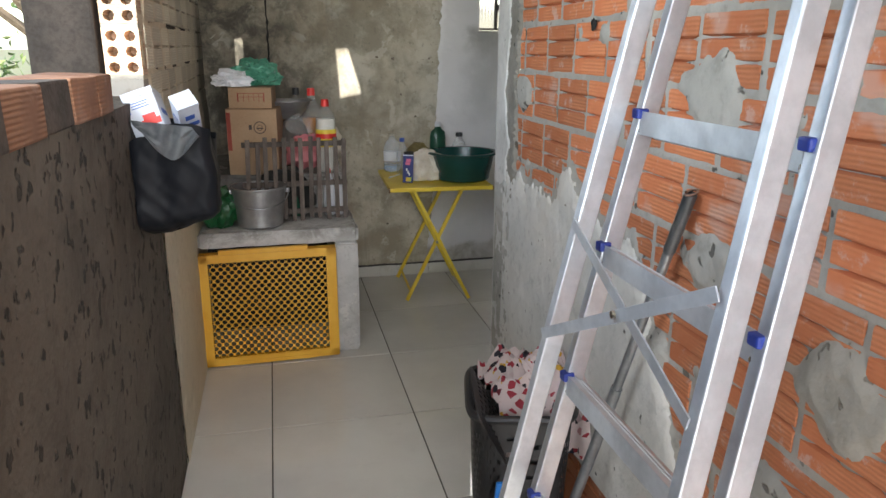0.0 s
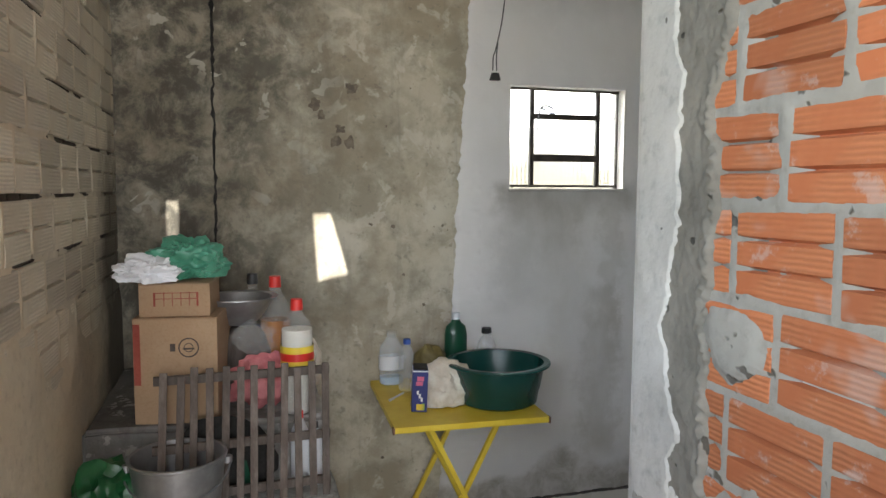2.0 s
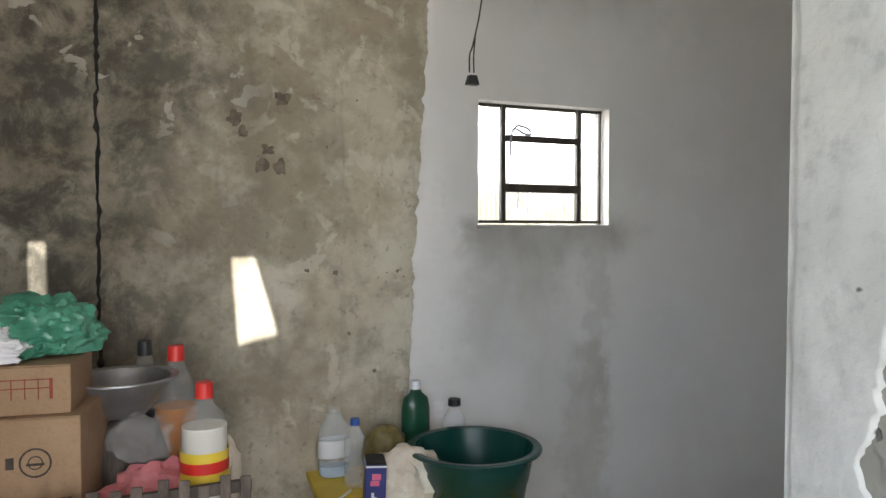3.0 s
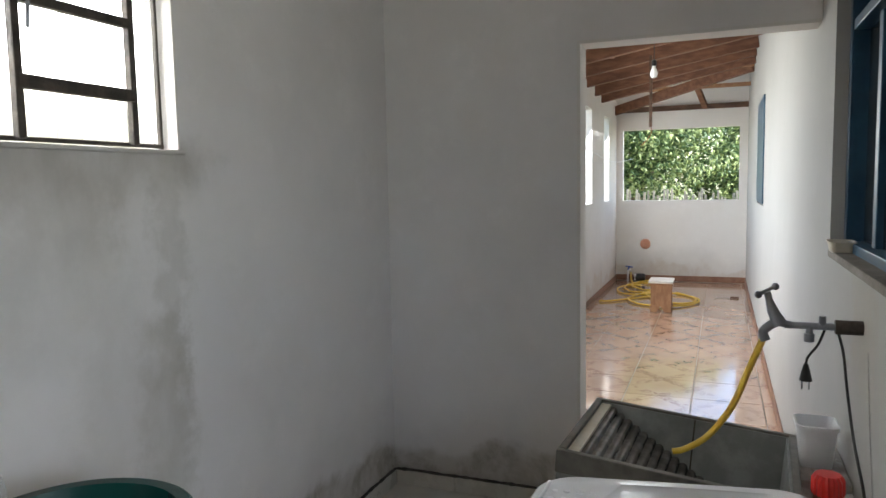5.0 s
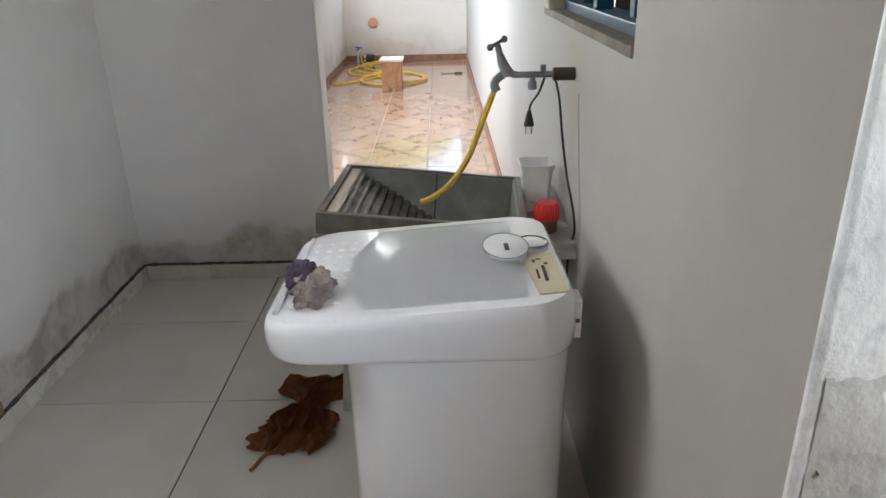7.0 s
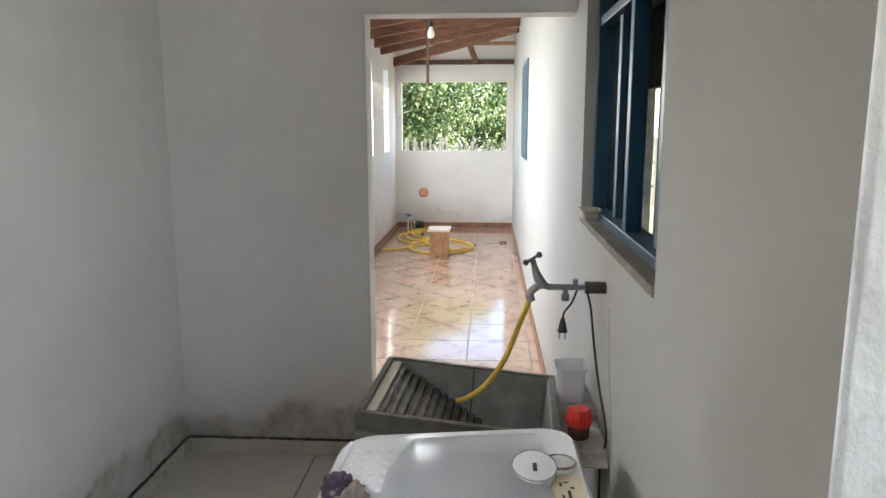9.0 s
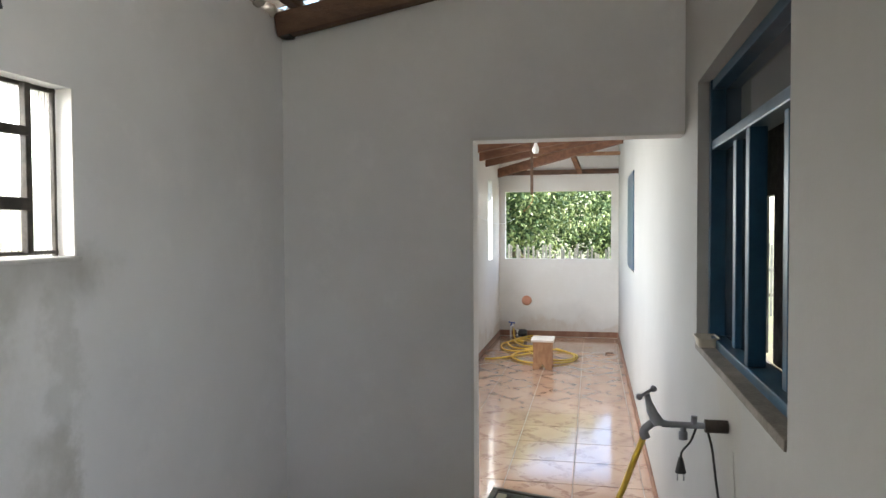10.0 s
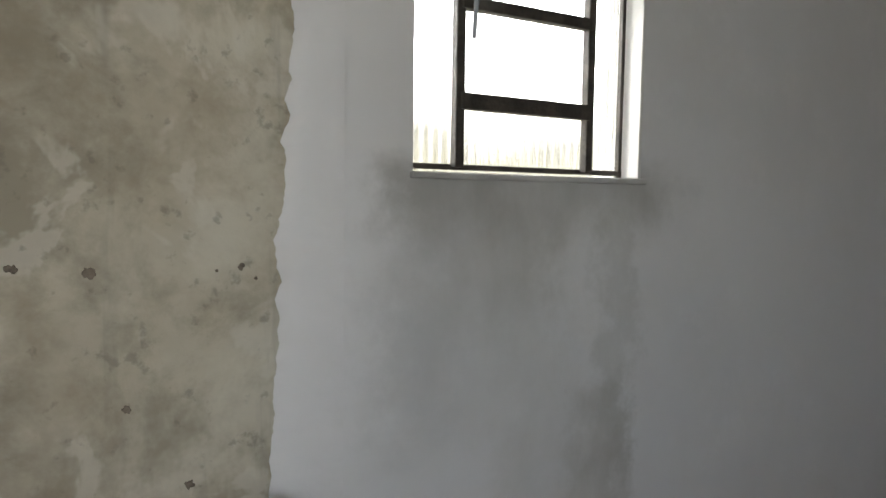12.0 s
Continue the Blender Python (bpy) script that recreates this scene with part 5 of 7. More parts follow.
# ---- ladder and things by the brick wall ----
def ladder():
    ob = thing("stepladder", (2.3, 0.7, 0), "folded aluminium stepladder leaning on the brick wall", "ladder")
    # the two frames lean towards the wall; yb and yd are their side rails
    fx = lambda z: 2.220 + 0.222 * z
    rx = lambda z: fx(z) - 0.064
    yb = 0.925
    yd = lambda z: 0.376 + 0.1 * z
    top = 2.25
    for name, y, f in (("step_rail", lambda z: yb, fx), ("step_rail", yd, fx), ("brace_rail", lambda z: yb - 0.004, rx), ("brace_rail", lambda z: yd(z) + 0.004, rx)):
        bm = B()
        beam(bm, (f(0.015), y(0.015), 0.015), (f(top), y(top), top), 0.022, 0.034, 0.003, (1, 0, 0))
        rail = part(name, bm, "aluminium", ob)
        bm = B()
        beam(bm, (f(0.0), y(0.0), 0.0), (f(0.05), y(0.05), 0.05), 0.028, 0.040, 0.004, (1, 0, 0))
        part("foot_cap", bm, "blue_plastic", rail, "blue plastic foot")
    for z in (0.42, 0.665, 0.91, 1.155, 1.385, 1.63, 1.87):
        x, y0 = fx(z), yd(z)
        bm = B()
        prof = [(-0.018, -0.036), (-0.014, -0.036), (-0.014, -0.002), (0.026, -0.002), (0.026, -0.026), (0.030, -0.026), (0.030, 0.003)]
        for k in (1, 0):
            prof += [(-0.001 + k * 0.014, 0.003), (-0.002 + k * 0.014, 0.005), (-0.006 + k * 0.014, 0.005), (-0.007 + k * 0.014, 0.003)]
        prof += [(-0.018, 0.003)]
        # the tread falls away behind the upright front flange
        tilt = radians(32)
        prof = [(u, v) if u < -0.013 else (u * math.cos(tilt) + v * math.sin(tilt), v * math.cos(tilt) - (u + 0.014) * math.sin(tilt)) for u, v in prof]
        stack(bm, [[(x + u, y, z + v) for u, v in prof] for y in (yb - 0.012, y0 + 0.012)])
        st = part("step", bm, "aluminium", ob)
        for y in (y0 - 0.002, yb - 0.012):
            bm = B()
            box(bm, x - 0.026, x - 0.004, y - 0.004, y + 0.018, z - 0.010, z + 0.007, 0.004)
            part("corner_cap", bm, "blue_plastic", st, "blue plastic corner")
            bm = B()
            lathe(bm, 0, 0, [(0, 0.006), (0.006, 0.004), (0.008, 0), (0, 0)], 10)
            bmesh.ops.transform(bm, matrix=pose(x - 0.018, y + 0.008, z - 0.030, 0, -90, 0), verts=bm.verts[:])
            part("rivet", bm, "chrome", st)
    for k, (a, b) in enumerate(((1.199, 1.056), (0.998, 1.214))):
        bm = B()
        beam(bm, (rx(a) - 0.020 - 0.004 * k, yb - 0.006, a), (rx(b) - 0.020 - 0.004 * k, yd(b) + 0.006, b), 0.003, 0.020, 0.0008, (0, 0, 1))
        part("cross_brace", bm, "aluminium", ob)
    bm = B()
    lathe(bm, 0, 0, [(0, 0.006), (0.006, 0.004), (0.008, 0), (0, 0)], 10)
    bmesh.ops.transform(bm, matrix=pose(rx(1.1) - 0.026, 0.70, 1.115, 0, -90, 0), verts=bm.verts[:])
    part("rivet", bm, "chrome", ob)
    bm = B()
    box(bm, fx(top) - 0.08, fx(top) + 0.04, yd(top) - 0.01, yb + 0.01, top - 0.02, top + 0.02, 0.006)
    part("top_cap", bm, "aluminium", ob)


ladder()


def pipe():
    ob = thing("jack_pipe", (2.68, 1.4, 0), "dark steel tube with a worn end leaning on the bricks", "pipe")
    a, b = Vector((2.665, 1.50, 0.02)), Vector((2.742, 1.10, 1.20))
    bm = B()
    tube(bm, [a, a.lerp(b, 0.55)], 0.0145, 14)
    part("outer_tube", bm, "steel_pipe", ob, "", True)
    bm = B()
    tube(bm, [a.lerp(b, 0.55), a.lerp(b, 0.93)], 0.0115, 14)
    part("inner_tube", bm, "steel_pipe", ob, "", True)
    bm = B()
    tube(bm, [a.lerp(b, 0.88), a.lerp(b, 0.885), b], [0.0115, 0.0138, 0.0138], 16, False, False)
    bmesh.ops.solidify(bm, geom=bm.faces[:], thickness=0.003)
    part("collar", bm, "steel_pipe", ob, "", True)
    bm = B()
    ring = [b + (b - a).normalized() * 0.002 + Vector((0.0, 0.0128 * math.cos(k * math.pi / 8), 0.0128 * math.sin(k * math.pi / 8) * 0.4)) + Vector((0.0128 * math.sin(k * math.pi / 8), 0, 0)) for k in range(16)]
    tube(bm, ring, 0.0025, 8, True)
    part("rim", bm, "rust", ob, "rusty open end", True)


pipe()


def basket():
    """A tall black pierced plastic basket with rounded corners."""
    ob = thing("laundry_basket", (2.56, 1.60, 0), "black pierced plastic basket beside the brick wall", "basket")
    m = pose(2.565, 1.60, 0, 0, 0, -14)
    bm = B()
    w, d, h = 0.145, 0.16, 0.50
    per = []
    n = 20
    for i in range(n * 4):
        a = 2 * math.pi * i / (n * 4)
        cx, sx = math.cos(a), math.sin(a)
        per.append((w * math.copysign(abs(cx) ** 0.35, cx), d * math.copysign(abs(sx) ** 0.35, sx)))
    rows = 20
    ring = [[m @ Vector((x * (0.86 + 0.14 * j / rows), y * (0.86 + 0.14 * j / rows), 0.01 + h * j / rows)) for x, y in per] for j in range(rows + 1)]
    np_ = len(per)
    for j in range(rows):
        for i in range(np_):
            q = [ring[j][i], ring[j][(i + 1) % np_], ring[j + 1][(i + 1) % np_], ring[j + 1][i]]
            c = sum(q, Vector()) / 4
            vs = [bm.verts.new(p) for p in q]
            if (i + j) % 2 == 0 and 2 < j < rows - 2:
                inner = [bm.verts.new(c + (p - c) * 0.55) for p in q]
                for k in range(4):
                    bm.faces.new((vs[k], vs[(k + 1) % 4], inner[(k + 1) % 4], inner[k]))
            else:
                bm.faces.new(vs)
    bmesh.ops.remove_doubles(bm, verts=bm.verts[:], dist=0.0004)
    part("side", bm, "black_plastic", ob)
    bm = B()
    tube(bm, [m @ Vector((x * 1.02, y * 1.02, h + 0.01)) for x, y in per], 0.013, 8, True)
    part("rim", bm, "black_plastic", ob, "", True)
    bm = B()
    box(bm, -w * 0.8, w * 0.8, -d * 0.8, d * 0.8, 0.005, 0.012, 0.003, m)
    part("base", bm, "black_plastic", ob)
    # black box added inside so no lit floor shows through the holes
    bm = B()
    box(bm, -w * 0.82, w * 0.82, -d * 0.82, d * 0.82, 0.02, h - 0.04, 0.03, m)
    part("dark_contents", bm, "cord_black", ob)
    # pierced lid that leans open against the rim
    bm = B()
    lean = pose(2.462, 1.56, 0.47, 8, -26, -14)
    n = 11
    for i in range(n):
        for j in range(n):
            a0, a1 = (i / n * 2 - 1), ((i + 1) / n * 2 - 1)
            b0, b1 = (j / n * 2 - 1), ((j + 1) / n * 2 - 1)
            q = [Vector((0.022 * (1 - a * a) * (1 - b * b), 0.135 * a * (1 - 0.12 * b * b), 0.115 * b * (1 - 0.12 * a * a))) for a, b in ((a0, b0), (a1, b0), (a1, b1), (a0, b1))]
            c = sum(q, Vector()) / 4
            vs = [bm.verts.new(lean @ p) for p in q]
            if 0 < i < n - 1 and 0 < j < n - 1:
                inner = [bm.verts.new(lean @ (c + (p - c) * 0.6)) for p in q]
                for k in range(4):
                    bm.faces.new((vs[k], vs[(k + 1) % 4], inner[(k + 1) % 4], inner[k]))
            else:
                bm.faces.new(vs)
    bmesh.ops.remove_doubles(bm, verts=bm.verts[:], dist=0.0004)
    bmesh.ops.solidify(bm, geom=bm.faces[:], thickness=0.004)
    part("pierced_lid", bm, "black_plastic", ob, "black pierced plastic lid")


basket()


def cloth_sheet(name, label, mat, rows, cols, fn, thick=0.004):
    bm = B()
    vs = [[bm.verts.new(fn(i / rows, j / cols)) for j in range(cols + 1)] for i in range(rows + 1)]
    for i in range(rows):
        for j in range(cols):
            bm.faces.new((vs[i][j], vs[i + 1][j], vs[i + 1][j + 1], vs[i][j + 1]))
    bmesh.ops.solidify(bm, geom=bm.faces[:], thickness=thick)
    return tagged(part(name, bm, mat, None, "", True), label, "cloth")


def drape(u, v):
    x = 2.475 + 0.27 * u + 0.02 * noise.noise((u * 4, v * 5, 3))
    y = 1.80 - 0.36 * v
    z = 0.565 + 0.055 * noise.noise((u * 5.0, v * 6.0, 7)) + 0.03 * abs(noise.noise((u * 12, v * 13, 2)))
    over = max(0.0, v - 0.78) + max(0.0, 0.12 - v) * 0.8
    return (x, y + 0.4 * over * (1 if v > 0.5 else -1) * 0.3, z - 0.9 * over - 0.22 * max(0.0, 0.15 - u))


cloth_sheet("patterned_cloth", "crumpled white cloth with red and black pattern on the basket", "patterned_cloth", 40, 48, drape)
bm = B()
beam(bm, (2.43, 1.44, 0.02), (2.455, 1.42, 0.34), 0.022, 0.012, 0.004, (0, 1, 0))
brush = thing("blue_brush", (2.43, 1.44, 0), "bright blue plastic brush handle by the basket", "brush")
simple("bright_blue", (0.01, 0.16, 0.55), (0.02, 0.20, 0.62), 0.35)
part("handle", bm, "bright_blue", brush)
bm = B()
crumple(bm, (2.43, 1.44, 0.035), (0.04, 0.025, 0.035), 3, 0.15, 3, 0.002)
part("head", bm, "bright_blue", brush, "", True)


# ---- folding table and what stands on it ----
TZ = 0.725


def folding_table():
    ob = thing("folding_table", (2.83, 3.98, 0), "yellow painted folding table with crossed legs", "table")
    m = pose(2.83, 3.98, 0, 0, 0, -2.5)
    bm = B()
    box(bm, -0.30, 0.30, -0.325, 0.325, TZ - 0.024, TZ, 0.004, m)
    part("tabletop", bm, "yellow_paint", ob)
    for x in (-0.301, 0.301):
        bm = B()
        box(bm, x - 0.004, x + 0.004, -0.327, -0.30, TZ - 0.026, TZ - 0.002, 0.002, m)
        part("worn_corner", bm, "rust", ob, "rusty worn corner")
    for y in (-0.20, 0.26):
        for s in (-1, 1):
            bm = B()
            off = 0.012 * s
            beam(bm, m @ Vector((-0.19 * s, y + off, 0.004)), m @ Vector((0.155 * s, y + off, TZ - 0.022)), 0.020, 0.020, 0.003, (0, 1, 0))
            part("leg", bm, "yellow_paint", ob)
    for s in (-1, 1):
        bm = B()
        beam(bm, m @ Vector((-0.165 * s, -0.2 + 0.012 * s, 0.055)), m @ Vector((-0.165 * s, 0.26 + 0.012 * s, 0.055)), 0.012, 0.012, 0.002)
        part("stretcher", bm, "yellow_paint", ob)
    bm = B()
    lathe(bm, 0, 0, [(0, 0.012), (0.008, 0.010), (0.009, 0), (0, 0)], 10)
    bmesh.ops.transform(bm, matrix=m @ pose(-0.012, -0.224, 0.375, 90, 0, 0), verts=bm.verts[:])
    part("pivot_bolt", bm, "steel_pipe", ob)


folding_table()
tub = thing("wash_tub", (2.993, 3.885, TZ), "large dark green plastic wash tub", "tub")
bm = B()
z = TZ + 0.002
prof = [(0, z), (0.150, z), (0.160, z + 0.008), (0.168, z + 0.06), (0.172, z + 0.064), (0.186, z + 0.138), (0.190, z + 0.152), (0.209, z + 0.155), (0.211, z + 0.162), (0.206, z + 0.168), (0.186, z + 0.166), (0.181, z + 0.138), (0.165, z + 0.064), (0.155, z + 0.012), (0, z + 0.010)]
lathe(bm, 2.993, 3.885, prof, 56)
part("bowl", bm, "tub_plastic", tub, "", True)
bm = B()
tube(bm, [(2.993 + 0.209 * math.cos(2 * math.pi * k / 56), 3.885 + 0.209 * math.sin(2 * math.pi * k / 56), z + 0.161) for k in range(56)], 0.0055, 8, True)
part("rolled_rim", bm, "tub_plastic", tub, "", True)
b = bottle(2.625, 4.235, TZ, 0.24, 0.055, "clear softener bottle with a pale blue rest", "frosted_plastic", "pale_blue_liquid", 0.16, "clear_plastic", None, 0.42, 0.6)
bm = B()
lathe(bm, 2.625, 4.235, [(0.0562, TZ + 0.07), (0.0562, TZ + 0.13)], 24, 1.0, 0.6)
part("label", bm, "label_white", b, "worn printed wrapper", True)
bottle(2.668, 4.12, TZ, 0.225, 0.036, "small clear bottle with a blue cap", "frosted_plastic", None, 0.5, "box_mark_blue", None, 0.42)
bottle(2.918, 4.225, TZ, 0.310, 0.052, "dark green bottle with a moulded grip and white cap", "bottle_green", None, 0.5, "white_plastic", None, 0.34, 0.62, 0.68)
bm = B()
lathe(bm, 2.918, 4.2, [(0.055, TZ + 0.002), (0.064, TZ + 0.005), (0.064, TZ + 0.07), (0.05, TZ + 0.075)], 24, 1.0, 0.8)
tagged(part("white_pot", bm, "white_plastic", None, "", True), "pale translucent plastic pot on the table", "pot")
b = bottle(3.045, 4.17, TZ, 0.245, 0.045, "clear detergent bottle with a black cap", "frosted_plastic", None, 0.5, "cord_black", None, 0.48, 0.7)
bm = B()
lathe(bm, 3.045, 4.17, [(0.0458, TZ + 0.10), (0.0458, TZ + 0.125)], 24, 1.0, 0.7)
part("label", bm, "label_pink", b, "pink printed label", True)

soap = thing("soap_box", (2.655, 3.86, TZ), "upright blue cardboard packet with pink and yellow print", "packet")
ms = pose(2.655, 3.86, TZ + 0.002, 0, 2, -12)
bm = B()
box(bm, -0.030, 0.030, -0.045, 0.045, 0, 0.165, 0.002, ms)
part("body", bm, "box_blue", soap)
# solid black block; the shaded inside of the packet is only its colour
bm = B()
box(bm, -0.027, 0.027, -0.042, 0.042, 0.165, 0.172, 0.002, ms)
part("torn_top", bm, "hearth_black", soap, "black block in place of the shaded open top")
bm = B()
box(bm, -0.0305, 0.0305, -0.0455, 0.0455, 0.158, 0.163, 0.0, ms)
part("top_edge", bm, "label_white", soap)
for u0, u1, v0, v1, mat in ((-0.016, 0.010, 0.105, 0.120, "label_pink"), (-0.012, 0.014, 0.122, 0.140, "label_pink"), (-0.012, -0.004, 0.070, 0.085, "label_white"), (-0.004, 0.004, 0.055, 0.072, "label_white"), (0.004, 0.012, 0.042, 0.058, "label_white"), (-0.012, 0.018, 0.008, 0.032, "label_yellow"), (0.010, 0.020, 0.008, 0.034, "label_green")):
    bm = B()
    box(bm, u0, u1, -0.0462, -0.0453, v0, v1, 0, ms)
    part("printed_mark", bm, mat, soap)
bm = B()
crumple(bm, (2.765, 4.10, TZ + 0.10), (0.075, 0.06, 0.10), 6, 0.16, 4, TZ + 0.003, 2.5)
tagged(part("tied_bag", bm, "olive_bag", None, "", True), "tied olive-brown plastic bag on the table", "bag")
bm = B()
crumple(bm, (2.765, 3.92, TZ + 0.060), (0.12, 0.10, 0.105), 9, 0.30, 4, TZ + 0.003, 2.4)
tagged(part("white_cloth_bag", bm, "white_cloth", None, "", True), "off-white cloth bag slumped on the table", "bag")
bm = B()
tube(bm, [(2.565, 3.985, TZ + 0.006), (2.60, 4.02, TZ + 0.008), (2.64, 4.06, TZ + 0.010)], [0.006, 0.004, 0.004], 8)
tagged(part("toothbrush", bm, "label_white", None, "", True), "old white brush lying on the table", "brush")

# lamp wire hanging over the table
wire = thing("hanging_wire", (2.905, 3.71, 2.0), "black wire with an empty plug hanging from the roof", "wire")
bm = B()
tube(bm, curve_points([(2.945, 3.71, 2.95), (2.942, 3.71, 2.4), (2.93, 3.71, 2.22), (2.905, 3.71, 2.10), (2.895, 3.71, 2.07), (2.894, 3.71, 2.02)]), 0.0022, 6)
tube(bm, curve_points([(2.912, 3.71, 2.12), (2.908, 3.712, 2.07), (2.909, 3.712, 2.02)]), 0.0022, 6)
part("flex", bm, "cord_black", wire, "", True)
bm = B()
box(bm, 2.884, 2.922, 3.70, 3.722, 1.985, 2.012, 0.003)
for v in bm.verts:
    if v.co.z > 2.0:
        v.co.x = 2.903 + (v.co.x - 2.903) * 0.62
part("plug", bm, "cord_black", wire)
# ---- laundry ----
MX0, MX1, MY0, MY1 = 3.275, 3.86, 2.615, 3.245


def machine():
    ob = thing("washing_machine", (3.58, 2.87, 0), "white plastic top-loading washing machine", "washing machine")
    cx, cy = (MX0 + MX1) / 2, (MY0 + MY1) / 2
    zt = lambda y, x=MX0: 0.752 + 0.046 * (MY1 - y) / (MY1 - MY0) - 0.028 * (x - MX0) / (MX1 - MX0)
    # body, narrower than the lid
    bw, bd, by = 0.50, 0.47, 2.855
    lv = [[(cx + x * k, by + y * k, z) for x, y in rounded(bw, bd, 0.16)] for z, k in ((0.03, 0.95), (0.05, 0.965), (0.5, 0.985), (0.69, 1.0))]
    bm = B()
    stack(bm, lv)
    part("body", bm, "machine_white", ob, "", True)
    for sx in (-1, 1):
        for sy in (-1, 1):
            bm = B()
            lathe(bm, cx + sx * 0.19, by + sy * 0.17, [(0, 0), (0.022, 0), (0.018, 0.04), (0, 0.04)], 12)
            part("foot", bm, "black_plastic", ob)
    w, d = MX1 - MX0, MY1 - MY0
    bm = B()
    lv = []
    for z, k in ((0.680, 0.965), (0.685, 0.985), (0.695, 0.995), (0.715, 1.0), (0.738, 0.998), (0.752, 0.985), (0.761, 0.955)):
        up = max(0.0, (z - 0.70) / 0.061)
        lv.append([(cx + x * k, cy + y * k, z + up * (zt(cy + y * k, cx + x * k) - 0.752)) for x, y in rounded(w, d, 0.16)])
    stack(bm, lv)
    part("top_rim", bm, "machine_white", ob, "", True)
    # curved lid
    bm = B()
    x0, x1, y0, y1 = MX0 + 0.045, MX1 - 0.035, MY0 + 0.10, MY1 - 0.20
    nu, nv = 22, 22
    grid = []
    for i in range(nu + 1):
        u = i / nu
        row = []
        for j in range(nv + 1):
            v = j / nv
            bow = 0.055 * math.sin(math.pi * u)
            y = y0 + (y1 + bow - y0) * v
            x = x0 + (x1 - x0) * u
            h = min(1.0, 7 * min(u, 1 - u, (1 - v) * 1.4, v + 0.1)) ** 0.5
            row.append(bm.verts.new((x, y, zt(y, x) + 0.007 + 0.009 * h + 0.019 * math.sin(math.pi * u) * math.sin(math.pi * min(1, v * 0.9 + 0.1)))))
        grid.append(row)
    for i in range(nu):
        for j in range(nv):
            bm.faces.new((grid[i][j], grid[i + 1][j], grid[i + 1][j + 1], grid[i][j + 1]))
    bmesh.ops.solidify(bm, geom=bm.faces[:], thickness=0.012)
    bmesh.ops.recalc_face_normals(bm, faces=bm.faces[:])
    part("lid", bm, "machine_white", ob, "glossy curved lid", True)
    # scrubbing tray with rows of studs
    bm = B()
    for i in range(9):
        for j in range(4):
            x, y = MX0 + 0.10 + i * 0.046, MY1 - 0.055 - j * 0.03
            lathe(bm, x, y, [(0.010, zt(y, x) + 0.008), (0.007, zt(y, x) + 0.0115), (0, zt(y, x) + 0.012)], 8)
    tagged(part("tray_studs", bm, "machine_white", ob, "rows of small studs", True), kind="stuff")
    bm = B()
    tube(bm, [(MX0 + 0.07, MY1 - 0.03, zt(MY1) + 0.012), (MX0 + 0.52, MY1 - 0.03, zt(MY1, MX0 + 0.52) + 0.012)], 0.006, 8)
    part("tray_edge", bm, "machine_white", ob, "", True)
    # control panel
    bm = B()
    x0, x1, y0, y1 = MX0 + 0.055, MX0 + 0.275, MY0 + 0.022, MY0 + 0.092
    box(bm, x0, x1, y0, y1, 0, 0.004, 0.0015)
    for v in bm.verts:
        v.co.z += zt(v.co.y, v.co.x) + 0.0095
        if v.co.x < x0 + 0.03:
            v.co.y = MY0 + 0.025 + (v.co.y - MY0 - 0.025) * 0.8
    panel = part("control_panel", bm, "cream_panel", ob, "worn cream control strip")
    for dx, dy, w_, h_ in ((0.06, 0.03, 0.075, 0.007), (0.075, 0.045, 0.045, 0.005), (0.15, 0.02, 0.008, 0.008), (0.165, 0.045, 0.014, 0.006), (0.18, 0.03, 0.004, 0.012)):
        bm = B()
        box(bm, x0 + dx, x0 + dx + w_, y0 + dy, y0 + dy + h_, zt(y0 + dy, x0 + dx) + 0.0128, zt(y0 + dy, x0 + dx) + 0.0140)
        part("printed_bar", bm, "ink", panel)
    kx, ky = 3.60, MY0 + 0.062
    bm = B()
    k0 = zt(ky, kx) + 0.010
    lathe(bm, kx, ky, [(0.040, k0), (0.041, k0 + 0.008), (0.034, k0 + 0.010), (0.030, k0 + 0.014), (0.026, k0 + 0.017), (0, k0 + 0.017)], 32)
    kn = part("knob", bm, "white_plastic", ob, "round dial", True)
    bm = B()
    tube(bm, [(kx + 0.036 * math.cos(a), ky + 0.036 * math.sin(a), k0 + 0.012) for a in [2 * math.pi * i / 28 for i in range(28)]], 0.004, 8, True)
    part("dial_ring", bm, "chrome", kn, "", True)
    bx, by_ = 3.565, MY0 + 0.125
    z0 = zt(by_, bx) + 0.033
    bm = B()
    lathe(bm, bx, by_, [(0.060, z0 - 0.025), (0.060, z0), (0.057, z0 + 0.0015), (0, z0 + 0.0015)], 36, 1.25, 0.85)
    badge = part("badge", bm, "machine_white", ob, "round maker's badge", True)
    bm = B()
    tube(bm, [(bx + 0.060 * 1.25 * math.cos(a), by_ + 0.060 * 0.85 * math.sin(a), z0 + 0.0008) for a in [2 * math.pi * i / 40 for i in range(40)]], 0.0009, 6, True)
    part("rim", bm, "tap_plastic", badge, "thin grey line", True)
    bm = B()
    box(bm, bx - 0.030, bx + 0.008, by_ - 0.006, by_ + 0.004, z0 + 0.0015, z0 + 0.0027)
    part("printed_bar", bm, "ink", badge)
    bm = B()
    box(bm, MX0 + 0.075, MX0 + 0.13, MY0 - 0.010, MY0 + 0.02, 0.69, 0.775, 0.004)
    hinge = part("hinge_block", bm, "machine_white", ob)
    bm = B()
    box(bm, MX0 + 0.0725, MX0 + 0.0755, MY0 - 0.006, MY0 + 0.002, 0.727, 0.735)
    part("screw", bm, "rust", hinge)


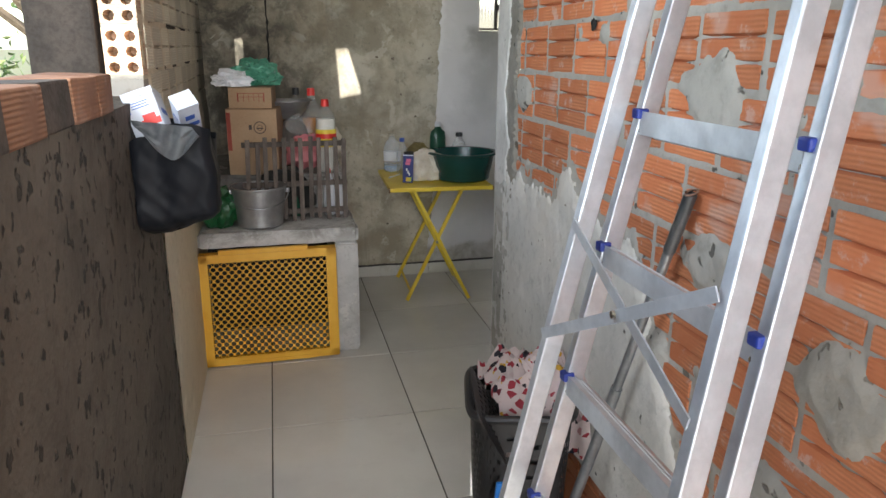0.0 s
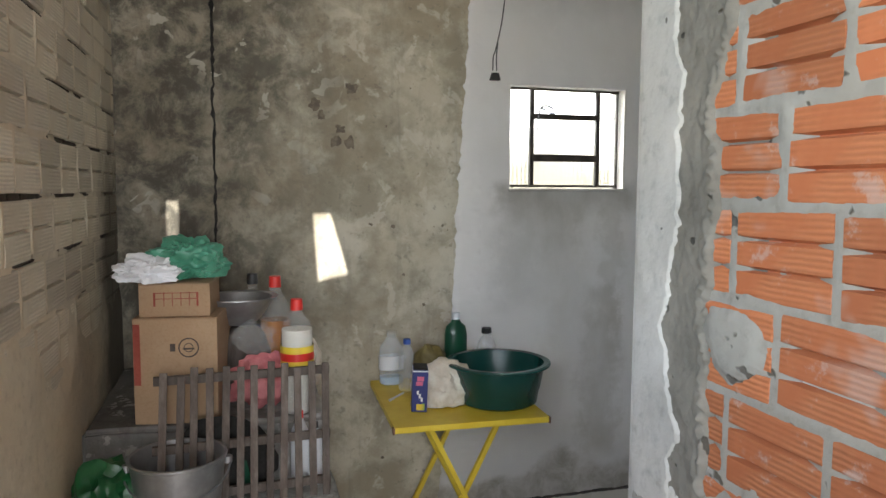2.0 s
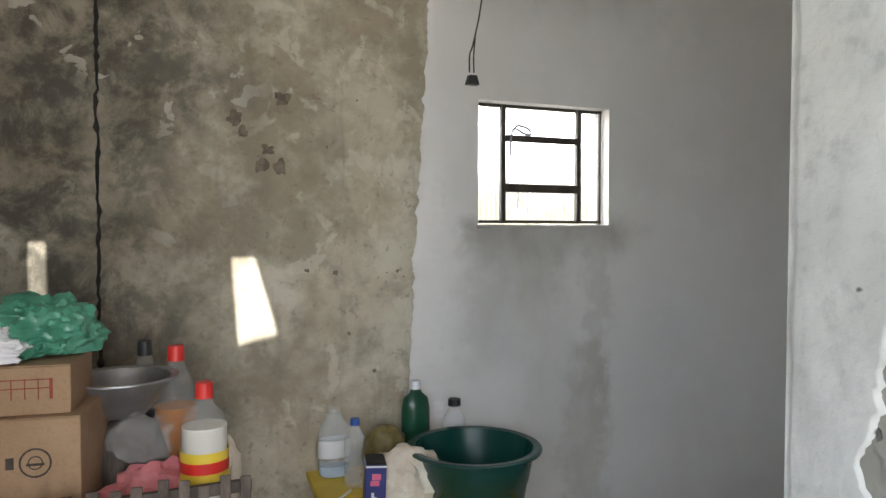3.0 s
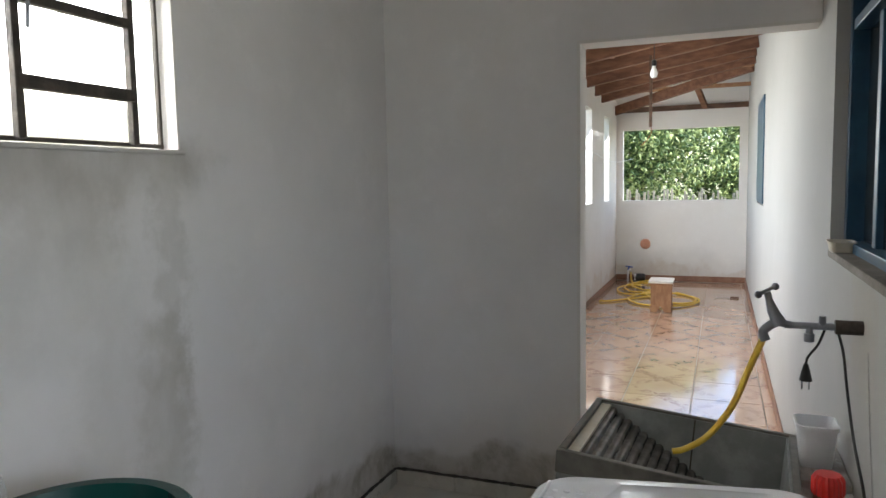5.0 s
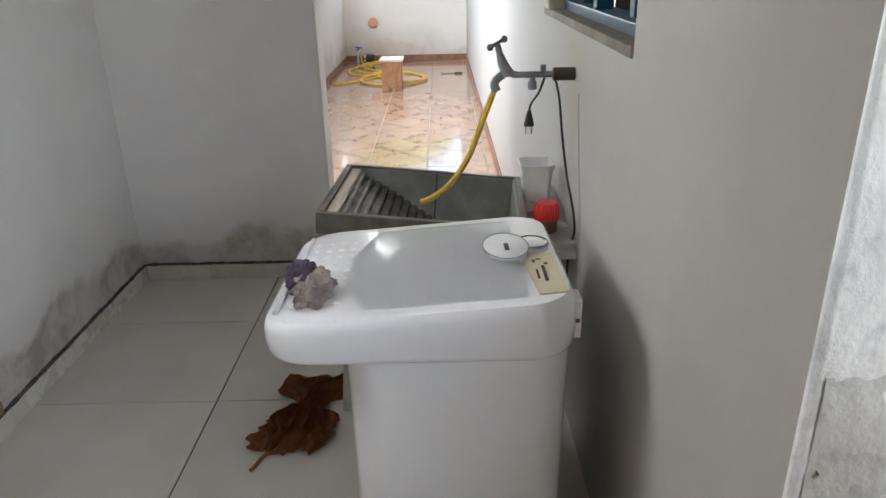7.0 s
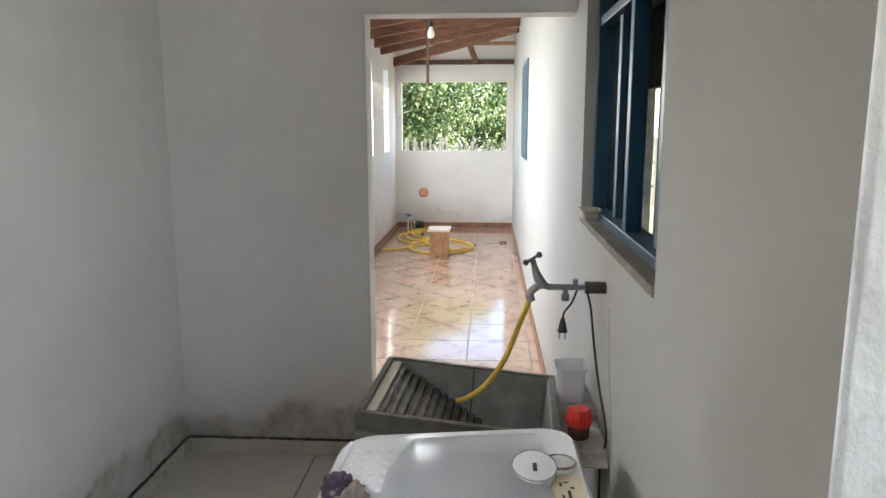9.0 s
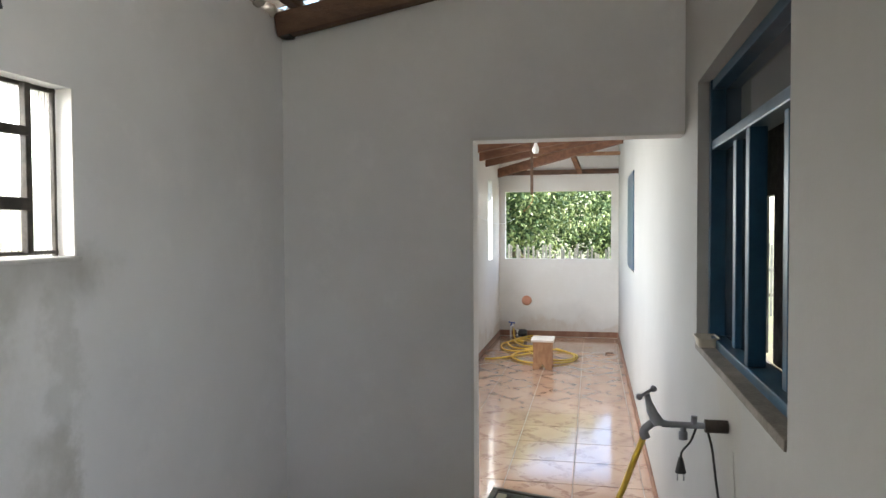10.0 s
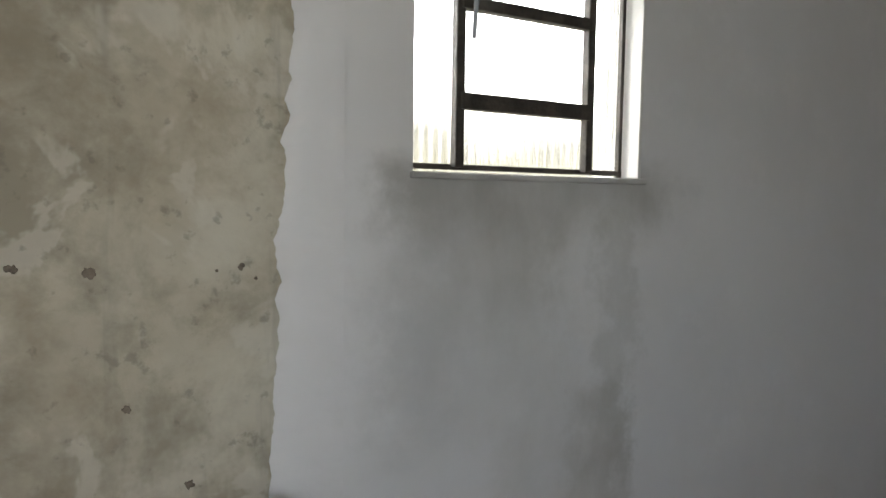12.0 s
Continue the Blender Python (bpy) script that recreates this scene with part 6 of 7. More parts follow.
machine()
bm = B()
crumple(bm, (3.425, 3.150, 0.778), (0.058, 0.036, 0.026), 12, 0.5, 5, 0.757, 2.4)
tagged(part("damp_rag", bm, "grey_cloth", None, "", True), "crumpled grey rag on the machine", "rag")
bm = B()
crumple(bm, (3.475, 3.182, 0.780), (0.048, 0.034, 0.028), 23, 0.5, 5, 0.757, 2.4)
tagged(part("mauve_rag", bm, "mauve_cloth", None, "", True), "crumpled mauve rag on the machine", "rag")


def rag_on_floor(u, v):
    a, b = u * 2 - 1, v * 2 - 1
    # torn, uneven outline with tails
    wide = 0.15 * (0.72 + 0.55 * noise.noise((a * 2.3, 4.0, 1.0)) + 0.25 * noise.noise((a * 7.0, 2.0, 8.0 + (b > 0) * 5)))
    long_ = 0.21 * (1 + 0.30 * noise.noise((b * 3.5, 9.0, 3.0)) + 0.15 * noise.noise((b * 9.0, 5.0, 3.0)))
    x = 4.08 + long_ * a + 0.03 * noise.noise((u * 3, v * 3, 1))
    y = 3.34 + wide * b + 0.05 * noise.noise((u * 3, v * 3, 9)) - 0.05 * a
    ridge = 1 - abs(math.sin(9 * b + 3.5 * a + 4 * noise.noise((u * 2.5, v * 2.5, 3))))
    fade = 1 - 0.85 * max(abs(a), abs(b)) ** 3
    z = 0.008 + (0.045 * ridge + 0.05 * abs(noise.noise((u * 4, v * 4, 4))) + 0.012 * abs(noise.noise((u * 17, v * 15, 5)))) * fade
    return (x, y, z)


cloth_sheet("floor_cloth", "brown cloth crumpled on the tiles", "brown_cloth", 90, 80, rag_on_floor, 0.005)
bm = B()
tube(bm, curve_points([(3.93, 3.41, 0.012), (3.88, 3.40, 0.01), (3.86, 3.44, 0.01), (3.81, 3.46, 0.008), (3.79, 3.47, 0.008)]), 0.006, 7)
tagged(part("cloth_string", bm, "brown_cloth", None, "", True), "loose brown string of the floor cloth", "string")


def laundry_sink():
    ob = thing("laundry_sink", (4.27, 2.93, 0), "dark stone laundry sink with a ribbed washboard", "sink")
    x0, x1, y0, y1, zr = 4.005, 4.525, 2.63, 3.245, 0.742
    t_ = 0.022
    # the whole basin leans towards the house wall
    pivot = Vector((x0, y1, zr))
    lean = Matrix.Translation(pivot) @ pose(0, 0, 0, 4.9, 0, -3.2) @ Matrix.Translation(-pivot)

    def piece(name, bm, material, label="", smooth=False):
        bmesh.ops.transform(bm, matrix=lean, verts=bm.verts[:])
        return part(name, bm, material, ob, label, smooth)
    for name, a in (("rim_front", (x0, x0 + t_, y0, y1)), ("rim_back", (x1 - t_, x1, y0, y1)), ("rim_end", (x0 + t_, x1 - t_, y1 - t_, y1)), ("rim_end", (x0 + t_, x1 - t_, y0, y0 + t_))):
        bm = B()
        box(bm, *a, zr - 0.065, zr, 0.004)
        piece(name, bm, "sink_edge", "dark polished stone edge")
    for name, a in (("basin_wall", (x0 + 0.004, x0 + t_ - 0.002, y0 + 0.004, y1 - 0.004)), ("basin_wall", (x1 - t_ + 0.002, x1 - 0.004, y0 + 0.004, y1 - 0.004))):
        bm = B()
        box(bm, *a, zr - 0.32, zr - 0.066)
        piece(name, bm, "sink_stone")
    bm = B()
    box(bm, x1 - t_ - 0.006, x1 - t_ - 0.001, y0 + t_, y1 - t_, zr - 0.32, zr - 0.006)
    piece("inner_wall", bm, "sink_stone", "pale grey inner side with a joint")
    bm = B()
    box(bm, x1 - t_ - 0.008, x1 - t_ - 0.0055, 2.92, 2.925, zr - 0.25, zr - 0.006)
    piece("joint", bm, "grout")
    bm = B()
    box(bm, x0 + t_, x1 - t_, y0 + t_, y1 - t_, zr - 0.34, zr - 0.32)
    piece("basin_floor", bm, "sink_stone")
    bm = B()
    box(bm, x0 + t_ + 0.001, x1 - t_ - 0.007, y0 + t_ + 0.001, y0 + t_ + 0.006, zr - 0.32, zr - 0.006)
    piece("inner_wall", bm, "sink_stone")
    # washboard: falls from the outer end to the basin floor, with half-round ribs
    a, b = Vector((0, y1 - t_ - 0.03, zr - 0.018)), Vector((0, 2.875, zr - 0.205))
    bm = B()
    n = 12
    per = 8
    rows = []
    dirv = b - a
    nrm = Vector((0, -dirv.z, dirv.y)).normalized()
    if nrm.z < 0:
        nrm = -nrm
    for i in range(n * per + 1):
        s = i / (n * per)
        p = a + dirv * s + nrm * 0.010 * abs(math.sin(math.pi * s * n))
        rows.append([bm.verts.new((x, p.y, p.z)) for x in (x0 + t_ + 0.012, x1 - t_ - 0.008)])
    for p, q in zip(rows, rows[1:]):
        bm.faces.new((p[0], p[1], q[1], q[0]))
    piece("washboard", bm, "washboard_stone", "ribbed dark washboard, wet and shiny", True)
    bm = B()
    box(bm, x0 + t_ + 0.001, x1 - t_ - 0.007, y1 - t_ - 0.034, y1 - t_ - 0.001, zr - 0.06, zr - 0.008, 0.003)
    piece("washboard_end", bm, "sink_cream", "cream-coloured worn strip")
    for xa_, xb_, z_ in ((4.005, 4.235, 0.628), (4.235, 4.525, 0.650)):
        bm = B()
        box(bm, xa_, xb_, YH + 0.004, 2.629, z_ - 0.05, z_, 0.004)
        part("ledge", bm, "hearth_cement", ob, "rough cement ledge against the wall")
    for y in (2.66, 3.08):
        bm = B()
        box(bm, x0 + 0.06, x1 - 0.05, y, y + 0.09, 0.058 if y < 3 else 0.022, zr - 0.34, 0.006)
        piece("support", bm, "hearth_cement")


laundry_sink()

pot_ = thing("plastic_pot", (4.37, 2.57, 0.74), "tapered white plastic container on the sink", "container")
bm = B()
lv = [[(4.375 + x * k, 2.565 + y * k, z) for x, y in rounded(0.115, 0.105, 0.2, 5)] for z, k in ((0.6505, 0.78), (0.7075, 0.88), (0.7625, 0.97), (0.7635, 1.06), (0.7745, 1.07), (0.7755, 1.0), (0.7575, 0.93), (0.6595, 0.74))]
stack(bm, lv)
part("side", bm, "white_plastic", pot_, "", True)
jar = thing("jar", (4.115, 2.565, 0.629), "brown jar with a ribbed red lid beside the sink", "jar")
bm = B()
lathe(bm, 4.115, 2.565, [(0, 0.629), (0.032, 0.629), (0.034, 0.633), (0.034, 0.673), (0, 0.675)], 20)
part("body", bm, "rust", jar, "", True)
bm = B()
prof = [(0.036, 0.669), (0.038, 0.674), (0.037, 0.709), (0.029, 0.721), (0, 0.723)]
lathe(bm, 4.115, 2.565, prof, 40)
for v in bm.verts:
    d = Vector((v.co.x - 4.115, v.co.y - 2.565, 0))
    if d.length > 0.026:
        v.co += d.normalized() * (0.002 if (round(math.degrees(math.atan2(d.y, d.x)) / 9) % 2) else -0.001)
part("lid", bm, "red_plastic", jar, "ribbed red lid", True)


def tap():
    ob = thing("wall_tap", (4.19, YH, 1.09), "grey plastic wall tap with a yellow hose", "tap")
    x, z = 4.19, 1.088
    bm = B()
    tube(bm, [(x, YH + 0.002, z), (x, YH + 0.065, z)], 0.019, 16)
    part("wall_socket", bm, "post_dark", ob, "dark brown wall socket", True)
    bm = B()
    tube(bm, [(x, YH + 0.06, z), (x, YH + 0.185, z)], 0.0095, 14)
    part("spout_pipe", bm, "tap_plastic", ob, "", True)
    bm = B()
    tube(bm, curve_points([(x, YH + 0.17, z), (x, YH + 0.205, z + 0.004), (x, YH + 0.235, z - 0.02), (x, YH + 0.230, z - 0.045)]), [0.0105] * 9 + [0.0125] * 9 + [0.0135] * 7, 14)
    part("spout", bm, "tap_plastic", ob, "", True)
    bm = B()
    tube(bm, curve_points([(x, YH + 0.195, z), (x, YH + 0.215, z + 0.04), (x, YH + 0.228, z + 0.085)]), [0.019, 0.019, 0.0185, 0.018, 0.017, 0.016, 0.015, 0.015, 0.0145, 0.013, 0.012, 0.011] + [0.0095] * 5, 14)
    part("valve", bm, "tap_plastic", ob, "", True)
    bm = B()
    tube(bm, [(x - 0.012, YH + 0.250, z + 0.080), (x + 0.012, YH + 0.208, z + 0.100)], 0.0050, 10)
    for s in (0, 1):
        p = Vector((x - 0.012, YH + 0.250, z + 0.080)).lerp(Vector((x + 0.012, YH + 0.208, z + 0.100)), s)
        bmesh.ops.create_icosphere(bm, subdivisions=2, radius=0.0105, matrix=Matrix.Translation(p))
    part("handle", bm, "tap_plastic", ob, "", True)
    bm = B()
    for y, dz in ((0.095, 0.017), (0.125, -0.025)):
        tube(bm, [(x, YH + y, z), (x, YH + y, z + dz * 1.6)], 0.009, 10)
    tube(bm, [(x, YH + 0.125, z - 0.02), (x, YH + 0.125, z - 0.042)], 0.013, 10)
    part("side_outlet", bm, "tap_plastic", ob, "", True)
    bm = B()
    tube(bm, curve_points([(x, YH + 0.231, z - 0.03), (x + 0.005, YH + 0.265, z - 0.12), (x + 0.01, YH + 0.31, z - 0.24), (x + 0.012, YH + 0.37, z - 0.33), (x + 0.01, YH + 0.43, z - 0.375), (x + 0.005, YH + 0.465, z - 0.385)]), 0.009, 12)
    part("hose", bm, "yellow_hose", ob, "short yellow hose into the sink", True)


tap()
cord = thing("power_cord", (4.28, 2.6, 0.93), "black cord with a two-pin plug hanging from the tap", "cord")
bm = B()
tube(bm, curve_points([(4.20, YH + 0.088, 1.077), (4.225, YH + 0.10, 1.03), (4.27, YH + 0.118, 0.985), (4.277, YH + 0.121, 0.955)]), 0.0035, 8)
part("flex", bm, "cord_black", cord, "", True)
bm = B()
tube(bm, [(4.277, YH + 0.121, 0.965), (4.277, YH + 0.121, 0.945), (4.277, YH + 0.121, 0.918)], [0.006, 0.011, 0.017], 10)
plug = part("plug", bm, "cord_black", cord, "", True)
for s in (-1, 1):
    bm = B()
    tube(bm, [(4.277, YH + 0.121 + s * 0.009, 0.92), (4.277, YH + 0.121 + s * 0.009, 0.893)], 0.0024, 6)
    part("pin", bm, "steel_pipe", plug)
bm = B()
tube(bm, curve_points([(4.19, YH + 0.058, 1.075), (4.185, YH + 0.045, 1.02), (4.17, YH + 0.035, 0.92), (4.13, YH + 0.022, 0.80), (4.05, YH + 0.012, 0.71), (4.03, YH + 0.010, 0.65), (4.06, YH + 0.018, 0.58), (4.00, YH + 0.03, 0.45), (3.9, YH + 0.05, 0.3)]), 0.0036, 8)
tagged(part("machine_cord", bm, "cord_black", None, "", True), "black cord running down behind the machine", "cord")
bm = B()
tube(bm, curve_points([(4.12, YH + 0.001, 1.04), (4.06, YH + 0.001, 0.85), (4.0, YH + 0.001, 0.7), (3.97, YH + 0.001, 0.55)]), 0.0018, 6)
tagged(part("painted_cable", bm, "house_paint", None, "", True), "cable painted over on the wall", "cable")

bm = B()
lv = [[(4.735 + x * k, YH - 0.02 + y * k, z) for x, y in rounded(0.12, 0.075, 0.25, 6)] for z, k in ((W1[2], 0.82), (W1[2] + 0.018, 0.9), (W1[2] + 0.030, 0.97), (W1[2] + 0.0305, 1.05), (W1[2] + 0.035, 1.05), (W1[2] + 0.035, 0.96), (W1[2] + 0.01, 0.85))]
stack(bm, lv)
tagged(part("soap_dish", bm, "sink_cream", None, "", True), "worn cream soap dish on the window sill", "dish")

# skirting of the laundry: tiles with a grimy line on top
for seed, (a, b, wall) in enumerate(((2.29, XE - 0.012, "n"), (3.415, YB - 0.013, "e"))):
    ob = structure("baseboard", B(), "grout", "cream tile skirting with a grimy top edge", "skirting")
    p = a
    while p < b - 0.02:
        q = min(p + 0.585, b)
        bm = B()
        if wall == "n":
            box(bm, p + 0.0015, q - 0.0015, YB - 0.012, YB - 0.001, 0.001, 0.072, 0.002)
        else:
            box(bm, XE - 0.012, XE - 0.001, p + 0.0015, q - 0.0015, 0.001, 0.072, 0.002)
        part("tile", bm, "skirting_tile", ob)
        p = q
    bm = B()
    n = int((b - a) / 0.02)
    pts = []
    for i in range(n + 1):
        u = a + (b - a) * i / n
        z = 0.078 + 0.004 * noise.noise((u * 8, seed, 1))
        pts.append((u, YB - 0.006, z) if wall == "n" else (XE - 0.006, u, z))
    tube(bm, pts, [0.007 + 0.005 * noise.noise((i * 0.7, 3, seed)) for i in range(n + 1)], 6)
    part("grimy_edge", bm, "black_grime", ob, "dark grimy top edge")

# mortar dabs between wall and roof
bm = B()
rng = random.Random(9)
x = 2.0
while x < 5.2:
    crumple(bm, (x, YB + 0.02, 2.675), (rng.uniform(0.03, 0.05), 0.05, 0.034), x, 0.4, 2)
    x += rng.uniform(0.11, 0.15)
tagged(part("mortar_dabs", bm, "patch_cement", None, "", True), "mortar dabs under the roofing", "mortar", "", "stuff")

# ---- veranda things ----
stool = thing("stool", (10.45, 3.44, 0), "small wooden stool with a pale worn top", "stool")
bm = B()
box(bm, 10.27, 10.63, 3.31, 3.575, 0.325, 0.35, 0.004)
part("seat", bm, "stool_top", stool)
for x in (10.30, 10.58):
    bm = B()
    box(bm, x, x + 0.022, 3.335, 3.55, 0.07, 0.3245)
    for a, b, c in ((3.33, 3.40, 3.4425), (3.555, 3.485, 3.4425)):
        vs = [[bm.verts.new((u, y, z)) for y, z in ((a, 0.0), (b, 0.0), (c, 0.0695), (a, 0.0695))] for u in (x, x + 0.022)]
        for k in range(4):
            bm.faces.new((vs[0][k], vs[0][(k + 1) % 4], vs[1][(k + 1) % 4], vs[1][k]))
        bm.faces.new(vs[0])
        bm.faces.new(vs[1])
    bmesh.ops.recalc_face_normals(bm, faces=bm.faces[:])
    part("leg_board", bm, "stool_wood", stool, "leg board with a notch cut in its foot")
bm = B()
box(bm, 10.32, 10.58, 3.43, 3.455, 0.14, 0.20, 0.003)
part("stretcher", bm, "stool_wood", stool)

hose = thing("garden_hose", (11.4, 3.7, 0), "yellow garden hose coiled loosely on the tiles", "hose")
bm = B()
pts = [(12.78, 4.05, 0.12), (12.5, 4.0, 0.02)]
for k in range(30):
    a = k * 0.55
    pts.append((11.75 + 0.5 * math.cos(a) + 0.02 * k, 3.85 + 0.28 * math.sin(a) - 0.006 * k, 0.014 + 0.004 * (k % 4)))
for k in range(16):
    a = -0.5 + k * 0.45
    pts.append((11.1 + 0.5 * math.cos(a), 3.55 - 0.45 * math.sin(a) - 0.01 * k, 0.014 + 0.004 * (k % 3)))
pts += [(10.9, 4.0, 0.014), (10.8, 4.2, 0.014)]
tube(bm, curve_points(pts, 5), 0.012, 8)
part("coil", bm, "yellow_hose", hose, "", True)
bm = B()
tube(bm, curve_points([(11.7, 3.35, 0.014), (11.3, 3.12, 0.014), (11.0, 3.11, 0.014), (10.85, 3.25, 0.014), (10.95, 3.5, 0.014), (11.4, 3.7, 0.02)]), 0.012, 8)
part("loop", bm, "yellow_hose", hose, "", True)

tool = thing("hand_tool", (11.5, 2.72, 0), "dark hand sickle lying on the tiles", "tool")
bm = B()
beam(bm, (11.48, 2.60, 0.012), (11.48, 2.70, 0.012), 0.03, 0.02, 0.004)
part("handle", bm, "dark_timber", tool)
bm = B()
beam(bm, (11.48, 2.70, 0.010), (11.47, 2.86, 0.010), 0.018, 0.006, 0.001)
beam(bm, (11.47, 2.86, 0.010), (11.40, 2.87, 0.010), 0.016, 0.006, 0.001)
part("blade", bm, "steel_pipe", tool)

floor_tap = thing("garden_tap", (12.75, 4.07, 0), "white floor pipe with a small tap in the veranda corner", "tap")
bm = B()
tube(bm, [(12.74, 4.09, 0), (12.74, 4.09, 0.16), (12.70, 4.05, 0.18)], 0.014, 10)
part("riser", bm, "white_plastic", floor_tap, "", True)
bm = B()
tube(bm, [(12.74, 4.09, 0.16), (12.72, 4.07, 0.215)], 0.012, 8)
tube(bm, [(12.70, 4.02, 0.215), (12.74, 4.12, 0.222)], 0.010, 8)
part("handle", bm, "box_mark_blue", floor_tap, "", True)
pump = thing("water_pump", (12.72, 3.92, 0), "small dark water pump in the veranda corner", "pump")
bm = B()
tube(bm, [(12.70, 3.84, 0.065), (12.70, 3.86, 0.065), (12.70, 4.0, 0.065)], [0.045, 0.06, 0.06], 16)
part("motor", bm, "black_plastic", pump, "", True)
bm = B()
tube(bm, [(12.66, 3.98, 0.03), (12.66, 3.98, 0.12)], 0.02, 10)
part("inlet", bm, "white_plastic", pump, "", True)
bm = B()
box(bm, 12.64, 12.77, 3.84, 4.0, 0, 0.015, 0.003)
part("base", bm, "steel_pipe", pump)

bm = B()
lathe(bm, 0, 0, [(0, 0.03), (0.05, 0.028), (0.07, 0.012), (0.075, 0), (0, 0)], 24)
bmesh.ops.transform(bm, matrix=pose(XV, 3.857, 0.545, 0, -90, 0), verts=bm.verts[:])
tagged(part("wall_outlet", bm, "terracotta_disc", None, "", True), "round terracotta wall outlet cover", "outlet")

lamp = thing("pendant_bulb", (8.1, 3.344, 2.33), "white glass bulb hanging on a wire", "lamp")
bm = B()
lathe(bm, 8.1, 3.344, [(0, 2.295), (0.022, 2.300), (0.031, 2.325), (0.024, 2.355), (0.014, 2.375), (0.014, 2.390), (0, 2.390)], 20)
part("bulb", bm, "bulb_glass", lamp, "", True)
bm = B()
lathe(bm, 8.1, 3.344, [(0, 2.388), (0.019, 2.388), (0.019, 2.430), (0.008, 2.440), (0, 2.440)], 14)
part("socket", bm, "cord_black", lamp, "", True)
bm = B()
tube(bm, [(8.1, 3.344, 2.430), (8.1, 3.344, 2.935)], 0.003, 6)
part("wire", bm, "cord_black", lamp)
stick = thing("hanging_stick", (9.69, 3.51, 2.02), "dark wooden stick hanging from a rafter", "stick")
bm = B()
beam(bm, (9.69, 3.51, 2.02), (9.69, 3.51, 2.74), 0.035, 0.03, 0.004)
part("bar", bm, "dark_timber", stick)
bm = B()
tube(bm, curve_points([(9.69, 3.51, 2.03), (9.69, 3.50, 1.97), (9.72, 3.54, 1.90), (9.7, 3.60, 1.84)]), 0.004, 6)
part("string", bm, "brown_cloth", stick)
bm = B()
tube(bm, curve_points([(9.0, YV - 0.02, 1.95), (10.9, YV - 0.2, 1.72), (12.85, YV - 0.25, 1.80)]), 0.003, 6)
tagged(part("clothes_line", bm, "white_plastic", None, "", True), "thin washing line along the veranda", "line")

# ---- pieces: floor tiles ----
PX, PY = 0.584, 0.614


def tile_mesh(name, w, d, material):
    bm = B()
    box(bm, -w / 2, w / 2, -d / 2, d / 2, -0.006, 0.0, 0.0015)
    return mesh_of(name, bm, material)


tm = tile_mesh("tile", PX - 0.005, PY - 0.005, "grey_tile")
for i in range(-2, 6):
    for j in range(-7, 4):
        x0, y0 = 2.412 + PX * i, 2.452 + PY * j
        xa_, xb_ = max(x0, XL), min(x0 + PX, XE + 0.13)
        ya_, yb_ = max(y0, -2.4), (YB if y0 + PY > YB - 0.05 else y0 + PY)
        if xb_ - xa_ < 0.03 or yb_ - ya_ < 0.03 or (xa_ > XB + 0.1 and yb_ < YH):
            continue
        if xb_ - xa_ > PX - 0.01 and abs(yb_ - ya_ - PY) < 0.002:
            ob = part("tile", tm, "grey_tile", floor)
        else:
            ob = part("tile", tile_mesh("tile", xb_ - xa_ - 0.005, yb_ - ya_ - 0.005, "grey_tile"), "grey_tile", floor)
        ob.matrix_basis = Matrix.Translation(((xa_ + xb_) / 2, (ya_ + yb_) / 2, 0))

VP = 0.441
vm = tile_mesh("tile", VP - 0.006, VP - 0.006, "veranda_tile")
for i in range(17):
    for j in range(-1, 4):
        x0, y0 = 5.31 + VP * i, 2.992 + VP * (j - 1)
        xa_, xb_ = max(x0, XE + 0.13), min(x0 + VP, XV)
        ya_, yb_ = max(y0, YH), min(y0 + VP, YV)
        if xb_ - xa_ < 0.03 or yb_ - ya_ < 0.03:
            continue
        if xb_ - xa_ > VP - 0.01 and yb_ - ya_ > VP - 0.01:
            ob = part("tile", vm, "veranda_tile", veranda_floor)
        else:
            ob = part("tile", tile_mesh("tile", xb_ - xa_ - 0.004, yb_ - ya_ - 0.004, "veranda_tile"), "veranda_tile", veranda_floor)
        ob.matrix_basis = Matrix.Translation(((xa_ + xb_) / 2, (ya_ + yb_) / 2, 0))


# ---- pieces: hollow bricks ----
def hollow_brick(length, height, depth, material, g=0.006, bands=3):
    """Face of an extruded brick: bands parted by grooves; it faces -x, its length runs along y."""
    bm = B()
    prof = []
    e = 0.0025
    for k in range(bands):
        z0, z1 = -height / 2 + height * k / bands, -height / 2 + height * (k + 1) / bands
        prof += [(e + g * (k > 0), z0 + 0.0008), (0.0, z0 + 0.006), (0.0, z1 - 0.005), (e + g * (k < bands - 1), z1 - 0.0008)]
    prof = [(depth, -height / 2)] + prof + [(depth, height / 2)]
    a = [bm.verts.new((x, -length / 2, z)) for x, z in prof]
    b = [bm.verts.new((x, length / 2, z)) for x, z in prof]
    for i in range(len(prof) - 1):
        bm.faces.new((a[i], a[i + 1], b[i + 1], b[i]))
    bm.faces.new(a[::-1])
    bm.faces.new(b)
    bmesh.ops.recalc_face_normals(bm, faces=bm.faces[:])
    return mesh_of("brick", bm, material)


CZ, CY, RZ = 0.154, 0.210, 1.256
BL, BH = 0.190, 0.141


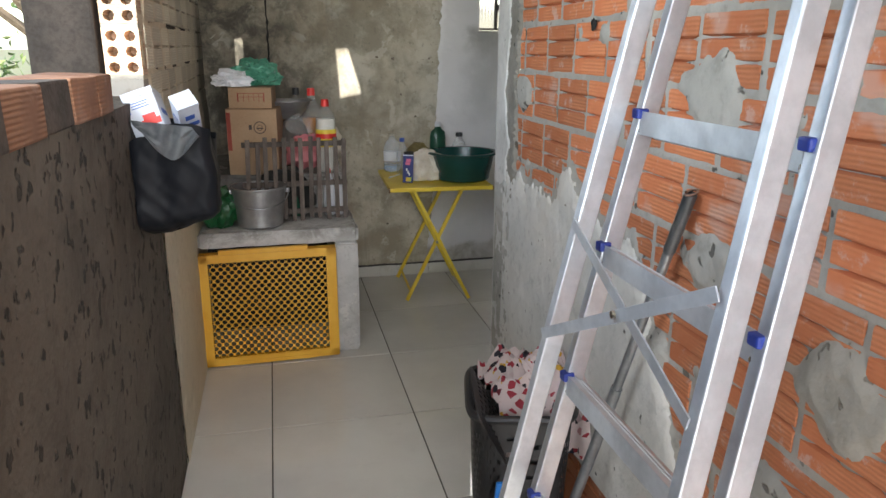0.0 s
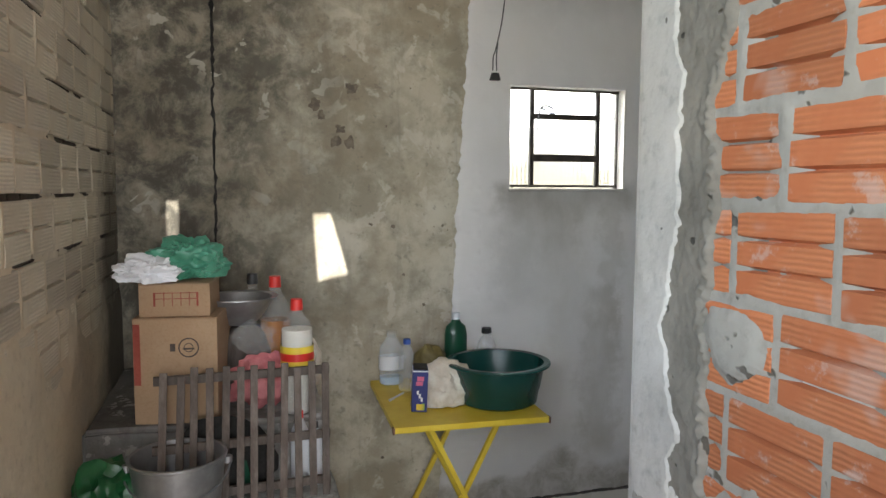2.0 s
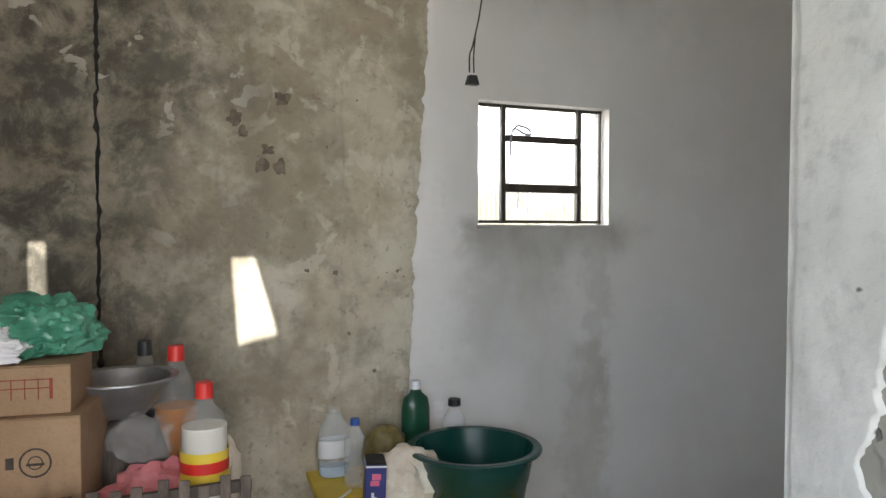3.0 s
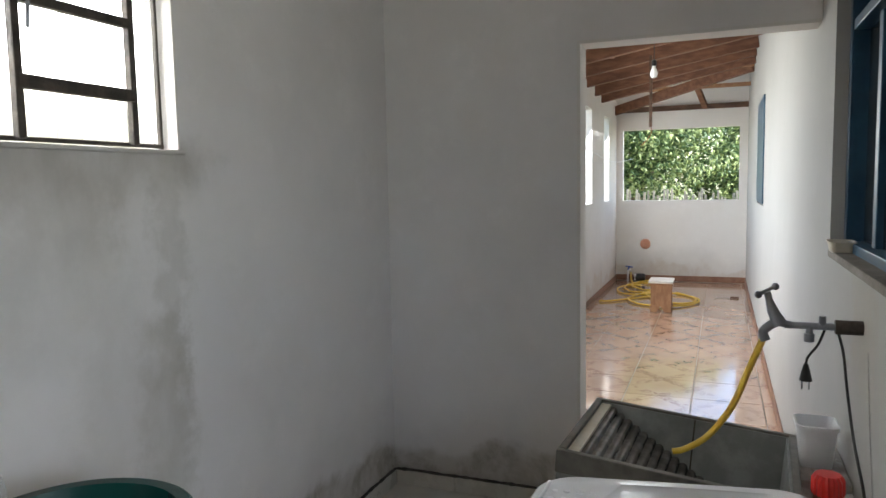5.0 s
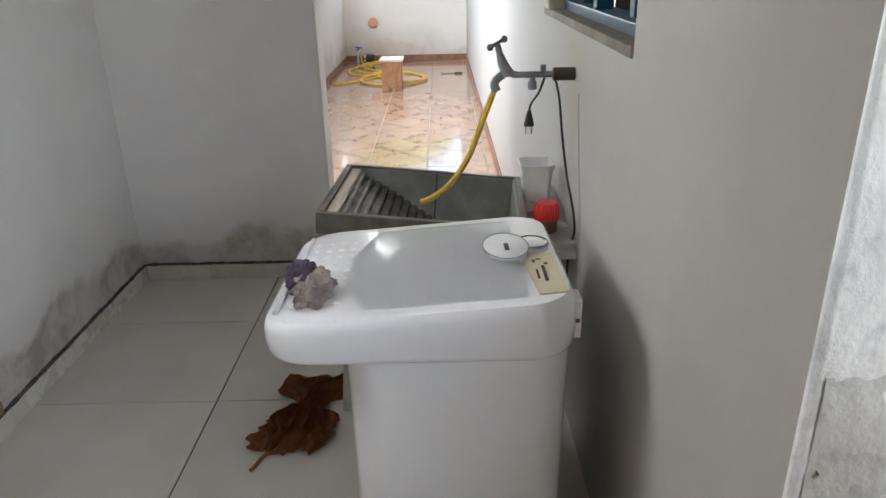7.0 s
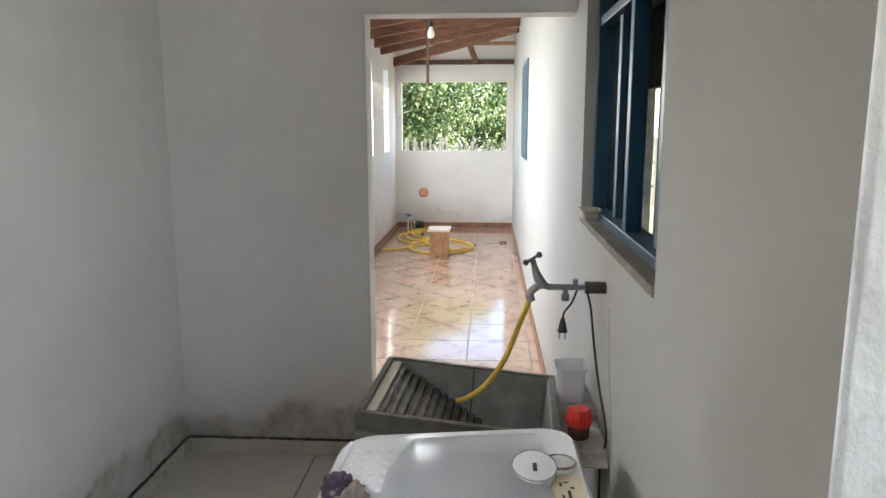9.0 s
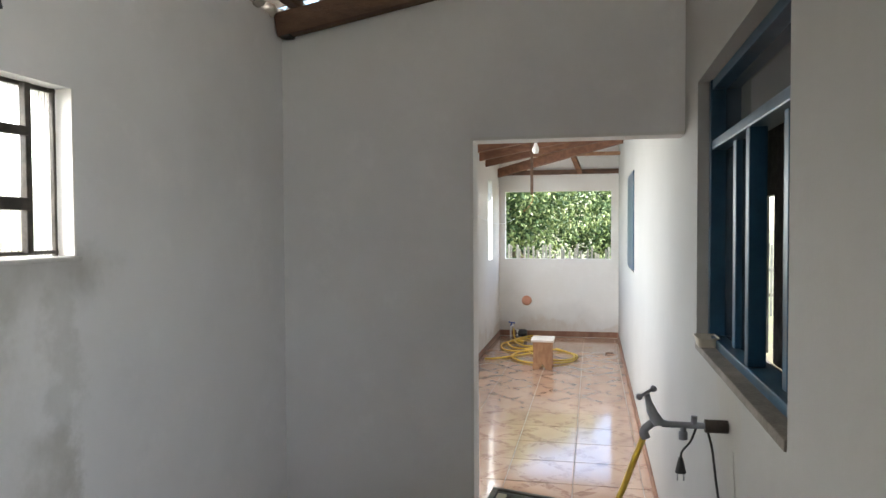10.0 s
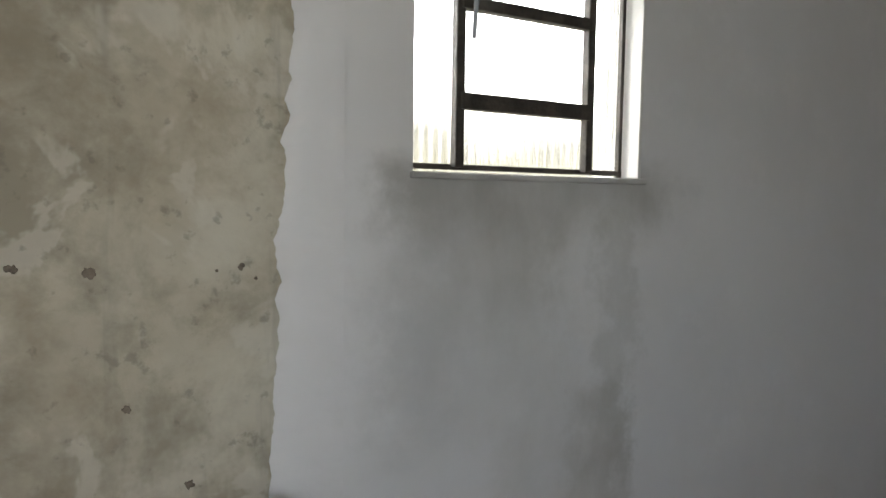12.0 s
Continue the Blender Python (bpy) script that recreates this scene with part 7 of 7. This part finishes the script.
def brick_grid(u0, u1, z0, z1, shift):
    out = []
    for r in range(int((z0 - RZ) // CZ) - 1, int((z1 - RZ) // CZ) + 2):
        base = 1.686 + shift + (0.105 if r % 2 else 0.0)
        for k in range(int((u0 - base) // CY) - 1, int((u1 - base) // CY) + 2):
            a, b = max(base + CY * k + 0.008, u0), min(base + CY * (k + 1) - 0.010, u1)
            za, zb = RZ + CZ * r + 0.006, RZ + CZ * r + 0.006 + BH
            if b - a > 0.03 and zb > z0 and za < z1:
                out.append((a, b, za, zb))
    return out


def lay_bricks(parent, face, bricks, material, turn, seed, jitter):
    rng = random.Random(seed)
    cache = {}
    for a, b, za, zb in bricks:
        ln = round(b - a, 3)
        if ln not in cache:
            cache[ln] = hollow_brick(ln, BH, 0.02, material, 0.008 if turn else 0.010, 2 if turn else 3)
        ob = part("brick", cache[ln], material, parent)
        ob.matrix_basis = pose(face + rng.uniform(-jitter, jitter), (a + b) / 2, (za + zb) / 2 + rng.uniform(-0.002, 0.002), rng.uniform(-0.8, 0.8), rng.uniform(-0.8, 0.8) * (0.5 if turn else 1), turn + rng.uniform(-0.7, 0.7) * (0.4 if turn else 1))


near = [q for q in brick_grid(-0.35, 2.40, 0.30, 2.15, 0.0)]
near = sorted(near, key=lambda q: abs((q[0] + q[1]) / 2 - 1.2) + abs((q[2] + q[3]) / 2 - 1.3))[:220]
lay_bricks(wall_brick, XB, near, "orange_brick", 0, 1, 0.0025)
rest = [q for q in brick_grid(-2.4, 2.40, 0.0, 3.1, 0.0) if q not in near]
bm = B()
for a, b, za, zb in rest:
    box(bm, XB, XB + 0.02, a, b, za, zb)
tagged(part("far_bricks", bm, "orange_brick", wall_brick), "", "", "", "stuff")


def joint_near(u, z, shift=0.0):
    """How deep a place lies inside its brick: 0 at the joint, up to 0.07 in the middle."""
    r = math.floor((z - RZ) / CZ)
    base = 1.686 + shift + (0.105 if r % 2 else 0.0)
    fu = (u - base) % CY
    fz = (z - RZ) % CZ
    return min(fu - 0.008, CY - 0.010 - fu, fz - 0.006, 0.147 - fz)


def fbm(x, y, z, n=4):
    s, a = 0.0, 1.0
    for k in range(n):
        s += a * noise.noise((x, y, z))
        x, y, z, a = x * 2.1 + 3.1, y * 2.1 + 1.7, z, a * 0.55
    return s


def render_low(y, z):
    """Proudness of the lower render over the bricks."""
    edge = 1.05 + 0.10 * max(0.0, 1 - abs(y - 1.76) / 0.14) + 0.030 * fbm(y * 3.1, 1.0, 5.0, 3)
    if y < 1.36:
        edge -= 1.5 * min(0.6, 1.36 - y)
    return min(0.013, 0.16 * (edge - z + 0.035 * fbm(y * 9, z * 9, 2.2) + 0.018 * fbm(y * 31, z * 31, 6.0, 2)))


def mortar(u, v):
    """Mortar between and over the bricks, and the rough plaster of the lower wall."""
    y, z = u, v
    d = joint_near(y, z)
    h = -0.0012 - 0.32 * max(0.0, d) + 0.0035 * fbm(y * 9, z * 9, 3.3) + 0.002 * noise.noise((y * 60, z * 60, 1))
    smear = fbm(y * 5.2, z * 4.2, 8.8, 5) + (0.30 * max(0.0, min(1.0, (1.3 - y) * 3)) * max(0.0, min(1.0, (1.25 - z) * 3))) + 0.22 * max(0.0, min(1.0, (y - 2.0) * 5))
    h = max(h, -0.012 + 0.045 * (smear - 0.52)) if smear > 0.45 else h
    # lower render: its upper edge climbs towards the corner of the house
    low = render_low(y, z)
    # vertical dressing of cement beside the corner
    side = min(-0.004, 0.35 * (y - 2.30))
    # patches
    for py, pz, pr in ((2.20, 1.345, 0.085), (1.09, 1.40, 0.11), (1.03, 1.06, 0.085), (1.60, 1.525, 0.035), (0.66, 0.95, 0.10), (0.78, 0.66, 0.11), (0.45, 1.12, 0.10), (1.22, 0.80, 0.06)):
        q = pr * (1 + 0.35 * fbm(y * 9 + pz, z * 9, 4.0)) - math.hypot((y - py), (z - pz) * 1.25)
        low = max(low, min(0.011, 0.35 * q))
    if math.hypot(y - 1.66, (z - 1.54) * 1.3) < 0.026:
        return (XB + 0.03, y, z)
    t_ = max(h, low, side)
    if t_ > 0.004:
        t_ += 0.0025 * fbm(y * 14, z * 14, 7.7) + (0.011 * fbm(y * 26, z * 20, 3.0) if 2.27 < y < 2.37 else 0.0)
    return (XB - t_, y, z)


ys = [-0.45 + 0.009 * i for i in range(325)]
zs = [0.28 + 0.009 * i for i in range(212)]
mo = sheet("mortar", ys, zs, mortar, "cement", wall_brick)
tagged(mo, "rough grey mortar and cement patches", "", "", "stuff")


def pale_coat(u, v):
    """The thin pale finish of the lower render."""
    h = render_low(u, v) + 0.0025 * fbm(u * 14, v * 14, 7.7) + 0.0025
    return (XB - h if h > 0.006 else XB + 0.012, u, v)


pc = sheet("pale_render", [-0.45 + 0.009 * i for i in range(312)], [0.28 + 0.009 * i for i in range(120)], pale_coat, "pale_render", wall_brick)
tagged(pc, "pale grey smoothed render of the lower wall", "", "", "stuff")


def broken_hole(y, z, r, seed):
    """A ragged hole in a brick's thin shell: shallow dish, its shade painted black."""
    bm = B()
    n = 20
    rim, deep = [], []
    for k in range(n):
        a = 2 * math.pi * k / n
        q = r * (1 + 0.5 * noise.noise((math.cos(a) * 1.5, math.sin(a) * 1.5, seed)) + 0.25 * noise.noise((math.cos(a) * 5, math.sin(a) * 5, seed)))
        rim.append(bm.verts.new((XB - 0.0075, y + q * 1.25 * math.cos(a), z + q * math.sin(a))))
        deep.append(bm.verts.new((XB - 0.0035, y + q * 0.9 * math.cos(a), z + q * 0.75 * math.sin(a))))
    for k in range(n):
        bm.faces.new((rim[k], rim[(k + 1) % n], deep[(k + 1) % n], deep[k]))
    bm.faces.new(deep)
    part("broken_hole", bm, "hearth_black", wall_brick, "dark broken hole in a brick")


broken_hole(1.655, 1.552, 0.015, 3.0)
broken_hole(0.75, 1.575, 0.012, 5.0)


# white plaster that wraps the corner of the house, with a ragged edge on the bricks
def strip_edge(z):
    return 2.352 + 0.050 * fbm(z * 2.6, 4.0, 1.0, 6) + 0.014 * noise.noise((z * 17, 5, 2)) + 0.009 * noise.noise((z * 43, 2, 7)) + 0.006 * noise.noise((z * 90, 2, 2))


def corner_face(u, v):
    edge = strip_edge(v)
    y = edge + (YH - edge) * u
    t_ = 0.012 * min(1.0, u * 40) + 0.0018 * fbm(y * 16, v * 14, 2, 4)
    if u > 0.999:
        return (XB - 0.010, YH + 0.001, v)
    return (XB - t_ + 0.006 * max(0.0, u - 0.93) / 0.07, y, v)


def dressing(u, v):
    """Rough cement thrown over the brick ends beside the corner."""
    left = 2.252 - 0.06 * max(0.0, min(1.0, (v - 1.62) * 2.5)) + 0.030 * fbm(v * 6.0, 2.0, 6.1, 5)
    grip = max(0.0, min(1.0, (u - left) / 0.014))
    crumb = max(0.0, noise.noise((u * 75, v * 75, 4)) + 0.25) * max(0.0, 1 - abs(u - left - 0.016) / 0.026)
    h = 0.006 + 0.0030 * fbm(u * 30, v * 22, 3.0, 5) + 0.0022 * noise.noise((u * 130, v * 130, 2)) + 0.018 * crumb
    return (XB - (-0.012 + (0.012 + h) * grip), u, v)


dr = sheet("corner_dressing", [2.142 + 0.0042 * i for i in range(70)], [0.25 + 0.0055 * i for i in range(360)], dressing, "dressing_cement", wall_brick)
tagged(dr, "rough crumbly cement beside the house corner", "", "", "stuff")
cf = sheet("corner_plaster", [i / 28 for i in range(29)], [0.0 + 0.007 * i for i in range(440)], corner_face, "corner_plaster")
tagged(cf, "white plaster wrapped round the house corner", "trim", "", "structure")


def corner_side(u, v):
    x = XB - 0.010 + u * 0.16
    return (x, YH + 0.001 + 0.0012 * noise.noise((x * 9, v * 9, 4)) * (u > 0.05), v)


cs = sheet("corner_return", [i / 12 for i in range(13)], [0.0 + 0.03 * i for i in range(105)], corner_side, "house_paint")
tagged(cs, "painted return of the house corner", "trim", "", "structure")

# limed bricks of the hearth wall, with their lime-filled joints
limed = [q for q in brick_grid(YJ + 0.09, YB, 0.9, 2.62, 0.06)]
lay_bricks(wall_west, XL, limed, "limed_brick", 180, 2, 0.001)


def lime(u, v):
    fz = (v - RZ) % CZ
    d = min(fz - 0.006, 0.147 - fz)
    h = -0.0015 - 0.20 * max(0.0, d)
    # deep joints sink behind the dark backing, which stands in for shade
    if d < 0.004:
        h -= 0.05 * max(0.0, fbm(u * 5.0, v * 17.0, 4.1) + 0.22)
    h += 0.0025 * fbm(u * 9, v * 9, 4.1)
    if joint_near(u, v, 0.06) < 0.003 and d > 0.004:
        h = 0.0005 + 0.003 * fbm(u * 20, v * 6, 2.2)
    return (XL + max(h, -0.03), u, v)


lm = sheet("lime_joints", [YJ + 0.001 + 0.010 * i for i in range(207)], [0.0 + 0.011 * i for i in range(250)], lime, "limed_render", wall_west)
tagged(lm, "limewash over the joints", "", "", "stuff")


def lime_low(u, v):
    return (XL + max(-0.02, min(0.007, 0.10 * (1.15 - v + 0.14 * fbm(u * 3, v * 3, 1.2)))) + 0.0015 * fbm(u * 15, v * 15, 2), u, v)


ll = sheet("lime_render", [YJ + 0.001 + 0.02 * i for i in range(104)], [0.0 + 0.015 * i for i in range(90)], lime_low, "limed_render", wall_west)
tagged(ll, "smooth limewashed lower wall", "", "", "stuff")


# open ends of the hollow bricks at the parapet opening
def brick_end(z):
    bm = B()
    w, h = 0.108, 0.142
    cells = []
    for i in range(2):
        for j in range(3):
            cw, ch = w / 2, h / 3
            cx, cz = (i + 0.5) * cw, (j + 0.5) * ch
            cells.append(((cx, cz), [(cx + cw / 2, cz + ch / 2), (cx - cw / 2, cz + ch / 2), (cx - cw / 2, cz - ch / 2), (cx + cw / 2, cz - ch / 2)]))
    holed_plate(bm, cells, lambda u, v, d: (XL - 0.113 + u, YJ + d, z + v), 0.0175, 0.09)
    box(bm, XL - 0.113, XL - 0.005, YJ + 0.0905, YJ + 0.096, z, z + h)
    box(bm, XL - 0.113, XL - 0.111, YJ + 0.001, YJ + 0.09, z, z + h)
    box(bm, XL - 0.006, XL - 0.0045, YJ + 0.001, YJ + 0.09, z, z + h)
    box(bm, XL - 0.113, XL - 0.005, YJ + 0.001, YJ + 0.09, z + h - 0.002, z + h)
    box(bm, XL - 0.113, XL - 0.005, YJ + 0.001, YJ + 0.09, z, z + 0.002)
    part("brick_end", bm, "pale_brick", wall_west, "pale brick end with six round holes")


z = 1.40
while z < 2.7:
    brick_end(z)
    bm = B()
    box(bm, XL - 0.112, XL - 0.006, YJ + 0.002, YJ + 0.094, z - 0.0125, z - 0.0005)
    part("mortar_bed", bm, "patch_cement", wall_west)
    z += 0.155
bm = B()
box(bm, XL - 0.112, XL - 0.006, YJ + 0.002, YJ + 0.094, 1.336, 1.387)
part("mortar_bed", bm, "patch_cement", wall_west)

# brick course on the parapet
rng = random.Random(4)
y = -1.6
while y < 1.72:
    ln = min(rng.choice((0.19, 0.19, 0.12)), 1.735 - y)
    if ln < 0.04:
        break
    bm = B()
    box(bm, -0.072, 0.072, -ln / 2, ln / 2, 0, 0.092, 0.006)
    worn(bm, 0.004, y, 18)
    ob = part("brick", bm, rng.choice(("sill_brick", "post_dark", "sill_brick", "post_dark")), bpy.data.objects["wall_parapet"])
    ob.matrix_basis = pose(XL - 0.070 + rng.uniform(-0.004, 0.003), y + ln / 2, 1.334, 0, rng.uniform(-1, 1), rng.uniform(-2, 2))
    y += ln + 0.01
